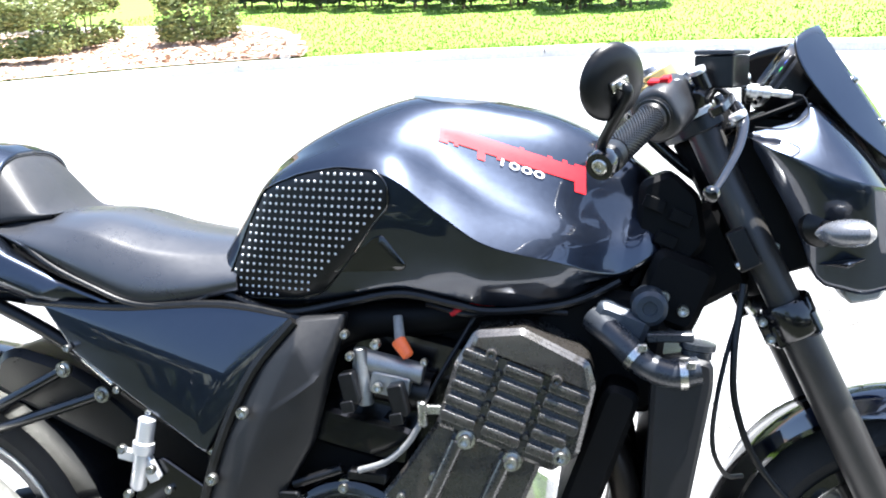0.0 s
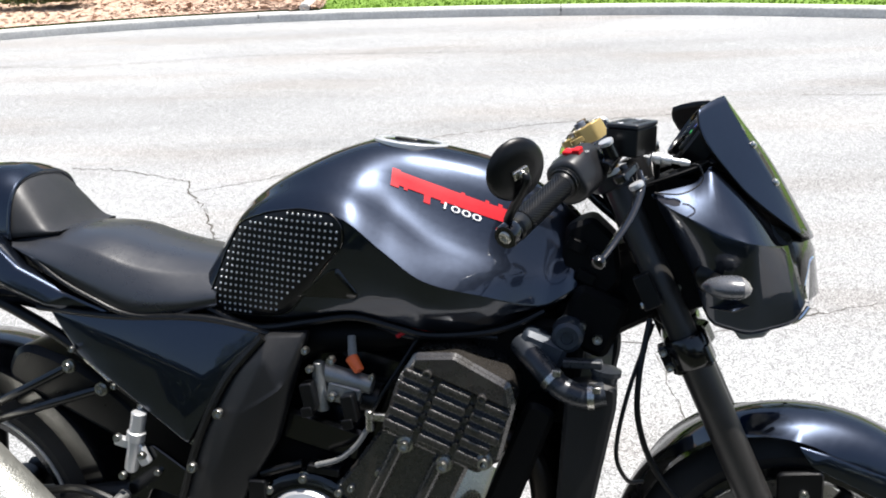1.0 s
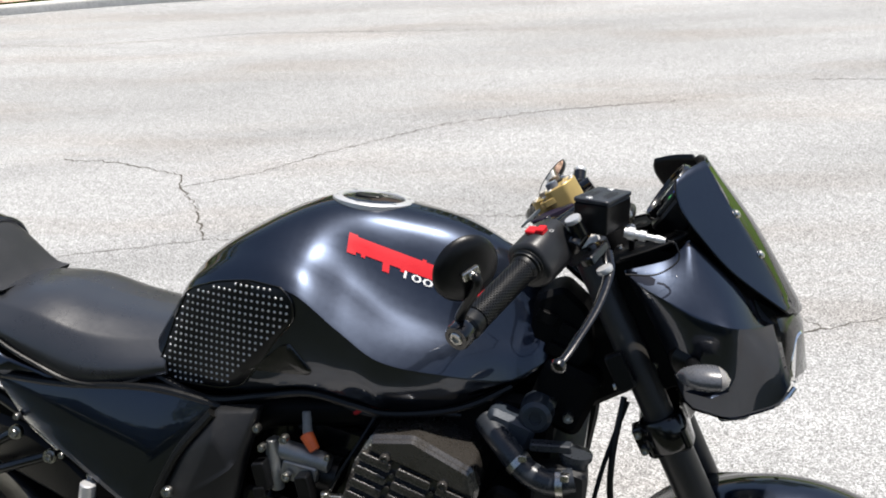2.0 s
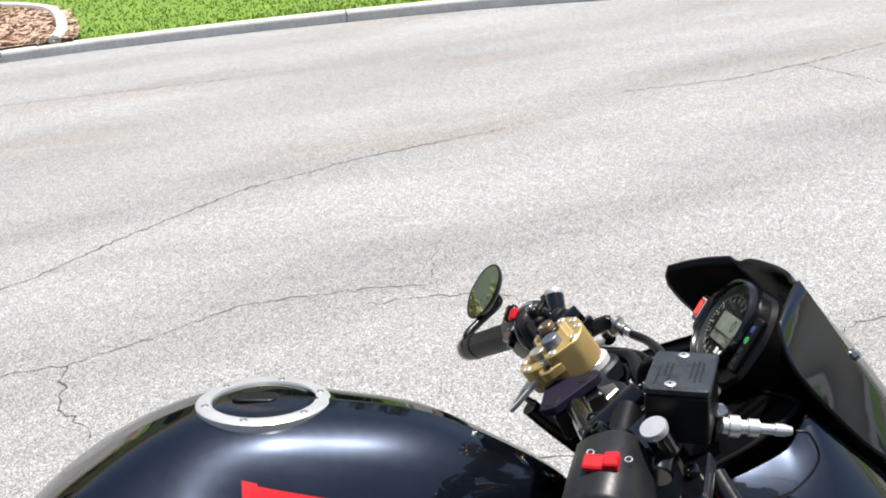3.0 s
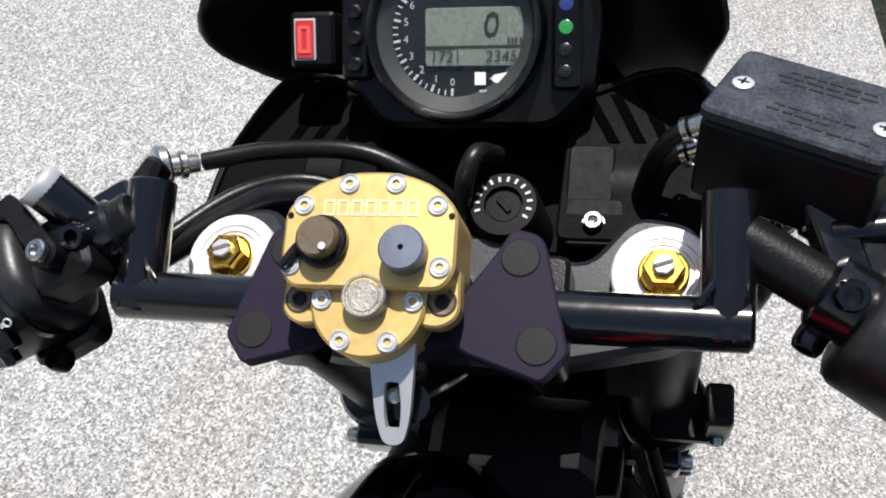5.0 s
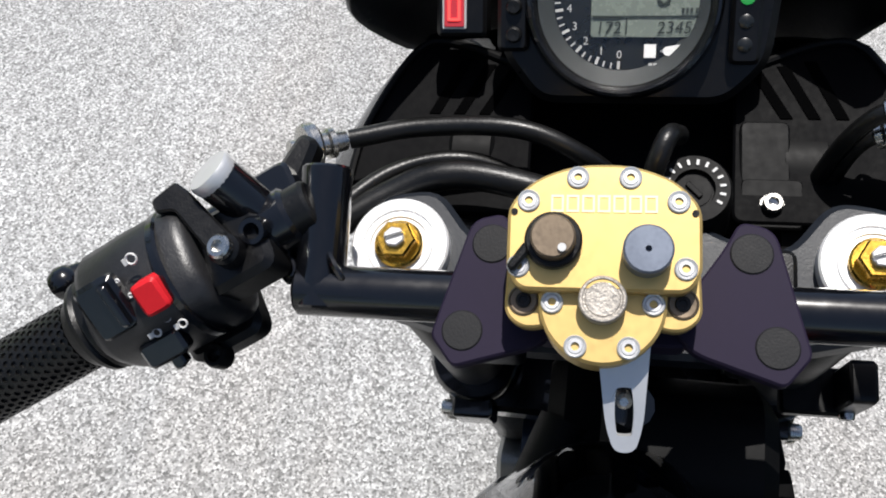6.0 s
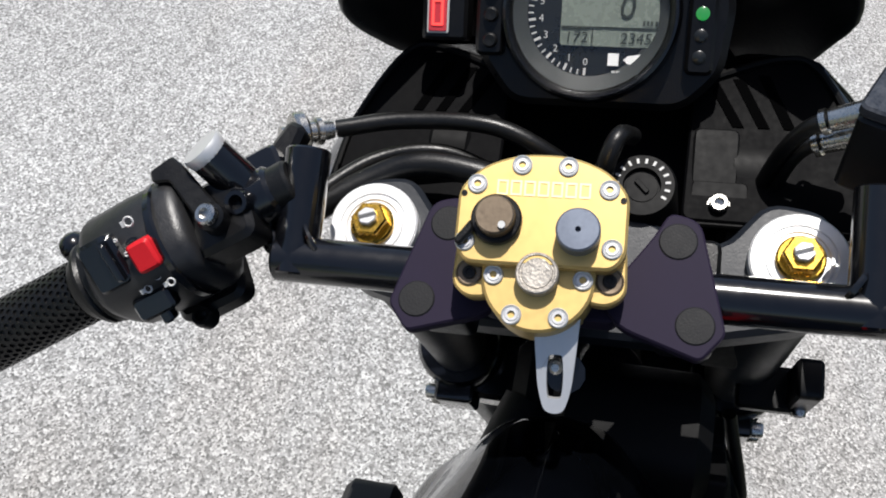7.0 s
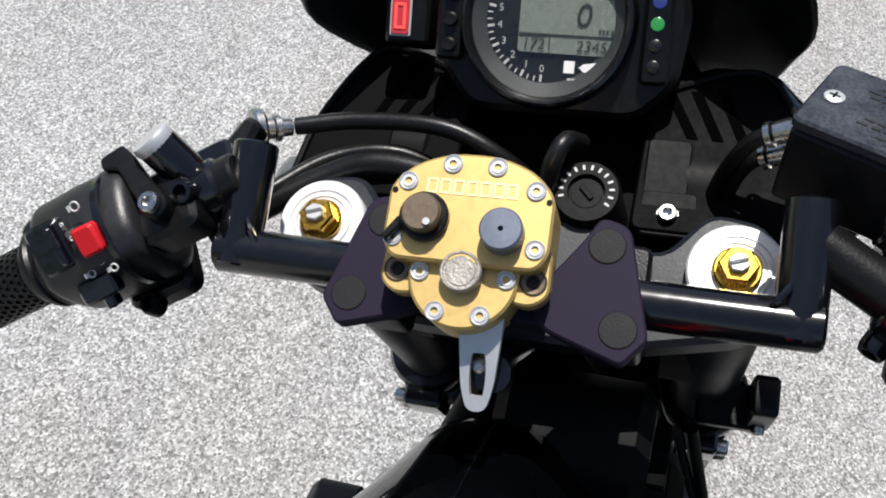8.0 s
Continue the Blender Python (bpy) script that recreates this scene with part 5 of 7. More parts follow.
# fork legs
for s in (1, -1):
    bm = B()
    lathe(bm, (0, s * 0.105, -0.0165), (0, 0, -1), [(-0.001, 0.0215), (0.0, 0.0222), (0.2835, 0.0222), (0.2885, 0.0265), (0.6435, 0.0265), (0.6515, 0.023), (0.6835, 0.020), (0.7435, 0.020)], 32)
    leg = fpart("fork_leg", bm, FORK, None, "dark grey front fork leg with an aluminium cap")
    bm = B()
    lathe(bm, (0, s * 0.105, -0.0165), (0, 0, 1), [(-0.004, 0.0234), (0.0030, 0.0234), (0.0042, 0.0224), (0.0042, 0.0176), (0.0030, 0.0172), (0.0030, 0.0160), (0.0045, 0.0154), (0.0045, 0.0140), (0.0035, 0.0136), (0.0035, 0.0)], 40, False)
    fpart("fork_cap", bm, CAPALU, leg, "bright machined fork cap")
    bm = B()
    lathe(bm, (0, s * 0.105, -0.0135), (0, 0, 1), [(0, 0.0115), (0.003, 0.0115), (0.004, 0.0105), (0.004, 0)], 32, False)
    hexnut(bm, (0, s * 0.105, -0.0095), (0, 0, 1), 0.0095, 0.007)
    fpart("adjuster_nut", bm, GOLD_NUT, leg, "gold anodised preload nut")
    bm = B()
    for q in (-1, 1):
        prism(bm, [(q * 0.0007, -0.0046), (q * 0.003, -0.0040), (q * 0.0048, 0), (q * 0.003, 0.0040), (q * 0.0007, 0.0046)], plane_map((0, s * 0.105, -0.0055), (0.94, 0.34, 0), (-0.34, 0.94, 0)), 0.0065, 0.0006)
    lathe(bm, (0, s * 0.105, -0.0055), (0, 0, 1), [(0, 0.0044), (0.004, 0.0044), (0.004, 0)], 16, False)
    fpart("adjuster_screw", bm, ALU, leg, "slotted adjuster screw")
    bm = B()
    lathe(bm, (0, s * 0.105, -0.29), (0, 0, -1), [(0, 0.031), (0.004, 0.034), (0.046, 0.034), (0.05, 0.031)], 28)
    block(bm, (-0.030, s * 0.105, -0.315), (1, 0, 0), (0, 0, 1), (0.03, 0.042, 0.030), 0.004, 0.002)
    fpart("lower_clamp", bm, POWDER, leg, "black lower fork clamp")
    for k in (-0.302, -0.328):
        bm = B()
        cap_screw(bm, (-0.038, s * 0.122, k), (0, s, 0), 0.006, 0.006)
        fpart("clamp_bolt", bm, STEEL, leg)
    bm = B()
    block(bm, (0.012, s * 0.105, -0.735), (1, 0, 0), (0, 0, 1), (0.07, 0.10, 0.05), 0.015, 0.006)
    fpart("axle_clamp", bm, CAST, leg, "bare alloy axle clamp")
bm = B()
block(bm, (-0.022, -0.139, -0.200), (1, 0, 0), (0, 0, 1), (0.026, 0.055, 0.016), 0.005, 0.002)
block(bm, (-0.022, -0.122, -0.222), (1, 0, 0), (0, 1, 0), (0.030, 0.045, 0.012), 0.004, 0.002)
guide = fpart("hose_guide", bm, SATIN, None, "black hose guide bolted beside the fork leg")
bm = B()
cap_screw(bm, (-0.034, -0.139, -0.218), (-1, 0, 0), 0.005, 0.005)
fpart("guide_bolt", bm, STEEL, guide)
bm = B()
prism(bm, rounded([(-0.036, -0.125), (0.028, -0.135), (0.034, -0.10), (0.030, -0.03), (0.045, 0), (0.030, 0.03), (0.034, 0.10), (0.028, 0.135), (-0.036, 0.125), (-0.04, 0.0)], 0.012), lambda a, b, c: (a, b, c - 0.345), 0.035, 0.004)
fpart("lower_yoke", bm, POWDER, None, "black lower triple clamp")

# top yoke
bm = B()
prism(bm, rounded([(-0.030, -0.115), (0.0, -0.133), (0.028, -0.118), (0.032, -0.09), (0.006, -0.070), (0.012, -0.045), (0.020, -0.03), (0.020, 0.03), (0.012, 0.045), (0.006, 0.070), (0.032, 0.09), (0.028, 0.118), (0.0, 0.133), (-0.030, 0.115), (-0.045, 0.05), (-0.045, -0.05)], 0.010), lambda a, b, c: (a, b, c - 0.0425), 0.022, 0.003)
yoke = fpart("top_yoke", bm, YOKE, None, "black top triple clamp with pinch bolts")
bm = B()
hexnut(bm, (-0.005, 0, -0.0205), (0, 0, 1), 0.017, 0.012)
fpart("stem_nut", bm, STEEL, yoke)

# steering damper on its mount
dm = plane_map((-0.0264, 0.0094, 0.0600), (0.9954, 0.0283, 0.0914), (-0.0302, 0.9994, 0.0195))
DN = dm(0, 0, 1) - dm(0, 0, 0)
bm = B()
prism(bm, rounded([(0.0388, -0.011), (0.0388, 0.011), (0.0325, 0.0270), (0.0225, 0.0360), (-0.003, 0.0360), (-0.010, 0.031), (-0.010, -0.031), (-0.003, -0.0360), (0.0225, -0.0360), (0.0325, -0.0270)], [0.014, 0.014, 0.014, 0.005, 0.004, 0.004, 0.004, 0.004, 0.005, 0.014], 5), lambda a, b, c: dm(a, b, c - 0.034), 0.034, 0.0012)
damper = fpart("steering_damper", bm, GOLD, None, "gold anodised steering damper with two adjuster knobs")
bm = B()
arc = [(-0.0128 + 0.0240 * math.cos(t), 0.0240 * math.sin(t)) for t in (radians(95 + 170 * i / 20) for i in range(21))]
prism(bm, [(-0.004, 0.0240), *arc, (-0.004, -0.0240)], lambda a, b, c: dm(a, b, c - 0.034), 0.0275, 0.0012)
fpart("damper_base", bm, GOLD, damper, "gold lower rounded end of the damper body")
for s in (1, -1):
    bm = B()
    out = rounded([(0.004, s * 0.022), (0.004, s * 0.0362), (-0.018, s * 0.0372), (-0.0235, s * 0.030), (-0.022, s * 0.018)], 0.006, 4)
    prism(bm, out, lambda a, b, c: dm(a, b, c - 0.020), 0.010, 0.001)
    fpart("mount_ear", bm, GOLD, damper)
    # the ear is solid; a dark disc paints the shade of its bore
    bm = B()
    lathe(bm, dm(-0.0125, s * 0.0298, -0.0106), DN, [(0, 0.0060), (0.0010, 0.0060), (0.0014, 0.0055), (0.0008, 0.0050), (0.0004, 0.0)], 24, False)
    fpart("counterbore", bm, BRONZE, damper, "dark disc coloured for the shaded bore of the mount ear")
    bm = B()
    cap_screw(bm, dm(-0.0125, s * 0.0298, -0.0102), DN, 0.0030, 0.0012)
    fpart("ear_bolt", bm, SATIN, damper)
for a, b, c in ((0.0335, 0.0098, 0), (0.0335, -0.0098, 0), (0.0243, 0.0282, 0), (0.0243, -0.0275, 0), (-0.0010, 0.0315, 0), (-0.0010, -0.0300, 0), (-0.0135, 0.0188, -0.0063), (-0.0135, -0.0188, -0.0063), (-0.0300, 0.0098, -0.0063), (-0.0300, -0.0098, -0.0063)):
    bm = B()
    lathe(bm, dm(a, b, c - 0.001), DN, [(0, 0.0043), (0.0016, 0.0043), (0.0020, 0.0039), (0.0014, 0.0030), (0.0020, 0.0026), (0.0020, 0.0016), (0.0002, 0.0014), (0.0002, 0)], 20, False)
    fpart("damper_screw", bm, ALU, damper, "bright countersunk screw")
bm = B()
lathe(bm, dm(-0.0128, 0, -0.012), DN, [(0, 0.0090), (0.0118, 0.0090), (0.0125, 0.0084), (0.0125, 0.0076), (0.0117, 0.0073), (0.0117, 0.0066), (0.0122, 0.0063), (0.0122, 0)], 32, False)
fpart("damper_pivot", bm, PIVOT, damper, "scuffed bare metal pivot cap")
bm = B()
lathe(bm, dm(0.0085, 0.0185, -0.001), DN, [(0, 0.0095), (0.0045, 0.0095), (0.0045, 0.0084), (0.0108, 0.0083), (0.0116, 0.0076), (0.0116, 0)], 32, False)
knob = fpart("damping_knob", bm, BRONZE, damper, "brown anodised damping knob")
bm = B()
prism(bm, rounded([(0.004, 0.027), (0.008, 0.029), (-0.002, 0.036), (-0.004, 0.033)], 0.002), lambda a, b, c: dm(a, b, c), 0.005, 0.001)
lathe(bm, dm(0.0085, 0.0185, -0.0005), DN, [(0, 0.0108), (0.0040, 0.0108), (0.0048, 0.0100), (0.0048, 0.0085)], 32, False)
fpart("knob_pointer", bm, SATIN, damper, "dark pointer ring below the knob")
bm = B()
lathe(bm, dm(0.0040, 0.0150, 0.0110), DN, [(0, 0.0016), (0.0008, 0.0016), (0.0008, 0)], 10, False)
fpart("knob_mark", bm, MARK, damper)
bm = B()
lathe(bm, dm(0.0045, -0.0160, -0.001), DN, [(0, 0.0092), (0.0098, 0.0092), (0.0106, 0.0084), (0.0106, 0.0012), (0.007, 0.0010), (0.007, 0)], 32, False)
fpart("sweep_knob", bm, GREYKNOB, damper, "blue-grey anodised sweep knob")
# maker's mark as a row of plain pale bars
for i in range(7):
    bm = B()
    for a, b, h, w in ((0.0262, 0, 0.0009, 0.0048), (0.0204, 0, 0.0009, 0.0048), (0.0233, 0.0020, 0.0050, 0.0008), (0.0233, -0.0020, 0.0050, 0.0008)):
        prism(bm, rect(h, w, a, 0.0174 - i * 0.0058 + b), dm, 0.0003)
    fpart("plain_mark", bm, ENGRAVED, damper)
for b in (0.0335, -0.0335):
    bm = B()
    lathe(bm, dm(0.0200, b, 0.0), DN, [(0, 0.0013), (0.0005, 0.0013), (0.0005, 0)], 10, False)
    fpart("pin_hole", bm, SATIN, damper)

# link arm with its slot, and the frame post below it
am = plane_map((-0.052, 0.0005, 0.036), (-0.93, -0.045, -0.36), (0.05, -1.0, 0.0))
bm = B()
out = rounded([(-0.006, -0.0105), (-0.006, 0.0105), (0.030, 0.0072), (0.0405, 0.004), (0.0405, -0.004), (0.030, -0.0072)], [0.003, 0.003, 0.008, 0.004, 0.004, 0.008], 5)
slot = []
for i in range(len(out)):
    t = radians(212) - 2 * math.pi * i / len(out)
    slot.append((0.0245 + (0.0085 if math.cos(t) > 0 else -0.0085) * min(1, abs(math.cos(t)) * 1.6) + 0.001 * math.cos(t), 0.0036 * math.sin(t)))
loft(bm, [[am(a, b, c) for a, b in o] for o, c in ((out, 0), (out, 0.004), (slot, 0.004), (slot, 0), (out, 0))], True, False)
arm = fpart("link_arm", bm, ALU, None, "bare aluminium slotted link arm")
bm = B()
rod(bm, am(0.021, 0, -0.02), am(0.021, 0, 0.003), 0.0032, 0.0032, 14)
fpart("link_pin", bm, STEEL, arm)
bm = B()
lathe(bm, am(0.0015, 0, 0.0036), am(0, 0, 1) - am(0, 0, 0), [(0, 0.0018), (0.0008, 0.0016), (0.0008, 0)], 12, False)
fpart("link_hole", bm, SATIN, arm)
bm = B()
tube(bm, [(-0.072, -0.004, 0.018), (-0.060, 0.0, -0.02), (-0.040, 0.0, -0.07), (-0.02, 0, -0.11)], 0.009, 12, 6)
fpart("damper_post", bm, POWDER, None, "black damper tower post")

# mount plates and bar clamps
for s in (1, -1):
    bm = B()
    pl = [(0.003, s * 0.0475), (0.0, s * 0.0610), (-0.050, s * 0.0745), (-0.0625, s * 0.0645), (-0.0515, s * 0.030), (-0.040, s * 0.020), (-0.020, s * 0.034), (-0.008, s * 0.042)]
    prism(bm, rounded(pl, [0.004, 0.006, 0.003, 0.003, 0.006, 0.008, 0.008, 0.006], 4), lambda a, b, c: (a - 0.001, b + (0.0030 if s > 0 else 0.0045), 0.0240 + c), 0.0085, 0.0009)
    plate = fpart("clamp_plate", bm, PURPLE, None, "dark violet-grey handlebar clamp plate with black plugs")
    for u, v in ((-0.0105, s * 0.0520), (-0.0475, s * 0.0615)):
        bm = B()
        lathe(bm, (u - 0.001, v + (0.0030 if s > 0 else 0.0045), 0.0310), (0, 0, 1), [(0, 0.0084), (0.0016, 0.0084), (0.0022, 0.0078), (0.0023, 0.0)], 24, False)
        fpart("bolt_plug", bm, PLUG, plate, "black rubber bolt plug")
    bm = B()
    block(bm, (-0.030, s * 0.054, 0.008), (1, 0, 0), (0, 1, 0), (0.050, 0.026, 0.026), 0.005, 0.002)
    fpart("bar_clamp", bm, SATIN, plate, "black bar clamp")
bm = B()
prism(bm, rounded([(-0.020, -0.030), (-0.020, 0.030), (-0.050, 0.030), (-0.050, -0.030)], 0.005), lambda a, b, c: (a, b + 0.0055, 0.014 + c), 0.016, 0.001)
fpart("damper_mount", bm, PURPLE, None, "dark violet mount under the damper")

# handlebar: cross bar, two mitred risers, and sloping ends
bm = B()
for q in (-1, 1):
    rod(bm, (-0.0315, q * 0.050, 0.0185), (-0.0315, q * 0.1405, 0.0185), 0.0112, 0.0112, 24)
rod(bm, (-0.0315, -0.055, 0.0150), (-0.0315, 0.055, 0.0150), 0.0070, 0.0070, 16)
bar = fpart("handlebar", bm, POWDER, None, "black powder-coated handlebar with mitred risers")
ENDS = {}
for s in (1, -1):
    bm = B()
    rod(bm, (-0.0390, s * 0.1305, 0.0168), (0.0215, s * 0.1305, 0.030), 0.0112, 0.0112, 24, 0.001)
    riser = fpart("riser", bm, POWDER, bar, "black riser tube with a flat cap")
    bm = B()
    ring(bm, (-0.0225, s * 0.1215, 0.0215), (0.55, s * -0.83, 0.05), 0.0100, 0.0016, 24, 6)
    fpart("weld", bm, POWDER, bar, "weld bead")
    p0, p1 = V(0.004, s * 0.134, 0.031 if s > 0 else 0.024), (V(-0.124, 0.364, -0.012) if s > 0 else V(-0.141, -0.388, -0.016))
    ENDS[s] = (p0, p1)
    bm = B()
    rod(bm, p0, p0.lerp(p1, 0.97), 0.0118, 0.0112, 24)
    fpart("bar_end_tube", bm, RUBBER, bar)

E = lambda s, t, side=0.0, up=0.0, fwd=0.0: (lambda p0, p1: p0.lerp(p1, t) + V(fwd, 0, up))(*ENDS[s])


def axis_of(s):
    return (ENDS[s][1] - ENDS[s][0]).normalized()


for s in (1, -1):
    ax = axis_of(s)
    _, side, up = basis(ax)
    if up.z < 0:
        up = -up
    side = up.cross(ax) if s > 0 else ax.cross(up)
    if side.x < 0:
        side = -side
    L = (ENDS[s][1] - ENDS[s][0]).length
    # grip: a flange, then a sleeve pitted with a honeycomb, and a smooth end
    g0 = 0.415 if s > 0 else 0.447
    gl = L * (0.945 - g0)
    bm = B()
    lathe(bm, E(s, g0), ax, [(0, 0.0150), (0.001, 0.0205), (0.0035, 0.0225), (0.0055, 0.0222), (0.0065, 0.0190), (0.011, 0.0176), (0.012, 0.0170)], 32, False)
    lathe(bm, E(s, g0) + ax * (gl - 0.020), ax, [(0, 0.0170), (0.002, 0.0174), (0.016, 0.0174), (0.020, 0.0150)], 32)
    _, ga, gb = basis(ax)
    skin = lambda d, t, r: E(s, g0) + ax * d + (ga * math.cos(t) + gb * math.sin(t)) * r
    around, pitch = 26, 0.0043
    step = 2 * math.pi / around
    for i in range(int((gl - 0.034) / (pitch * 0.866))):
        for j in range(around):
            d0, t0 = 0.0145 + i * pitch * 0.866, step * (j + 0.5 * (i % 2))
            cell = []
            for r, k in ((0.0170, 1.0), (0.0170, 0.64), (0.0159, 0.54)):
                cell.append([bm.verts.new(skin(d0 + pitch * 0.577 * k * math.cos(a), t0 + step * 0.577 * k * math.sin(a), r)) for a in (math.pi * m / 3 for m in range(6))])
            for r0, r1 in zip(cell, cell[1:]):
                for m in range(6):
                    bm.faces.new((r0[m], r0[(m + 1) % 6], r1[(m + 1) % 6], r1[m]))
            bm.faces.new(cell[-1])
    bmesh.ops.remove_doubles(bm, verts=bm.verts, dist=0.00005)
    bmesh.ops.recalc_face_normals(bm, faces=bm.faces)
    grip = fpart("grip", bm, RUBBER, None, "black rubber handlebar grip pitted with a honeycomb", 25)
    bm = B()
    lathe(bm, E(s, g0) - ax * 0.006, ax, [(0, 0.0195), (0.001, 0.0205), (0.006, 0.0205), (0.007, 0.0195)], 32)
    fpart("throttle_collar" if s < 0 else "grip_collar", bm, ALU if s < 0 else RUBBER, grip, "bright collar beside the grip" if s < 0 else "")
    # bar end weight
    bm = B()
    lathe(bm, E(s, 0.945), ax, [(0, 0.0150), (0.003, 0.0165), (0.018, 0.0165), (0.021, 0.0150), (0.021, 0.0095), (0.019, 0.009), (0.019, 0)], 28, False)
    weight = fpart("bar_end", bm, POWDER, None, "black bar end weight with a bright bolt")
    bm = B()
    cap_screw(bm, E(s, 0.945) + ax * 0.0185, ax, 0.0085, 0.004)
    fpart("bar_end_bolt", bm, STEEL, weight)
    # switch housing: two rounded halves
    bm = B()
    c0, c1 = (0.185, 0.405) if s > 0 else (0.185, 0.440)
    rr = 0.0270 if s > 0 else 0.0295
    o, ln = E(s, c0), L * (c1 - c0)
    rings = []
    for d, k in ((0, 0.80), (0.002, 0.93), (0.006, 1.0), (ln * 0.5, 1.02), (ln - 0.006, 1.0), (ln - 0.002, 0.93), (ln, 0.80)):
        pts = []
        for i in range(28):
            t = 2 * math.pi * i / 28
            cs, sn = math.cos(t), math.sin(t)
            r = rr * k * (abs(cs) ** 3.0 + abs(sn) ** 3.0) ** (-1 / 3.0)
            drop = 0.006 if sn < 0 else 0.0
            pts.append(o + ax * d + side * cs * r * (1.0 if s > 0 else 0.96) + up * (sn * r - drop * abs(sn)))
        rings.append(pts)
    loft(bm, rings)
    sw = fpart("switch_housing", bm, HOUSING, None, "black plastic handlebar switch housing", 50)
    bm = B()
    lathe(bm, E(s, c1 - 0.02), ax, [(0, 0.021), (0.002, 0.0235), (0.008, 0.0235), (0.010, 0.021)], 26)
    fpart("housing_collar", bm, RUBBER, sw)
    if s > 0:
        bm = B()
        lathe(bm, E(s, c0 + 0.045), ax, [(0, 0.0300), (0.001, 0.0312), (0.004, 0.0312), (0.005, 0.0300)], 40, False)
        fpart("housing_band", bm, POWDER, sw, "shiny rim of the housing")
        up1, side1 = up * math.cos(0.58) - side * math.sin(0.58), side * math.cos(0.58) + up * math.sin(0.58)
        top = lambda t, q, c: E(s, t) + side1 * q + up1 * (0.0272 + c)
        bm = B()
        block(bm, top(0.265, 0.004, 0.003), ax, side1, (0.0125, 0.0150, 0.010), 0.003, 0.0015)
        fpart("red_button", bm, RED, sw, "red rocker button")
        bm = B()
        block(bm, top(0.345, 0.008, 0.0), ax, side1, (0.020, 0.026, 0.008), 0.004, 0.002)
        block(bm, top(0.325, 0.008, 0.005), (ax + side1 * 0.3), side1, (0.004, 0.020, 0.006), 0.0015, 0.001)
        fpart("dip_switch", bm, POWDER, sw, "black dip switch with a white tick")
        bm = B()
        block(bm, top(0.310, -0.019, -0.004), ax, side1, (0.020, 0.012, 0.010), 0.003, 0.0015)
        block(bm, top(0.310, -0.026, -0.008), ax, side1, (0.006, 0.010, 0.008), 0.002, 0.001)
        fpart("turn_switch", bm, POWDER, sw, "black indicator switch")
        for t, q, w in ((0.265, 0.021, 0.005), (0.272, -0.007, 0.005), (0.255, -0.013, 0.004), (0.300, -0.011, 0.004), (0.300, 0.008, 0.002), (0.305, 0.016, 0.0015)):
            bm = B()
            ring(bm, top(t, q, 0.0016), up1, w * 0.45, 0.0005, 14, 4)
            block(bm, top(t + 0.012, q, 0.0014), ax, side1, (0.002, w * 0.6, 0.0008), 0.0002, 0.0001)
            fpart("printed_symbol", bm, MARK, sw)
        bm = B()
        block(bm, E(s, 0.275) - up * 0.034 - side * 0.012, ax, side, (0.040, 0.034, 0.016), 0.008, 0.003)
        cap_screw(bm, E(s, 0.300) - up * 0.030 - side * 0.030, up, 0.006, 0.006)
        fpart("horn_housing", bm, SATIN, sw)
    else:
        up1, side1 = up * math.cos(0.42) + side * math.sin(0.42), side * math.cos(0.42) - up * math.sin(0.42)
        top = lambda t, q, c: E(s, t) + side1 * q + up1 * (0.0300 + c)
        bm = B()
        km = plane_map(top(0.322, -0.002, -0.002), ax, side1)
        prism(bm, rounded([(-0.0075, -0.0135), (0.0075, -0.0135), (0.0075, 0.0135), (-0.0075, 0.0135)], 0.002), km, 0.0060, 0.0015)
        prism(bm, rounded([(-0.0073, 0.002), (0.0073, 0.002), (0.0073, 0.0133), (-0.0073, 0.0133)], 0.002), lambda a, b, c: km(a, b, c * (1.0 + (b - 0.002) * 20) + 0.004), 0.0050, 0.0012)
        fpart("kill_switch", bm, RED, sw, "red engine stop rocker")
        for t, q in ((0.285, -0.012), (0.300, 0.017)):
            bm = B()
            ring(bm, top(t, q, 0.0010), up1, 0.0026, 0.0005, 16, 4)
            fpart("printed_symbol", bm, MARK, sw)
    # perch, mirror stub with a bright plug, lever
    bm = B()
    pq = 0.06 if s > 0 else 0.125
    if s > 0:
        lathe(bm, E(s, 0.035), ax, [(0, 0.0120), (0.002, 0.0138), (0.032, 0.0142), (0.034, 0.0125)], 24)
    else:
        lathe(bm, E(s, pq), ax, [(0, 0.0135), (0.002, 0.0165), (0.020, 0.0165), (0.022, 0.0135)], 24)
    block(bm, E(s, pq + 0.035) + side * 0.022 - up * (0.026 if s > 0 else 0.004), ax, side, (0.030, 0.030, 0.018), 0.006, 0.002)
    perch = fpart("lever_perch", bm, POWDER, None, "black lever perch clamped on the bar")
    bm = B()
    cap_screw(bm, E(s, pq + 0.03) + up * (0.012 if s > 0 else 0.019) - side * 0.004, up - side * 0.3, 0.0065, 0.008)
    cap_screw(bm, E(s, pq + 0.03) - up * 0.012 - side * 0.014, -side, 0.0065, 0.008)
    fpart("perch_bolt", bm, POWDER, perch)
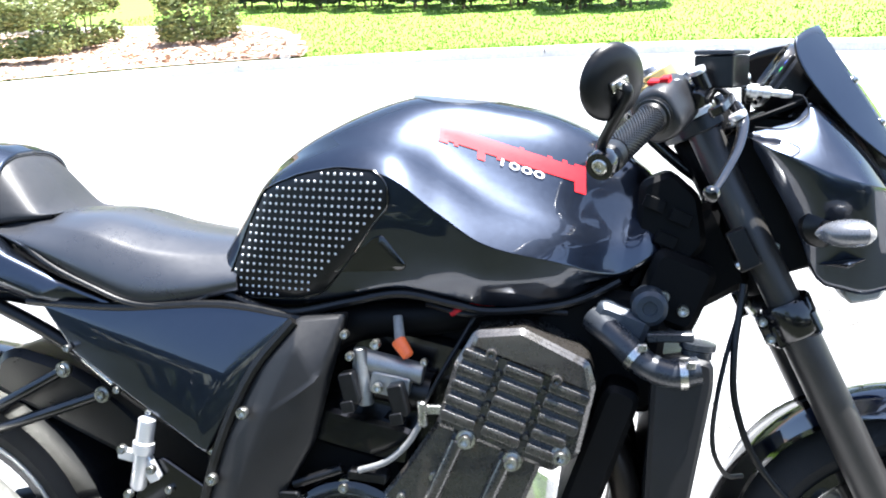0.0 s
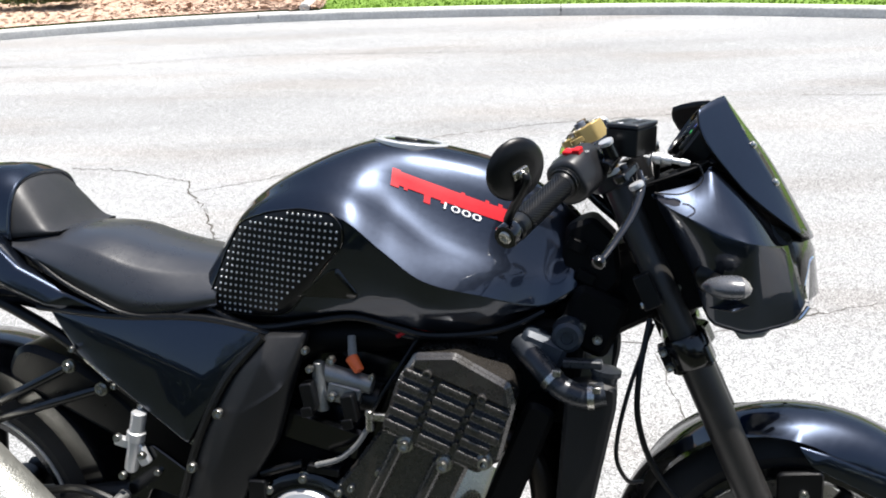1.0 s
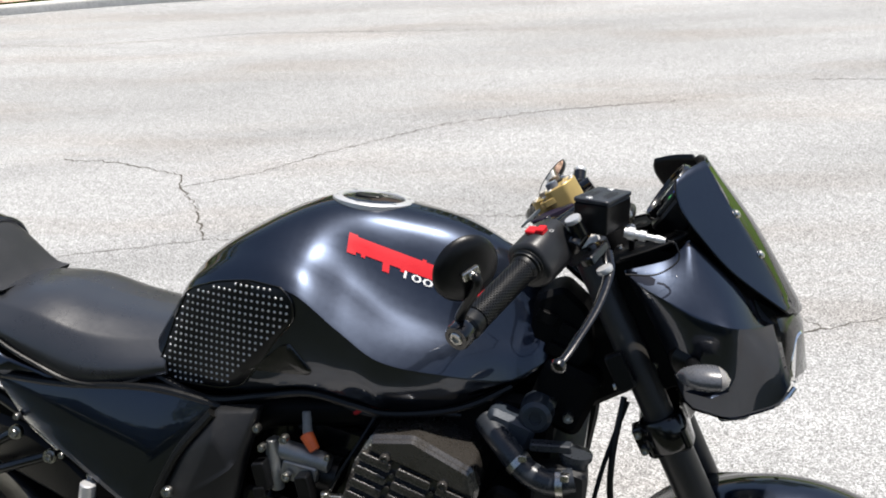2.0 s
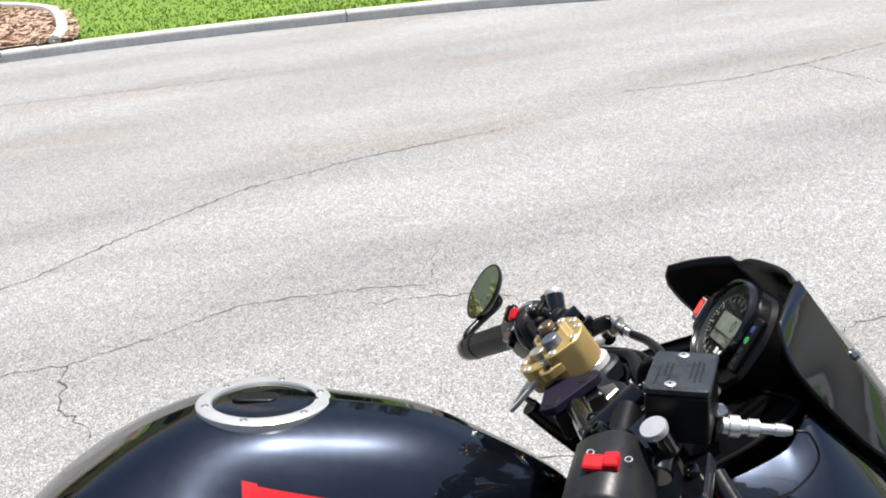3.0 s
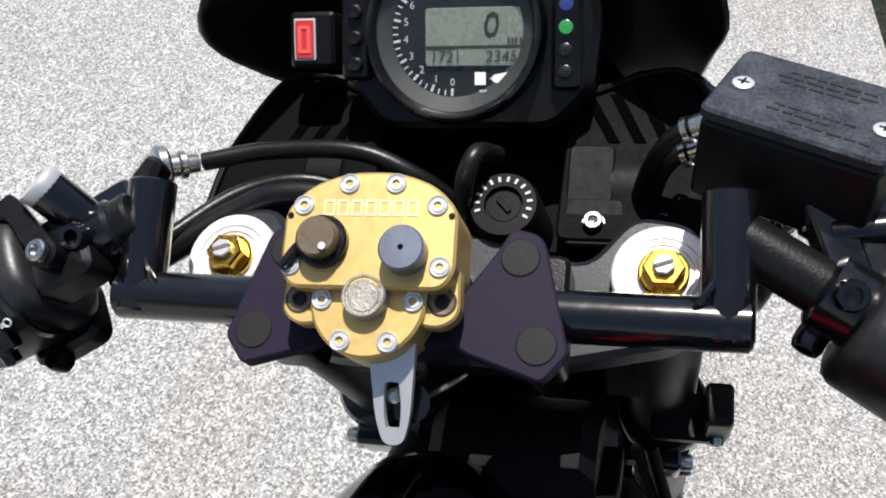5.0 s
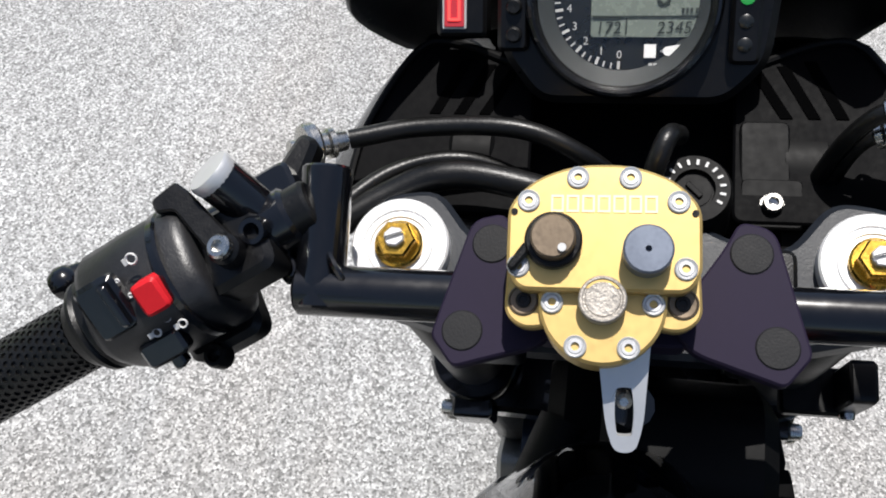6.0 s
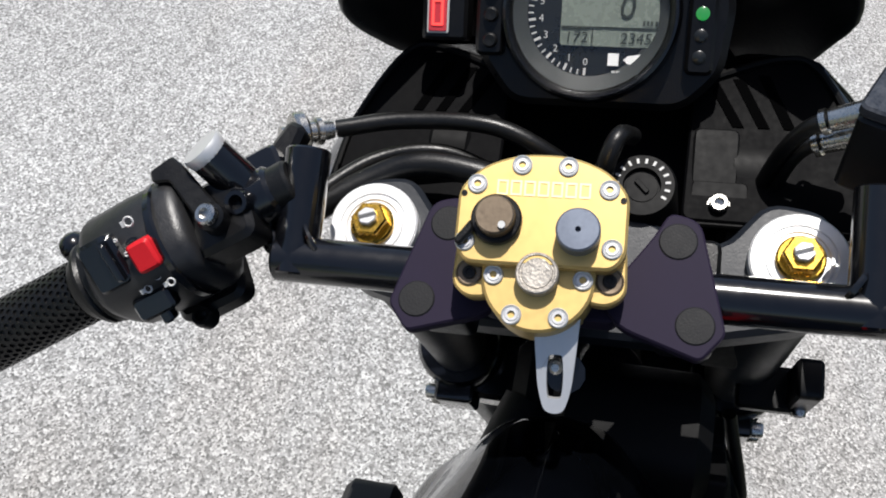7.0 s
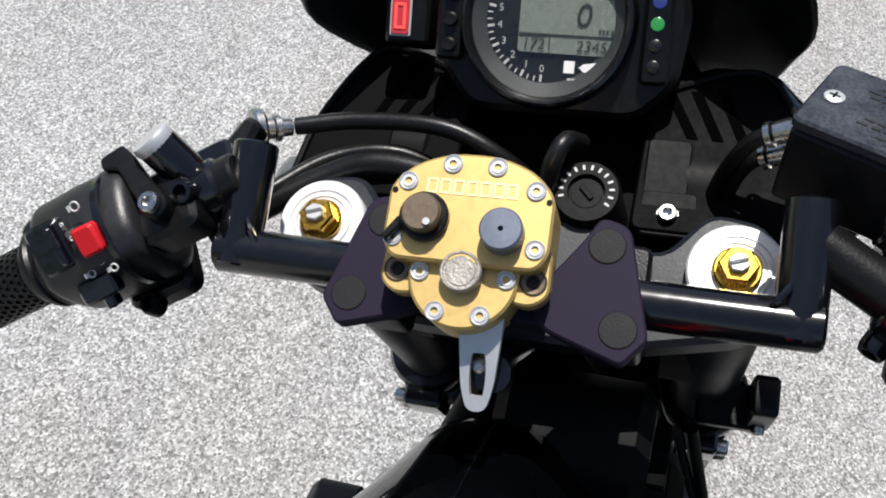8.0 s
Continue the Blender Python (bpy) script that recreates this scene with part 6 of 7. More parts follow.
    if s > 0:
        # clamp half with its bright pinch bolt, and the cable arm that runs to the riser
        bm = B()
        block(bm, (-0.018, 0.165, 0.030), ax, side, (0.034, 0.036, 0.022), 0.007, 0.003)
        rod(bm, (-0.022, 0.164, 0.036), (-0.024, 0.1635, 0.052), 0.0075, 0.0068, 20)
        prism(bm, rounded([(-0.004, 0.160), (0.030, 0.150), (0.046, 0.146), (0.050, 0.156), (0.030, 0.166), (0.002, 0.180)], 0.004), lambda a, b, c: V(a, b, c - 0.012), 0.016, 0.003)
        fpart("clamp_half", bm, SATIN, perch, "black clutch perch clamp with a cable arm")
        bm = B()
        lathe(bm, (-0.024, 0.1635, 0.052), up, [(0, 0.0052), (0.003, 0.0052), (0.004, 0.0044), (0.004, 0.0026), (0.0015, 0.0024), (0.0015, 0)], 20, False)
        fpart("pinch_bolt", bm, STEEL, perch, "bright pinch bolt")
    stub = (V(0.008, 0.173, 0.050), V(-0.006, 0.151, 0.022)) if s > 0 else (V(0.0115, -0.2040, 0.0315), V(0.012, -0.198, 0.008))
    sd = (stub[0] - stub[1]).normalized()
    bm = B()
    rod(bm, stub[1], stub[0], 0.0105 if s > 0 else 0.0100, None, 22)
    if s < 0:
        rod(bm, stub[1] + V(-0.004, 0.03, 0.012), stub[1] + V(0.0, 0.0, 0.012), 0.007, 0.0075, 16)
    fpart("mirror_stub", bm, POWDER, perch, "black mirror stub")
    bm = B()
    lathe(bm, stub[0] - sd * 0.002, sd, [(0, 0.0104), (0.004, 0.0112), (0.006, 0.0104), (0.0066, 0)], 28, False)
    fpart("stub_plug", bm, ALU, perch, "bright round plug")
    if s > 0:
        bm = B()
        cd, cp = V(0.66, 0.75, 0.05), V(0.75, -0.66, 0)
        cl = plane_map((-0.021, 0.167, 0.047), cd, cp)
        prism(bm, rounded([(-0.004, -0.006), (0.026, -0.0045), (0.031, -0.011), (0.037, -0.009), (0.036, 0.004), (0.028, 0.0055), (-0.004, 0.006)], 0.002), cl, 0.005, 0.001)
        fpart("choke_lever", bm, SATIN, perch, "black cranked choke lever")
        lev = [(0.036, 0.168, -0.030), (0.022, 0.205, -0.040), (0.002, 0.245, -0.044), (-0.017, 0.282, -0.034)]
    else:
        lev = [(0.034, -0.205, -0.024), (0.030, -0.242, -0.043), (0.006, -0.292, -0.066), (-0.028, -0.345, -0.084), (-0.046, -0.370, -0.092)]
    bm = B()
    tube(bm, lev, 0.0085 if s > 0 else 0.0080, 12, 6, 0.55, 0.0056)
    lathe(bm, V(*lev[-1]) - V(0, s * 0.003, 0), V(-0.5, s * 0.85, -0.2), [(0, 0.004), (0.003, 0.008), (0.008, 0.0095), (0.013, 0.008), (0.016, 0.003)], 16)
    lever = fpart("brake_lever" if s < 0 else "clutch_lever", bm, POWDER, None, "black brake lever with a ball end" if s < 0 else "black clutch lever with a ball end")
    bm = B()
    if s < 0:
        lathe(bm, V(0.0274, -0.2400, -0.0400), up, [(0, 0.010), (0.004, 0.011), (0.007, 0.010), (0.008, 0.0)], 22, False)
        fpart("span_adjuster", bm, ALU, lever, "bright lever span adjuster")
        bm = B()
        block(bm, (0.020, -0.212, -0.018), ax, side, (0.050, 0.022, 0.012), 0.006, 0.002)
        cap_screw(bm, (0.020, -0.210, -0.010), up, 0.006, 0.005)
        fpart("lever_pivot", bm, POWDER, lever)
    else:
        cap_screw(bm, (0.036, 0.170, -0.024), up, 0.006, 0.005)
        fpart("lever_pivot", bm, POWDER, lever)
    # bar end mirror
    c = V(-0.0682, 0.3969, 0.0378) if s > 0 else V(-0.095, -0.405, 0.057)
    nb = (V(-0.7957, -0.2115, 0.5675) if s > 0 else V(-0.62, 0.74, 0.25)).normalized()
    nf = (FRONT.to_3x3().inverted() @ nb).normalized()
    bm = B()
    lathe(bm, c - nf * 0.004, nf, [(-0.006, 0.0), (-0.006, 0.020), (-0.003, 0.036), (0.002, 0.0405), (0.005, 0.0410), (0.006, 0.0395), (0.0045, 0.0380), (0.0045, 0.0)], 40, False)
    mir = fpart("bar_end_mirror", bm, SATIN, None, "round black bar end mirror")
    bm = B()
    lathe(bm, c - nf * 0.0, nf, [(0.0, 0.0378), (0.0010, 0.0378), (0.0010, 0.0)], 40, False)
    fpart("mirror_glass", bm, MIRROR, mir, "round mirror glass")
    bm = B()
    b0 = E(s, 0.955)
    tube(bm, [b0, b0 + up * 0.018 + side * 0.006, c - nf * 0.016 - up * 0.012, c - nf * 0.010], 0.0062, 10, 6, 1, 0.0055)
    fpart("mirror_stem", bm, SATIN, mir, "black mirror stem")
    bm = B()
    block(bm, c - nf * 0.0125, nf.cross(up), nf.cross(nf.cross(up)), (0.022, 0.012, 0.005), 0.003, 0.001)
    cap_screw(bm, c - nf * 0.016, -nf, 0.005, 0.004)
    fpart("mirror_pivot", bm, STEEL, mir, "bare metal mirror pivot")

# front brake reservoir and master cylinder
rx, ry = V(0.90, -0.40, -0.14).normalized(), V(-0.395, -0.905, 0.05)
FI = FRONT.inverted()
bx = lambda p: FI @ Vector(p)
fd = lambda p: FI.to_3x3() @ Vector(p)
rl, rw = fd((-0.39, -0.92, -0.05)).normalized(), fd((0.94, -0.34, -0.05))
rz = rl.cross(rw).normalized() * -1
rw = rl.cross(rz).normalized() * -1
rc = bx((1.132, -0.159, 1.056))
if (fd((0, 0, 1))).dot(rz) < 0:
    rz = -rz
bm = B()
prism(bm, rounded(rect(0.073, 0.049), 0.004), lambda a, b, c: rc + rl * a + rw * b + rz * (c - 0.046), 0.040, 0.002)
res = fpart("brake_reservoir", bm, SATIN, None, "black square brake fluid reservoir with a screwed lid")
bm = B()
prism(bm, rounded(rect(0.0745, 0.0505), 0.005), lambda a, b, c: rc + rl * a + rw * b + rz * (c - 0.0055), 0.0060, 0.0012)
lid = fpart("reservoir_lid", bm, WORNLID, res, "scuffed blue-black reservoir lid with two screws")
for a, b in ((-0.028, 0.002), (0.030, 0.005)):
    bm = B()
    q = rc + rl * a + rw * b + rz * 0.0004
    lathe(bm, q, rz, [(0, 0.0046), (0.0010, 0.0046), (0.0016, 0.0038), (0.0016, 0)], 18, False)
    fpart("lid_screw", bm, ALU, res, "bright cross-head screw")
    bm = B()
    for d1, d2 in ((rl, rw), (rw, rl)):
        block(bm, q + rz * 0.0016, d1, d2, (0.0050, 0.0011, 0.0005), 0.0002, 0.0001)
    fpart("screw_cross", bm, SATIN, res)
for b, a0, a1 in ((-0.016, -0.014, 0.018), (-0.012, -0.018, 0.022), (-0.008, -0.016, 0.014), (0.008, -0.012, 0.018), (0.012, -0.014, 0.010), (0.017, -0.004, 0.024)):
    x = a0
    random.seed(int(b * 10000))
    while x < a1:
        w = random.uniform(0.003, 0.007)
        bm = B()
        block(bm, rc + rl * (x + w / 2) + rw * b + rz * 0.0007, rl, rw, (w, 0.0013, 0.0004), 0.0003, 0.0001)
        fpart("plain_mark", bm, MATTE, res)
        x += w + 0.0014
bm = B()
rod(bm, E(-1, 0.12, 0, -0.004, 0.035), E(-1, 0.30, 0, -0.012, 0.035), 0.0125, 0.0115, 20)
block(bm, E(-1, 0.16, 0, 0.0, 0.016), axis_of(-1), (0.9, 0.3, 0.1), (0.024, 0.040, 0.022), 0.005, 0.002)
fpart("front_master_cylinder", bm, POWDER, None, "black front brake master cylinder")
bm = B()
f0, f1 = V(0.062, -0.160, -0.016), V(0.108, -0.170, -0.046)
dd = (f1 - f0).normalized()
lathe(bm, f0, dd, [(0, 0.0068), (0.004, 0.0068), (0.005, 0.0088), (0.013, 0.0088), (0.014, 0.0058), (0.019, 0.0058), (0.020, 0.0072), (0.028, 0.0072), (0.029, 0.0042), (0.040, 0.0042), (0.041, 0.0052), (0.048, 0.0050), (0.054, 0.0032)], 18)
fpart("brake_switch_fitting", bm, ALU, None, "bright stacked brake line fitting")

bm = B()
tube(bm, [(0.109, -0.170, -0.0465), (0.117, -0.172, -0.054), (0.112, -0.178, -0.074), (0.080, -0.190, -0.078), (0.045, -0.205, -0.060)], 0.0012, 8, 8)
fpart("brake_light_wire", bm, RUBBER, None, "thin black brake light wire")

# instruments
GT = radians(30)
gm = plane_map((0.1312, 0.000, -0.0170), (0, -1, 0), (math.cos(GT), 0, math.sin(GT)))
GN = V(-math.sin(GT), 0, math.cos(GT))
bm = B()
prism(bm, rounded([(-0.048, -0.050), (0.046, -0.050), (0.066, -0.030), (0.070, 0.010), (0.060, 0.034), (0.046, 0.047), (-0.052, 0.047), (-0.066, 0.030), (-0.068, -0.024)], 0.010, 4), lambda a, b, c: gm(a, b, c - 0.042), 0.040, 0.004)
cluster = fpart("instrument_panel", bm, SATIN, None, "black instrument panel with a round tachometer and display")
DC = -0.0065
bm = B()
lathe(bm, gm(DC, 0.001, -0.004), GN, [(0.0, 0.0490), (0.008, 0.0484), (0.013, 0.0465), (0.0136, 0.0450), (0.012, 0.0436), (0.007, 0.0420), (0.002, 0.0415)], 64, False)
fpart("bezel", bm, POWDER, cluster, "glossy black bezel ring")
bm = B()
lathe(bm, gm(DC, 0.001, -0.002), GN, [(0, 0.0420), (0.0015, 0.0420), (0.0015, 0)], 56, False)
fpart("dial", bm, DIAL, cluster, "dark tachometer dial")
bm = B()
seg = [radians(285 - 360 * i / 60) for i in range(61)]
loft(bm, [[gm(DC + r * math.cos(t), 0.001 + r * math.sin(t), h) for r, h in ((0.0340, 0.0002), (0.0418, 0.0032))] for t in seg], False)
fpart("dial_band", bm, BAND, cluster, "grey outer band of the dial")
for i in range(12):
    t = radians(268 - 218 * i / 11)
    bm = lettering(str(i), 0.0056, lambda a, b, c: gm(DC + 0.0265 * math.cos(t) + a, 0.001 + 0.0265 * math.sin(t) + b, c), 0.0006)
    fpart("numeral", bm, MARK, cluster)
bm = B()
for i in range(34):
    t = radians(268 - 218 * i / 33)
    e = V(math.cos(t), math.sin(t), 0)
    r0, w = (0.0296, 0.0014) if i % 3 == 0 else (0.0306, 0.0008)
    q = [gm(DC + e.x * r - e.y * k, 0.001 + e.y * r + e.x * k, 0.0006) for r, k in ((r0, -w / 2), (0.0335, -w / 2), (0.0335, w / 2), (r0, w / 2))]
    bm.faces.new([bm.verts.new(p) for p in q])
fpart("dial_ticks", bm, MARK, cluster, "pale tick marks")
bm = B()
prism(bm, rounded(rect(0.0570, 0.0300, 0.0065, -0.0020), 0.002), gm, 0.0012, 0.0003)
fpart("display", bm, LCD, cluster, "grey-green liquid crystal display")
bm = B()
prism(bm, rect(0.0560, 0.0007, 0.0065, -0.0068), gm, 0.0018)
prism(bm, rect(0.0150, 0.0006, -0.0135, -0.0075), gm, 0.0018)
prism(bm, rect(0.0006, 0.0080, -0.0045, -0.0115), gm, 0.0018)
fpart("display_rule", bm, INK, cluster)


def digits(text, size, a0, b0):
    bm = lettering(text, size, lambda a, b, c: gm(a0 + a + b * 0.12, b0 + b, c), 0.0018)
    fpart("digits", bm, INK, cluster)


digits("0", 0.0185, 0.0135, 0.0035)
digits("172", 0.0085, -0.0130, -0.0125)
digits("23454", 0.0085, 0.0210, -0.0125)
bm = B()
for a in (0.0225, 0.0245, 0.0265, 0.0290, 0.0310):
    prism(bm, rect(0.0012, 0.0024, a, -0.0040), gm, 0.0018)
fpart("plain_mark", bm, INK, cluster)
bm = B()
prism(bm, rect(0.0058, 0.0066, 0.0075, -0.0235), gm, 0.0008)
prism(bm, [(0.0125, -0.0240), (0.0150, -0.0215), (0.0225, -0.0202), (0.0200, -0.0235), (0.0225, -0.0268), (0.0150, -0.0255), (0.0125, -0.0230)], gm, 0.0008)
fpart("plain_mark", bm, DECAL_WHITE, cluster, "plain white maker's shapes")
bm = B()
for i in range(7):
    prism(bm, rect(0.0018, 0.0012, 0.0080 + i * 0.0023, -0.0300), gm, 0.0008)
fpart("plain_mark", bm, MARK, cluster)
bm = B()
lathe(bm, gm(DC, 0.001, 0.0034), GN, [(0, 0.0418), (0.0012, 0.0418), (0.0012, 0)], 48, False)
glass = fpart("cover_glass", bm, LENS, cluster, "clear dial glass")
glass.visible_shadow = False
bm = B()
block(bm, gm(-0.0605, -0.001, -0.002), (0, -1, 0), gm(0, 1) - gm(0, 0), (0.016, 0.046, 0.012), 0.004, 0.002)
fpart("button_panel", bm, SATIN, cluster)
for b in (-0.0158, -0.002, 0.0118):
    bm = B()
    lathe(bm, gm(-0.0600, b, 0.003), GN, [(0, 0.0042), (0.003, 0.0040), (0.004, 0.0030), (0.0036, 0)], 18, False)
    fpart("mode_button", bm, RUBBER, cluster)
bm = B()
block(bm, gm(0.0525, -0.002, -0.002), (0, -1, 0), gm(0, 1) - gm(0, 0), (0.015, 0.056, 0.012), 0.004, 0.002)
fpart("lamp_panel", bm, SATIN, cluster)
for b, mt in ((0.0135, BLUE_LED), (0.002, GREEN_LED), (-0.0095, DIAL), (-0.0205, DIAL)):
    bm = B()
    lathe(bm, gm(0.0522, b, 0.0035), GN, [(0, 0.0036), (0.0008, 0.0036), (0.0014, 0.0026), (0.0016, 0)], 18, False)
    fpart("tell_tale", bm, mt, cluster, "round warning lamp")
gearm = lambda a, b, c: gm(a, b, c) + V(0.0028, -0.001, -0.012)
bm = B()
block(bm, gearm(-0.0890, 0.002, 0.000), (0, -1, 0), gm(0, 1) - gm(0, 0), (0.026, 0.030, 0.018), 0.003, 0.002)
gear = fpart("gear_indicator", bm, SATIN, None, "small black gear indicator with a red lit window")
bm = B()
block(bm, gearm(-0.0925, 0.002, 0.0095), (0, -1, 0), gm(0, 1) - gm(0, 0), (0.0125, 0.0225, 0.0012), 0.001, 0.0003)
fpart("window_border", bm, MARK, gear, "pale window border")
bm = B()
block(bm, gearm(-0.0925, 0.002, 0.0104), (0, -1, 0), gm(0, 1) - gm(0, 0), (0.0105, 0.0205, 0.0010), 0.001, 0.0003)
fpart("red_window", bm, RED_DIM, gear)
bm = B()
zx, zy = gm(1, 0) - gm(0, 0), gm(0, 1) - gm(0, 0)
for a, b, w, h in ((0, 0.0065, 0.0050, 0.0014), (0, -0.0065, 0.0050, 0.0014), (0.0026, 0.0, 0.0014, 0.0140), (-0.0026, 0.0, 0.0014, 0.0140)):
    block(bm, gearm(-0.0925 + a, 0.002 + b, 0.0112), zx, zy, (w, h, 0.0006), 0.0003, 0.0001)
fpart("red_segments", bm, RED_LED, gear, "lit red zero")

# inner panels with three slots each, beside and below the instruments
for s in (1, -1):
    im = lambda a, b, c: V(a + 0.010, s * b, -0.062 + c - (a - 0.09) * 0.10)
    bm = B()
    prism(bm, rounded([(0.020, 0.050), (0.112, 0.052), (0.126, 0.096), (0.121, 0.118), (0.068, 0.142), (0.020, 0.150)], [0.006, 0.006, 0.010, 0.012, 0.010, 0.006], 4), im, 0.004, 0.0012)
    pan = fpart("inner_panel", bm, PANEL, None, "black inner fairing panel with three slots")
    bm = B()
    tube(bm, [im(0.108, 0.060, 0.005), im(0.123, 0.098, 0.005), im(0.116, 0.119, 0.005), im(0.070, 0.140, 0.005), im(0.030, 0.146, 0.005)], 0.0022, 8, 6)
    fpart("panel_lip", bm, FRAME, pan)
    # slots are thin plates on the panel; their inner darkness is painted on
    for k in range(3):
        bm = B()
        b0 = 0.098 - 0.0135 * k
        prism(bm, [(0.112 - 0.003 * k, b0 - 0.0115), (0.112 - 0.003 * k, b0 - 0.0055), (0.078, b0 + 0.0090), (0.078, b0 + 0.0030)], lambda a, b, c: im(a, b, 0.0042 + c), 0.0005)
        fpart("slot", bm, SLOT_SHADE, pan, "slot plate coloured near-black for the shade inside it")
bm = B()
prism(bm, rounded([(0.03, -0.075), (0.03, 0.075), (0.13, 0.09), (0.19, 0.05), (0.19, -0.05), (0.13, -0.09)], 0.015), lambda a, b, c: (a, b, -0.125 + c), 0.040, 0.006)
fpart("lamp_bracket", bm, PANEL, None, "black bracket under the instruments")
bm = B()
block(bm, (0.041, -0.069, -0.0545), (1, 0, 0), (0, 1, 0), (0.026, 0.030, 0.004), 0.004, 0.001)
block(bm, (0.068, -0.066, -0.0550), (1, 0, 0), (0, 1, 0), (0.034, 0.024, 0.004), 0.004, 0.001)
br = fpart("cluster_bracket", bm, FRAME, None, "black bracket with a bright bolt")
bm = B()
cap_screw(bm, (0.040, -0.0690, -0.0520), (0, 0, 1), 0.0050, 0.005)
lathe(bm, (0.040, -0.0690, -0.0535), (0, 0, 1), [(0, 0.0058), (0.0015, 0.0058), (0.0015, 0)], 24, False)
fpart("bracket_bolt", bm, STEEL, br, "bright bracket bolt")

# ignition lock with its collar and loop of cable
bm = B()
lathe(bm, (0.033, -0.029, -0.055), (0, 0, 1), [(0, 0.020), (0.038, 0.0175), (0.041, 0.0160), (0.041, 0.0095), (0.038, 0.009), (0.038, 0)], 36, False)
lock = fpart("ignition_lock", bm, FRAME, None, "black ignition lock with pale markings round it")
bm = B()
lathe(bm, (0.033, -0.029, -0.018), (0, 0, 1), [(0, 0.0085), (0.0015, 0.0080), (0.0015, 0)], 24, False)
block(bm, (0.033, -0.029, -0.0160), (0.7, 0.7, 0), (-0.7, 0.7, 0), (0.009, 0.0025, 0.002), 0.0005, 0.0003)
fpart("key_slot", bm, FRAME, lock)
for i in range(13):
    t = radians(-120 + 19 * i)
    bm = B()
    block(bm, (0.033 + 0.0128 * math.cos(t), -0.029 + 0.0128 * math.sin(t), -0.0137), (-math.sin(t), math.cos(t), 0), (math.cos(t), math.sin(t), 0), (0.0013, 0.0028, 0.0006), 0.0003, 0.0001)
    fpart("plain_mark", bm, MARK, lock)
bm = B()
tube(bm, [(0.022, -0.008, -0.040), (0.036, -0.010, -0.008), (0.052, -0.016, 0.000), (0.062, -0.022, -0.020)], 0.0048, 12, 8)
fpart("lock_cable", bm, RUBBER, None, "black cable loop")

# clutch cable and hoses across the yoke
bm = B()
a0, a1 = V(0.048, 0.158, -0.013), V(0.062, 0.134, -0.030)
dd = (a1 - a0).normalized()
lathe(bm, a0, dd, [(-0.008, 0.005), (-0.002, 0.005), (-0.001, 0.0110), (0.0005, 0.0122), (0.0045, 0.0122), (0.006, 0.0110), (0.007, 0.0062), (0.011, 0.0062), (0.012, 0.0078), (0.015, 0.0078), (0.016, 0.0055), (0.022, 0.0050)], 22)
fpart("cable_adjuster", bm, STEEL, None, "bright clutch cable adjuster")
bm = B()
tube(bm, [(0.059, 0.140, -0.0265), (0.068, 0.104, -0.030), (0.068, 0.055, -0.030), (0.058, 0.022, -0.040), (0.050, 0.000, -0.065)], 0.0050, 12, 8)
fpart("clutch_cable", bm, RUBBER, None, "black clutch cable with a soft sheen")
bm = B()
tube(bm, [(0.000, 0.160, -0.028), (0.030, 0.118, -0.030), (0.042, 0.085, -0.028), (0.036, 0.040, -0.032), (0.030, 0.01, -0.05)], 0.0075, 12, 8)
fpart("wiring_sleeve", bm, RUBBER, None, "black wiring sleeve")
bm = B()
tube(bm, [(0.010, 0.150, -0.02), (0.045, 0.118, -0.034), (0.055, 0.080, -0.040), (0.045, 0.04, -0.055)], 0.0042, 10, 8)
fpart("switch_wire", bm, RUBBER, None, "thin black switch wire")
bm = B()
tube(bm, [(0.02, 0.145, -0.03), (0.03, 0.112, -0.046), (0.022, 0.085, -0.050), (0.02, 0.05, -0.06)], 0.0050, 10, 8)
fpart("switch_wire", bm, RUBBER, None, "black switch wire")
for p, q in (((0.072, -0.121, -0.006), (0.048, -0.086, -0.082)), ((0.069, -0.121, -0.025), (0.044, -0.094, -0.088))):
    bm = B()
    P, Q = V(*p), V(*q)
    tube(bm, [P, P + V(-0.003, 0.014, -0.007), P.lerp(Q, 0.45) + V(0, 0.010, 0.004), Q], 0.0042, 12, 8)
    hz = fpart("brake_hose", bm, RUBBER, None, "black brake hose with a bright ferrule")
    bm = B()
    rod(bm, P + V(0.001, -0.012, 0.007), P + V(-0.001, 0.006, -0.003), 0.0062, 0.0058, 16)
    lathe(bm, P + V(-0.001, 0.006, -0.003), V(-0.1, 0.85, -0.5), [(0, 0.0066), (0.003, 0.0066), (0.004, 0.0048)], 16, False)
    fpart("ferrule", bm, STEEL, hz, "bright hose ferrule")

# flyscreen: a domed middle with two folded-back wings
OUT = {1: [(0.0, 1.198, 0.134, 1.066), (0.08, 1.197, 0.142, 1.050), (0.18, 1.208, 0.147, 1.030), (0.30, 1.230, 0.146, 1.004), (0.5, 1.278, 0.135, 0.955), (1.0, 1.385, 0.086, 0.880)],
       -1: [(0.0, 1.226, -0.116, 1.070), (0.10, 1.226, -0.124, 1.050), (0.22, 1.238, -0.128, 1.022), (0.36, 1.262, -0.122, 0.990), (0.55, 1.302, -0.114, 0.945), (1.0, 1.385, -0.086, 0.880)]}
INNER = {1: [(0.0, 1.255, 0.097, 1.078), (0.5, 1.325, 0.080, 0.985), (1.0, 1.398, 0.066, 0.876)], -1: [(0.0, 1.264, -0.063, 1.089), (0.5, 1.325, -0.074, 0.985), (1.0, 1.398, -0.060, 0.872)]}
MID = [(0.0, 1.268, 0.015, 1.086), (0.5, 1.342, 0.002, 0.990), (1.0, 1.412, 0.0, 0.872)]
bm = B()
rows = []
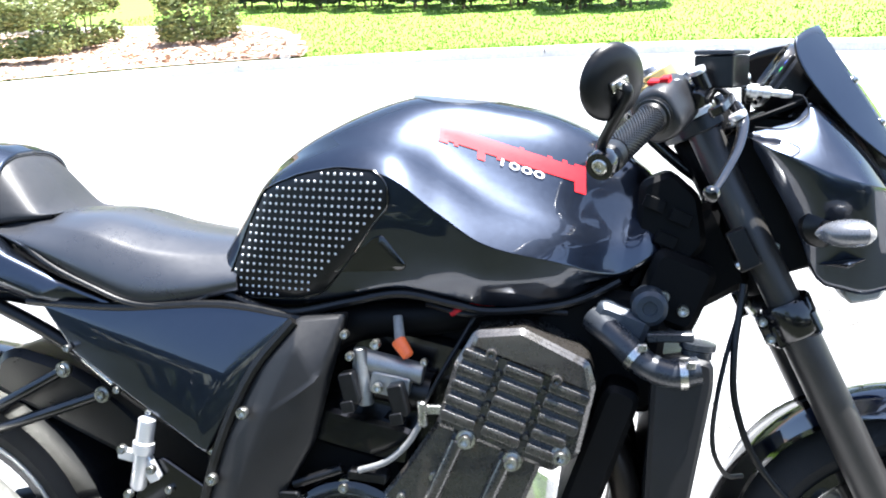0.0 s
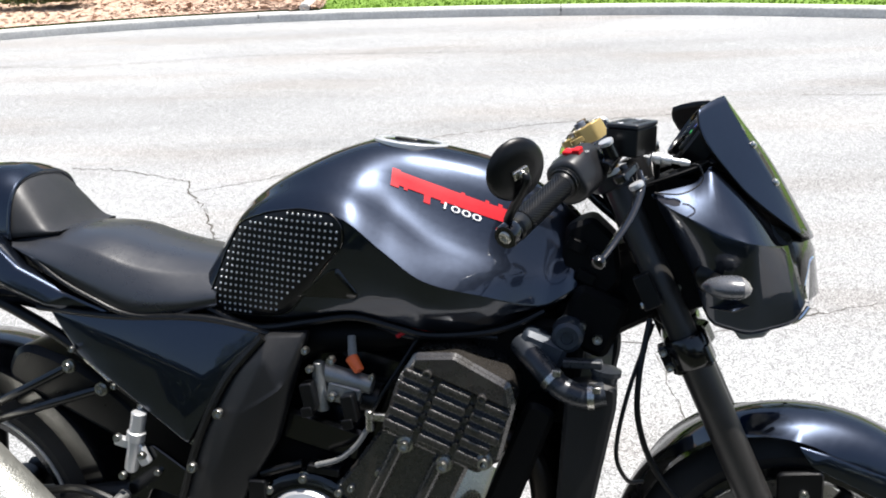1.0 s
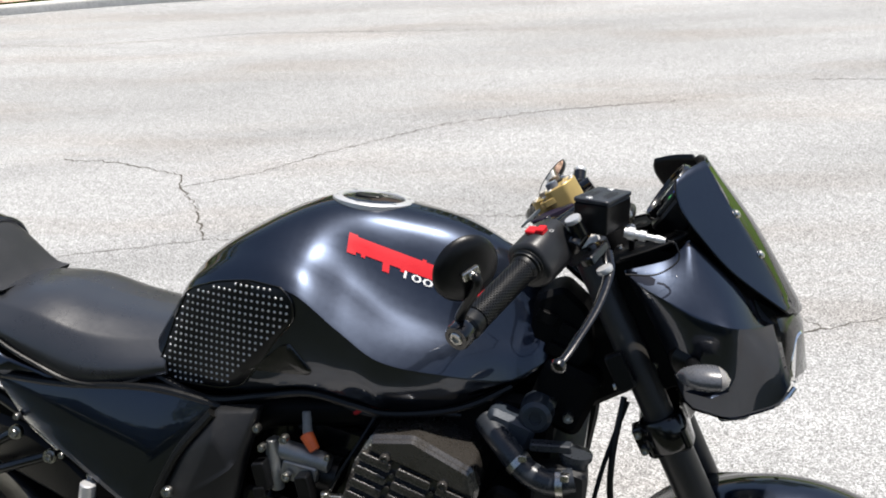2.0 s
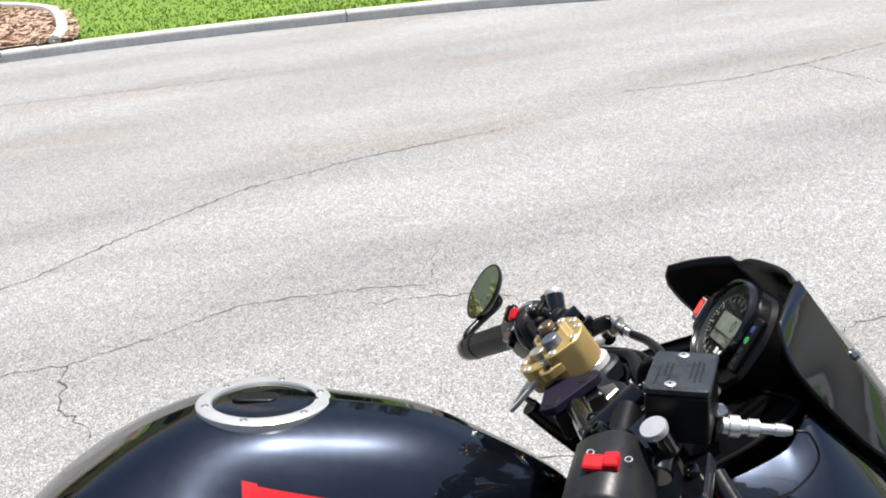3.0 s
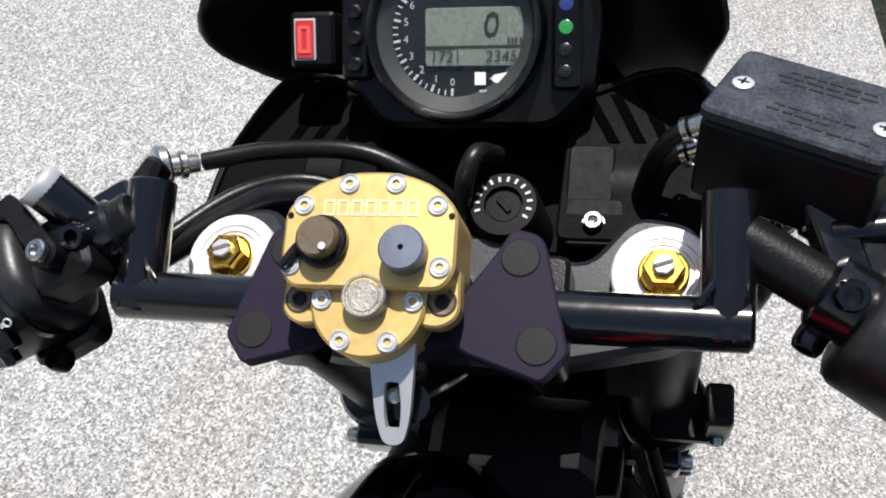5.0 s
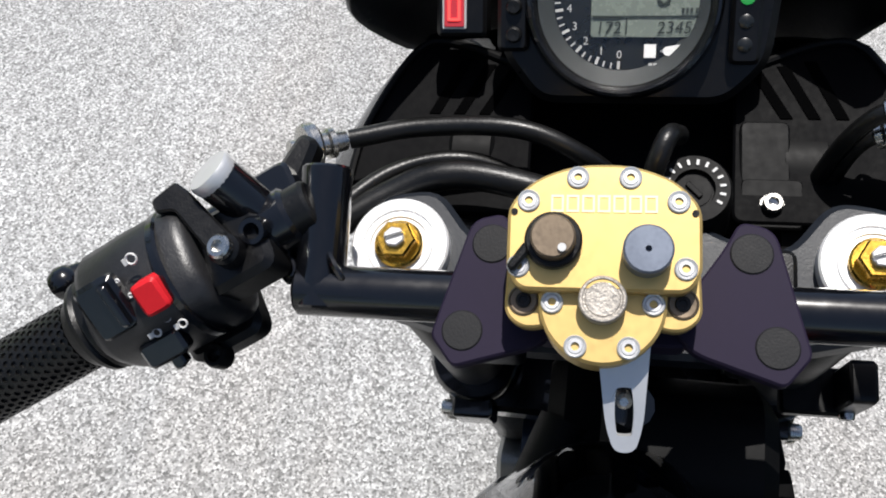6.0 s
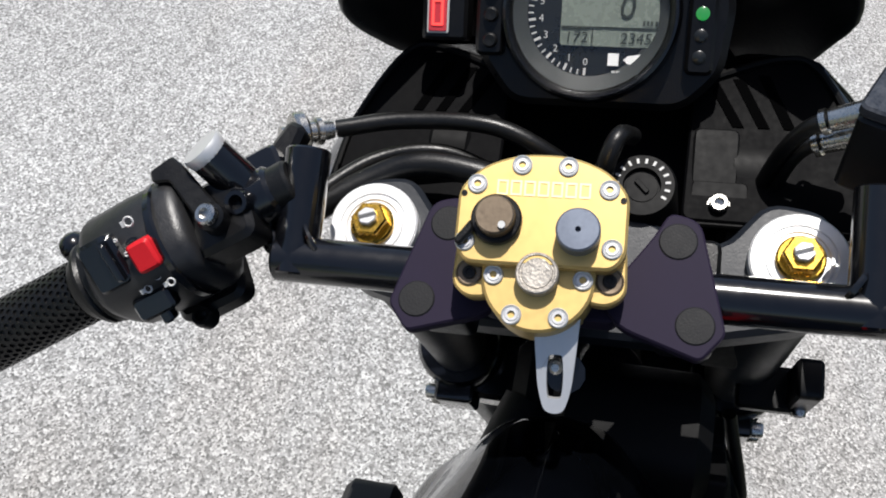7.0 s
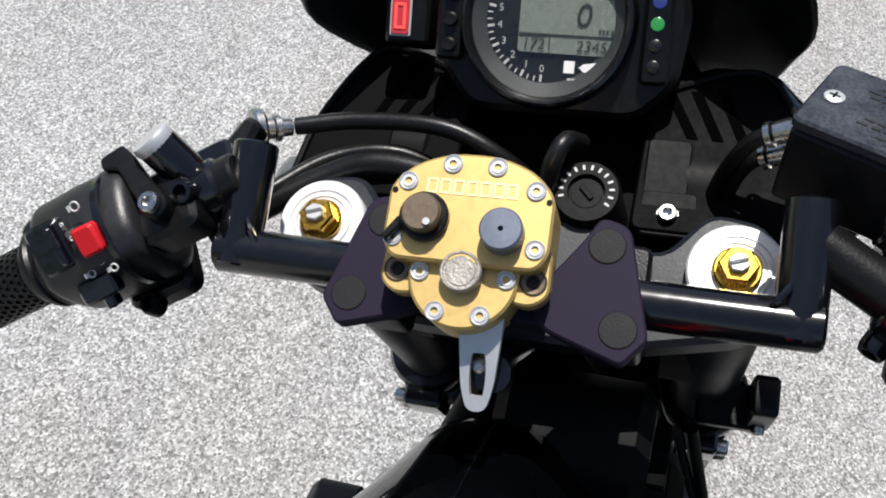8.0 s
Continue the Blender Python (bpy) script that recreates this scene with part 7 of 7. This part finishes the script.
for i in range(19):
    t = i / 18
    wing = {}
    for s in (1, -1):
        ox, oy, oz = along(OUT[s], t)
        ix, iy, iz = along(INNER[s], t)
        wing[s] = [(ox + (ix - ox) * k, oy + (iy - oy) * k, oz + (iz - oz) * k + 0.003 * math.sin(math.pi * k)) for k in (0, 0.05, 0.3, 0.6, 0.9, 1.0)]
    r0, l0, m0 = Vector(along(INNER[-1], t)), Vector(along(INNER[1], t)), Vector(along(MID, t))
    mid = []
    for j in range(1, 16):
        k = -1 + 2 * j / 16
        notch = 0.005 * math.exp(-((abs(k) - 0.80) / 0.13) ** 2) * (1 - t) ** 3
        mid.append(r0.lerp(l0, (k + 1) / 2) + (m0 - (r0 + l0) / 2) * (1 - abs(k) ** 1.9) - V(0.3, 0, 1) * notch)
    rows.append(wing[-1] + mid + wing[1][::-1])
loft(bm, rows, False)
screen = part("flyscreen", bm, PAINT, bike, "glossy blue-black flyscreen over the headlight", angle=28)
sol = screen.modifiers.new("thickness", "SOLIDIFY")
sol.thickness, sol.offset = 0.0035, 0
screen.data.materials.append(SATIN)
sol.material_offset, sol.material_offset_rim = 1, 1
for s in (1, -1):
    for t in (0.36, 0.62):
        ix, iy, iz = along(INNER[s], t)
        bm = B()
        lathe(bm, (ix + 0.002, iy - s * 0.004, iz + 0.001), V(0.75, s * 0.25, 0.6), [(0, 0.0065), (0.004, 0.0060), (0.006, 0.0035), (0.006, 0)], 18, False)
        part("screen_bolt", bm, STEEL, screen, "bright screen bolt")

# headlight cowl: a sunlit top facet that rises to a peak, and below its crease a rounded flank
COWL_TOP = [(1.162, -0.150, 0.951), (1.198, -0.140, 0.959), (1.223, -0.130, 0.966), (1.236, -0.122, 0.979), (1.248, -0.117, 0.988), (1.273, -0.104, 0.973), (1.303, -0.080, 0.952), (1.333, -0.064, 0.920), (1.351, -0.054, 0.897), (1.368, -0.048, 0.878)]
COWL_CREASE = [(1.163, -0.1525, 0.9485), (1.189, -0.168, 0.932), (1.213, -0.177, 0.921), (1.235, -0.181, 0.910), (1.258, -0.182, 0.899), (1.283, -0.181, 0.890), (1.303, -0.177, 0.884), (1.325, -0.156, 0.878), (1.347, -0.124, 0.872), (1.370, -0.086, 0.868)]
COWL_FOOT = [(1.165, -0.150, 0.944), (1.185, -0.146, 0.905), (1.203, -0.144, 0.870), (1.222, -0.142, 0.830), (1.248, -0.142, 0.763), (1.280, -0.142, 0.748), (1.309, -0.138, 0.741), (1.340, -0.130, 0.747), (1.376, -0.116, 0.758), (1.390, -0.108, 0.786)]


def cowl_half(bm):
    top, crease, foot = (smooth_path(c, 3) for c in (COWL_TOP, COWL_CREASE, COWL_FOOT))
    rows = []
    for i, (a, b, c) in enumerate(zip(top, crease, foot)):
        t = i / (len(top) - 1)
        swell = 0.007 * math.sin(math.pi * t)
        row = [a.lerp(b, k) + V(0, -0.002, 0.004) * math.sin(math.pi * k) * math.sin(math.pi * t) for k in (0, 0.04, 0.3, 0.6, 0.9, 0.985)]
        row += [b.lerp(c, k) + V(0, -swell, 0) * math.sin(math.pi * k ** 0.75) for k in (0, 0.015, 0.1, 0.25, 0.4, 0.55, 0.7, 0.85, 0.95, 1.0)]
        rows.append(row)
    loft(bm, rows, False)


for ob in both("headlight_cowl", cowl_half, PAINT, bike, "glossy blue-black headlight cowl with a peaked top edge"):
    sol = ob.modifiers.new("thickness", "SOLIDIFY")
    sol.thickness, sol.offset = 0.004, -1
    ob.data.set_sharp_from_angle(angle=radians(26))
bm = B()
rows = []
for i in range(9):
    k = -1 + 2 * i / 8
    c = (1 - k * k)
    rows.append([(1.250 + 0.02 * c, 0.090 * k, 0.955), (1.366 + 0.034 * c, 0.090 * k, 0.884), (1.376 + 0.040 * c, 0.092 * k, 0.852), (1.388 + 0.038 * c, 0.082 * k, 0.782), (1.346 + 0.05 * c, 0.094 * k, 0.752), (1.282 + 0.04 * c, 0.10 * k, 0.742), (1.25, 0.10 * k, 0.80)])
loft(bm, rows, True)
lamp = part("headlight", bm, POWDER, bike, "black headlight nose between the cowl halves", angle=50)
bm = B()
prism(bm, rounded([(-0.07, 0.772), (-0.078, 0.80), (-0.06, 0.845), (0.06, 0.845), (0.078, 0.80), (0.07, 0.772)], 0.015), lambda a, b, c: (1.424 - (b - 0.78) * 0.12 - a * a * 6 + c, a, b), 0.006, 0.002)
part("headlight_glass", bm, CHROME, lamp, "bright headlight reflector behind glass")
for s in (-1, 1):
    bm = B()
    tube(bm, [(1.340, s * 0.085, 0.737), (1.382, s * 0.086, 0.752), (1.400, s * 0.080, 0.772)], 0.004, 8, 6)
    part("lamp_trim", bm, CHROME, lamp, "bright trim under the headlight")
    bm = B()
    prism(bm, rounded([(1.285, 0.742), (1.352, 0.752), (1.335, 0.728), (1.30, 0.722)], 0.004), lambda a, b, c: (a, s * (0.045 + c), b), 0.06, 0.004)
    part("lamp_bracket_foot", bm, CAST, lamp)
# stays carrying the cowl on the fork
for s in (-1, 1):
    bm = B()
    prism(bm, rounded([(1.120, 0.930), (1.180, 0.975), (1.262, 0.965), (1.275, 0.860), (1.262, 0.775), (1.215, 0.762), (1.185, 0.800), (1.150, 0.820)], 0.01), lambda a, b, c: (a, s * (0.070 + c), b), 0.028, 0.004)
    stay = part("cowl_stay", bm, FRAME, bike, "black stay behind the headlight cowl")
    for x, z in ((1.205, 0.800), (1.165, 0.860)):
        bm = B()
        cap_screw(bm, (x, s * 0.098, z), (0, s, 0), 0.006, 0.006)
        part("stay_bolt", bm, STEEL, stay)
# indicators
for s in (-1, 1):
    bm = B()
    lathe(bm, (1.252, s * 0.150, 0.832), V(0.10, s * 1, 0), [(0, 0.028), (0.012, 0.026), (0.018, 0.018), (0.022, 0.009), (0.060, 0.009)], 20)
    ind = part("indicator", bm, SATIN, bike, "small indicator on a black stalk")
    bm = B()
    rings = []
    for d, r in ((-0.034, 0.003), (-0.031, 0.008), (-0.024, 0.0125), (-0.012, 0.0160), (0.002, 0.0172), (0.014, 0.0162)):
        rings.append([(1.270 + d + 0.004 * math.cos(t), s * (0.217 + (1.52 if math.cos(t) > 0 else 1.10) * r * math.cos(t)), 0.829 + r * math.sin(t)) for t in (2 * math.pi * i / 28 for i in range(28))])
    loft(bm, rings)
    part("indicator_shell", bm, SHELL, ind, "dark glossy teardrop indicator shell")
    bm = B()
    rings = []
    for d, r in ((0.0145, 0.0160), (0.019, 0.0142), (0.024, 0.010), (0.0265, 0.003)):
        rings.append([(1.270 + d + 0.004 * math.cos(t), s * (0.217 + (1.52 if math.cos(t) > 0 else 1.10) * r * math.cos(t)), 0.829 + r * math.sin(t)) for t in (2 * math.pi * i / 28 for i in range(28))])
    loft(bm, rings)
    part("indicator_lens", bm, AMBER, ind, "pale clear indicator lens")
    bm = B()
    soften(shell(bm, [(1.247, s * 0.152, 0.783), (1.285, s * 0.160, 0.792), (1.325, s * 0.140, 0.792), (1.285, s * 0.148, 0.775), (1.28, s * 0.180, 0.786)], [(0, 1, 4), (1, 2, 4), (2, 3, 4), (3, 0, 4)], [0, 1, 2, 3], (0, -s * 0.02, 0)), 0.002)
    part("cowl_fin", bm, PAINT, bike, "small glossy fin below the indicator")

# front wheel, mudguard, brake
AX_F = V(1.403, 0, 0.290)
bm = B()
lathe(bm, AX_F - V(0, 0.055, 0), (0, 1, 0), [(0.0, 0.214), (0.003, 0.196), (0.02, 0.184), (0.09, 0.184), (0.107, 0.196), (0.110, 0.214), (0.102, 0.216), (0.088, 0.196), (0.022, 0.196), (0.008, 0.216)], 64, False)
fw = part("front_wheel", bm, POWDER, bike, "black front wheel rim")
bm = B()
lathe(bm, AX_F - V(0, 0.060, 0), (0, 1, 0), [(0.010, 0.212), (0.0, 0.232), (0.008, 0.262), (0.03, 0.282), (0.06, 0.288), (0.09, 0.282), (0.112, 0.262), (0.120, 0.232), (0.110, 0.212)], 64, False)
part("tyre", bm, TYRE, fw, "black front tyre")
bm = B()
rod(bm, AX_F - V(0, 0.08, 0), AX_F + V(0, 0.08, 0), 0.03, 0.03, 22)
part("hub", bm, SATIN, fw)
for i in range(6):
    a = radians(60 * i)
    bm = B()
    rod(bm, AX_F + V(math.cos(a) * 0.025, 0, math.sin(a) * 0.025), AX_F + V(math.cos(a) * 0.188, 0, math.sin(a) * 0.188), 0.018, 0.012, 10)
    part("spoke", bm, SATIN, fw)
for s in (-1, 1):
    bm = B()
    lathe(bm, AX_F + V(0, s * 0.075, 0), (0, s, 0), [(0, 0.105), (0.005, 0.105), (0.005, 0.150), (0, 0.150), (0, 0.105)], 56, False)
    part("brake_disc", bm, DISC, fw)
bm = B()
rings = []
GUARD = [(-0.082, 0.212), (-0.080, 0.255), (-0.062, 0.284), (-0.030, 0.297), (0, 0.300), (0.030, 0.297), (0.062, 0.284), (0.080, 0.255), (0.082, 0.212), (0.076, 0.212), (0.074, 0.252), (0.058, 0.278), (0.028, 0.291), (0, 0.294), (-0.028, 0.291), (-0.058, 0.278), (-0.074, 0.252), (-0.076, 0.212)]
for i in range(41):
    a = radians(186 - 160 * i / 40)
    k = 1.0 - 0.10 * max(0, (i - 28) / 12) ** 2
    low = 0.24 + 0.05 * math.sin(i * 0.11)
    rings.append([AX_F + V(math.cos(a) * max(r, low), y * k, math.sin(a) * max(r, low)) for y, r in GUARD])
loft(bm, rings)
guard = part("front_mudguard", bm, PAINT, bike, "glossy blue-black front mudguard", angle=40)
for s in (-1, 1):
    bm = B()
    soften(shell(bm, [(1.395, s * 0.084, 0.550), (1.415, s * 0.094, 0.520), (1.550, s * 0.082, 0.455), (1.535, s * 0.080, 0.505), (1.44, s * 0.090, 0.540)], [(0, 1, 4), (1, 2, 3, 4)], [0, 1, 2, 3, 4], (0, -s * 0.012, 0)), 0.004)
    part("mudguard_blade", bm, PAINT, guard, "raised blade on the mudguard side")
    bm = B()
    block(bm, (1.40, s * 0.088, 0.44), (1, 0, 0.1), (0, 0, 1), (0.07, 0.14, 0.012), 0.01, 0.003)
    br2 = part("mudguard_bracket", bm, SATIN, guard)
    bm = B()
    cap_screw(bm, (1.405, s * 0.096, 0.475), (0, s, 0), 0.008, 0.007)
    part("bracket_screw", bm, STEEL, guard)
    bm = B()
    cap_screw(bm, (1.345, s * 0.118, 0.448), (0, s, 0), 0.008, 0.007)
    part("bracket_screw", bm, STEEL, guard)
    bm = B()
    block(bm, (1.305, s * 0.095, 0.345), (0.9, 0, -0.4), (0.4, 0, 0.9), (0.06, 0.11, 0.05), 0.015, 0.005)
    part("brake_caliper", bm, CAST, bike, "bare alloy front brake caliper")
bm = B()
tube(bm, [(1.165, -0.10, 0.75), (1.150, -0.12, 0.66), (1.152, -0.125, 0.585), (1.185, -0.12, 0.50), (1.27, -0.115, 0.40), (1.30, -0.11, 0.36)], 0.005, 10, 8)
part("front_brake_hose", bm, RUBBER, bike, "black front brake hose")
bm = B()
tube(bm, [(1.170, -0.09, 0.74), (1.135, -0.125, 0.64), (1.118, -0.15, 0.55), (1.135, -0.14, 0.50), (1.16, -0.12, 0.49)], 0.0035, 8, 8)
part("thin_cable", bm, RUBBER, bike, "thin black cable")
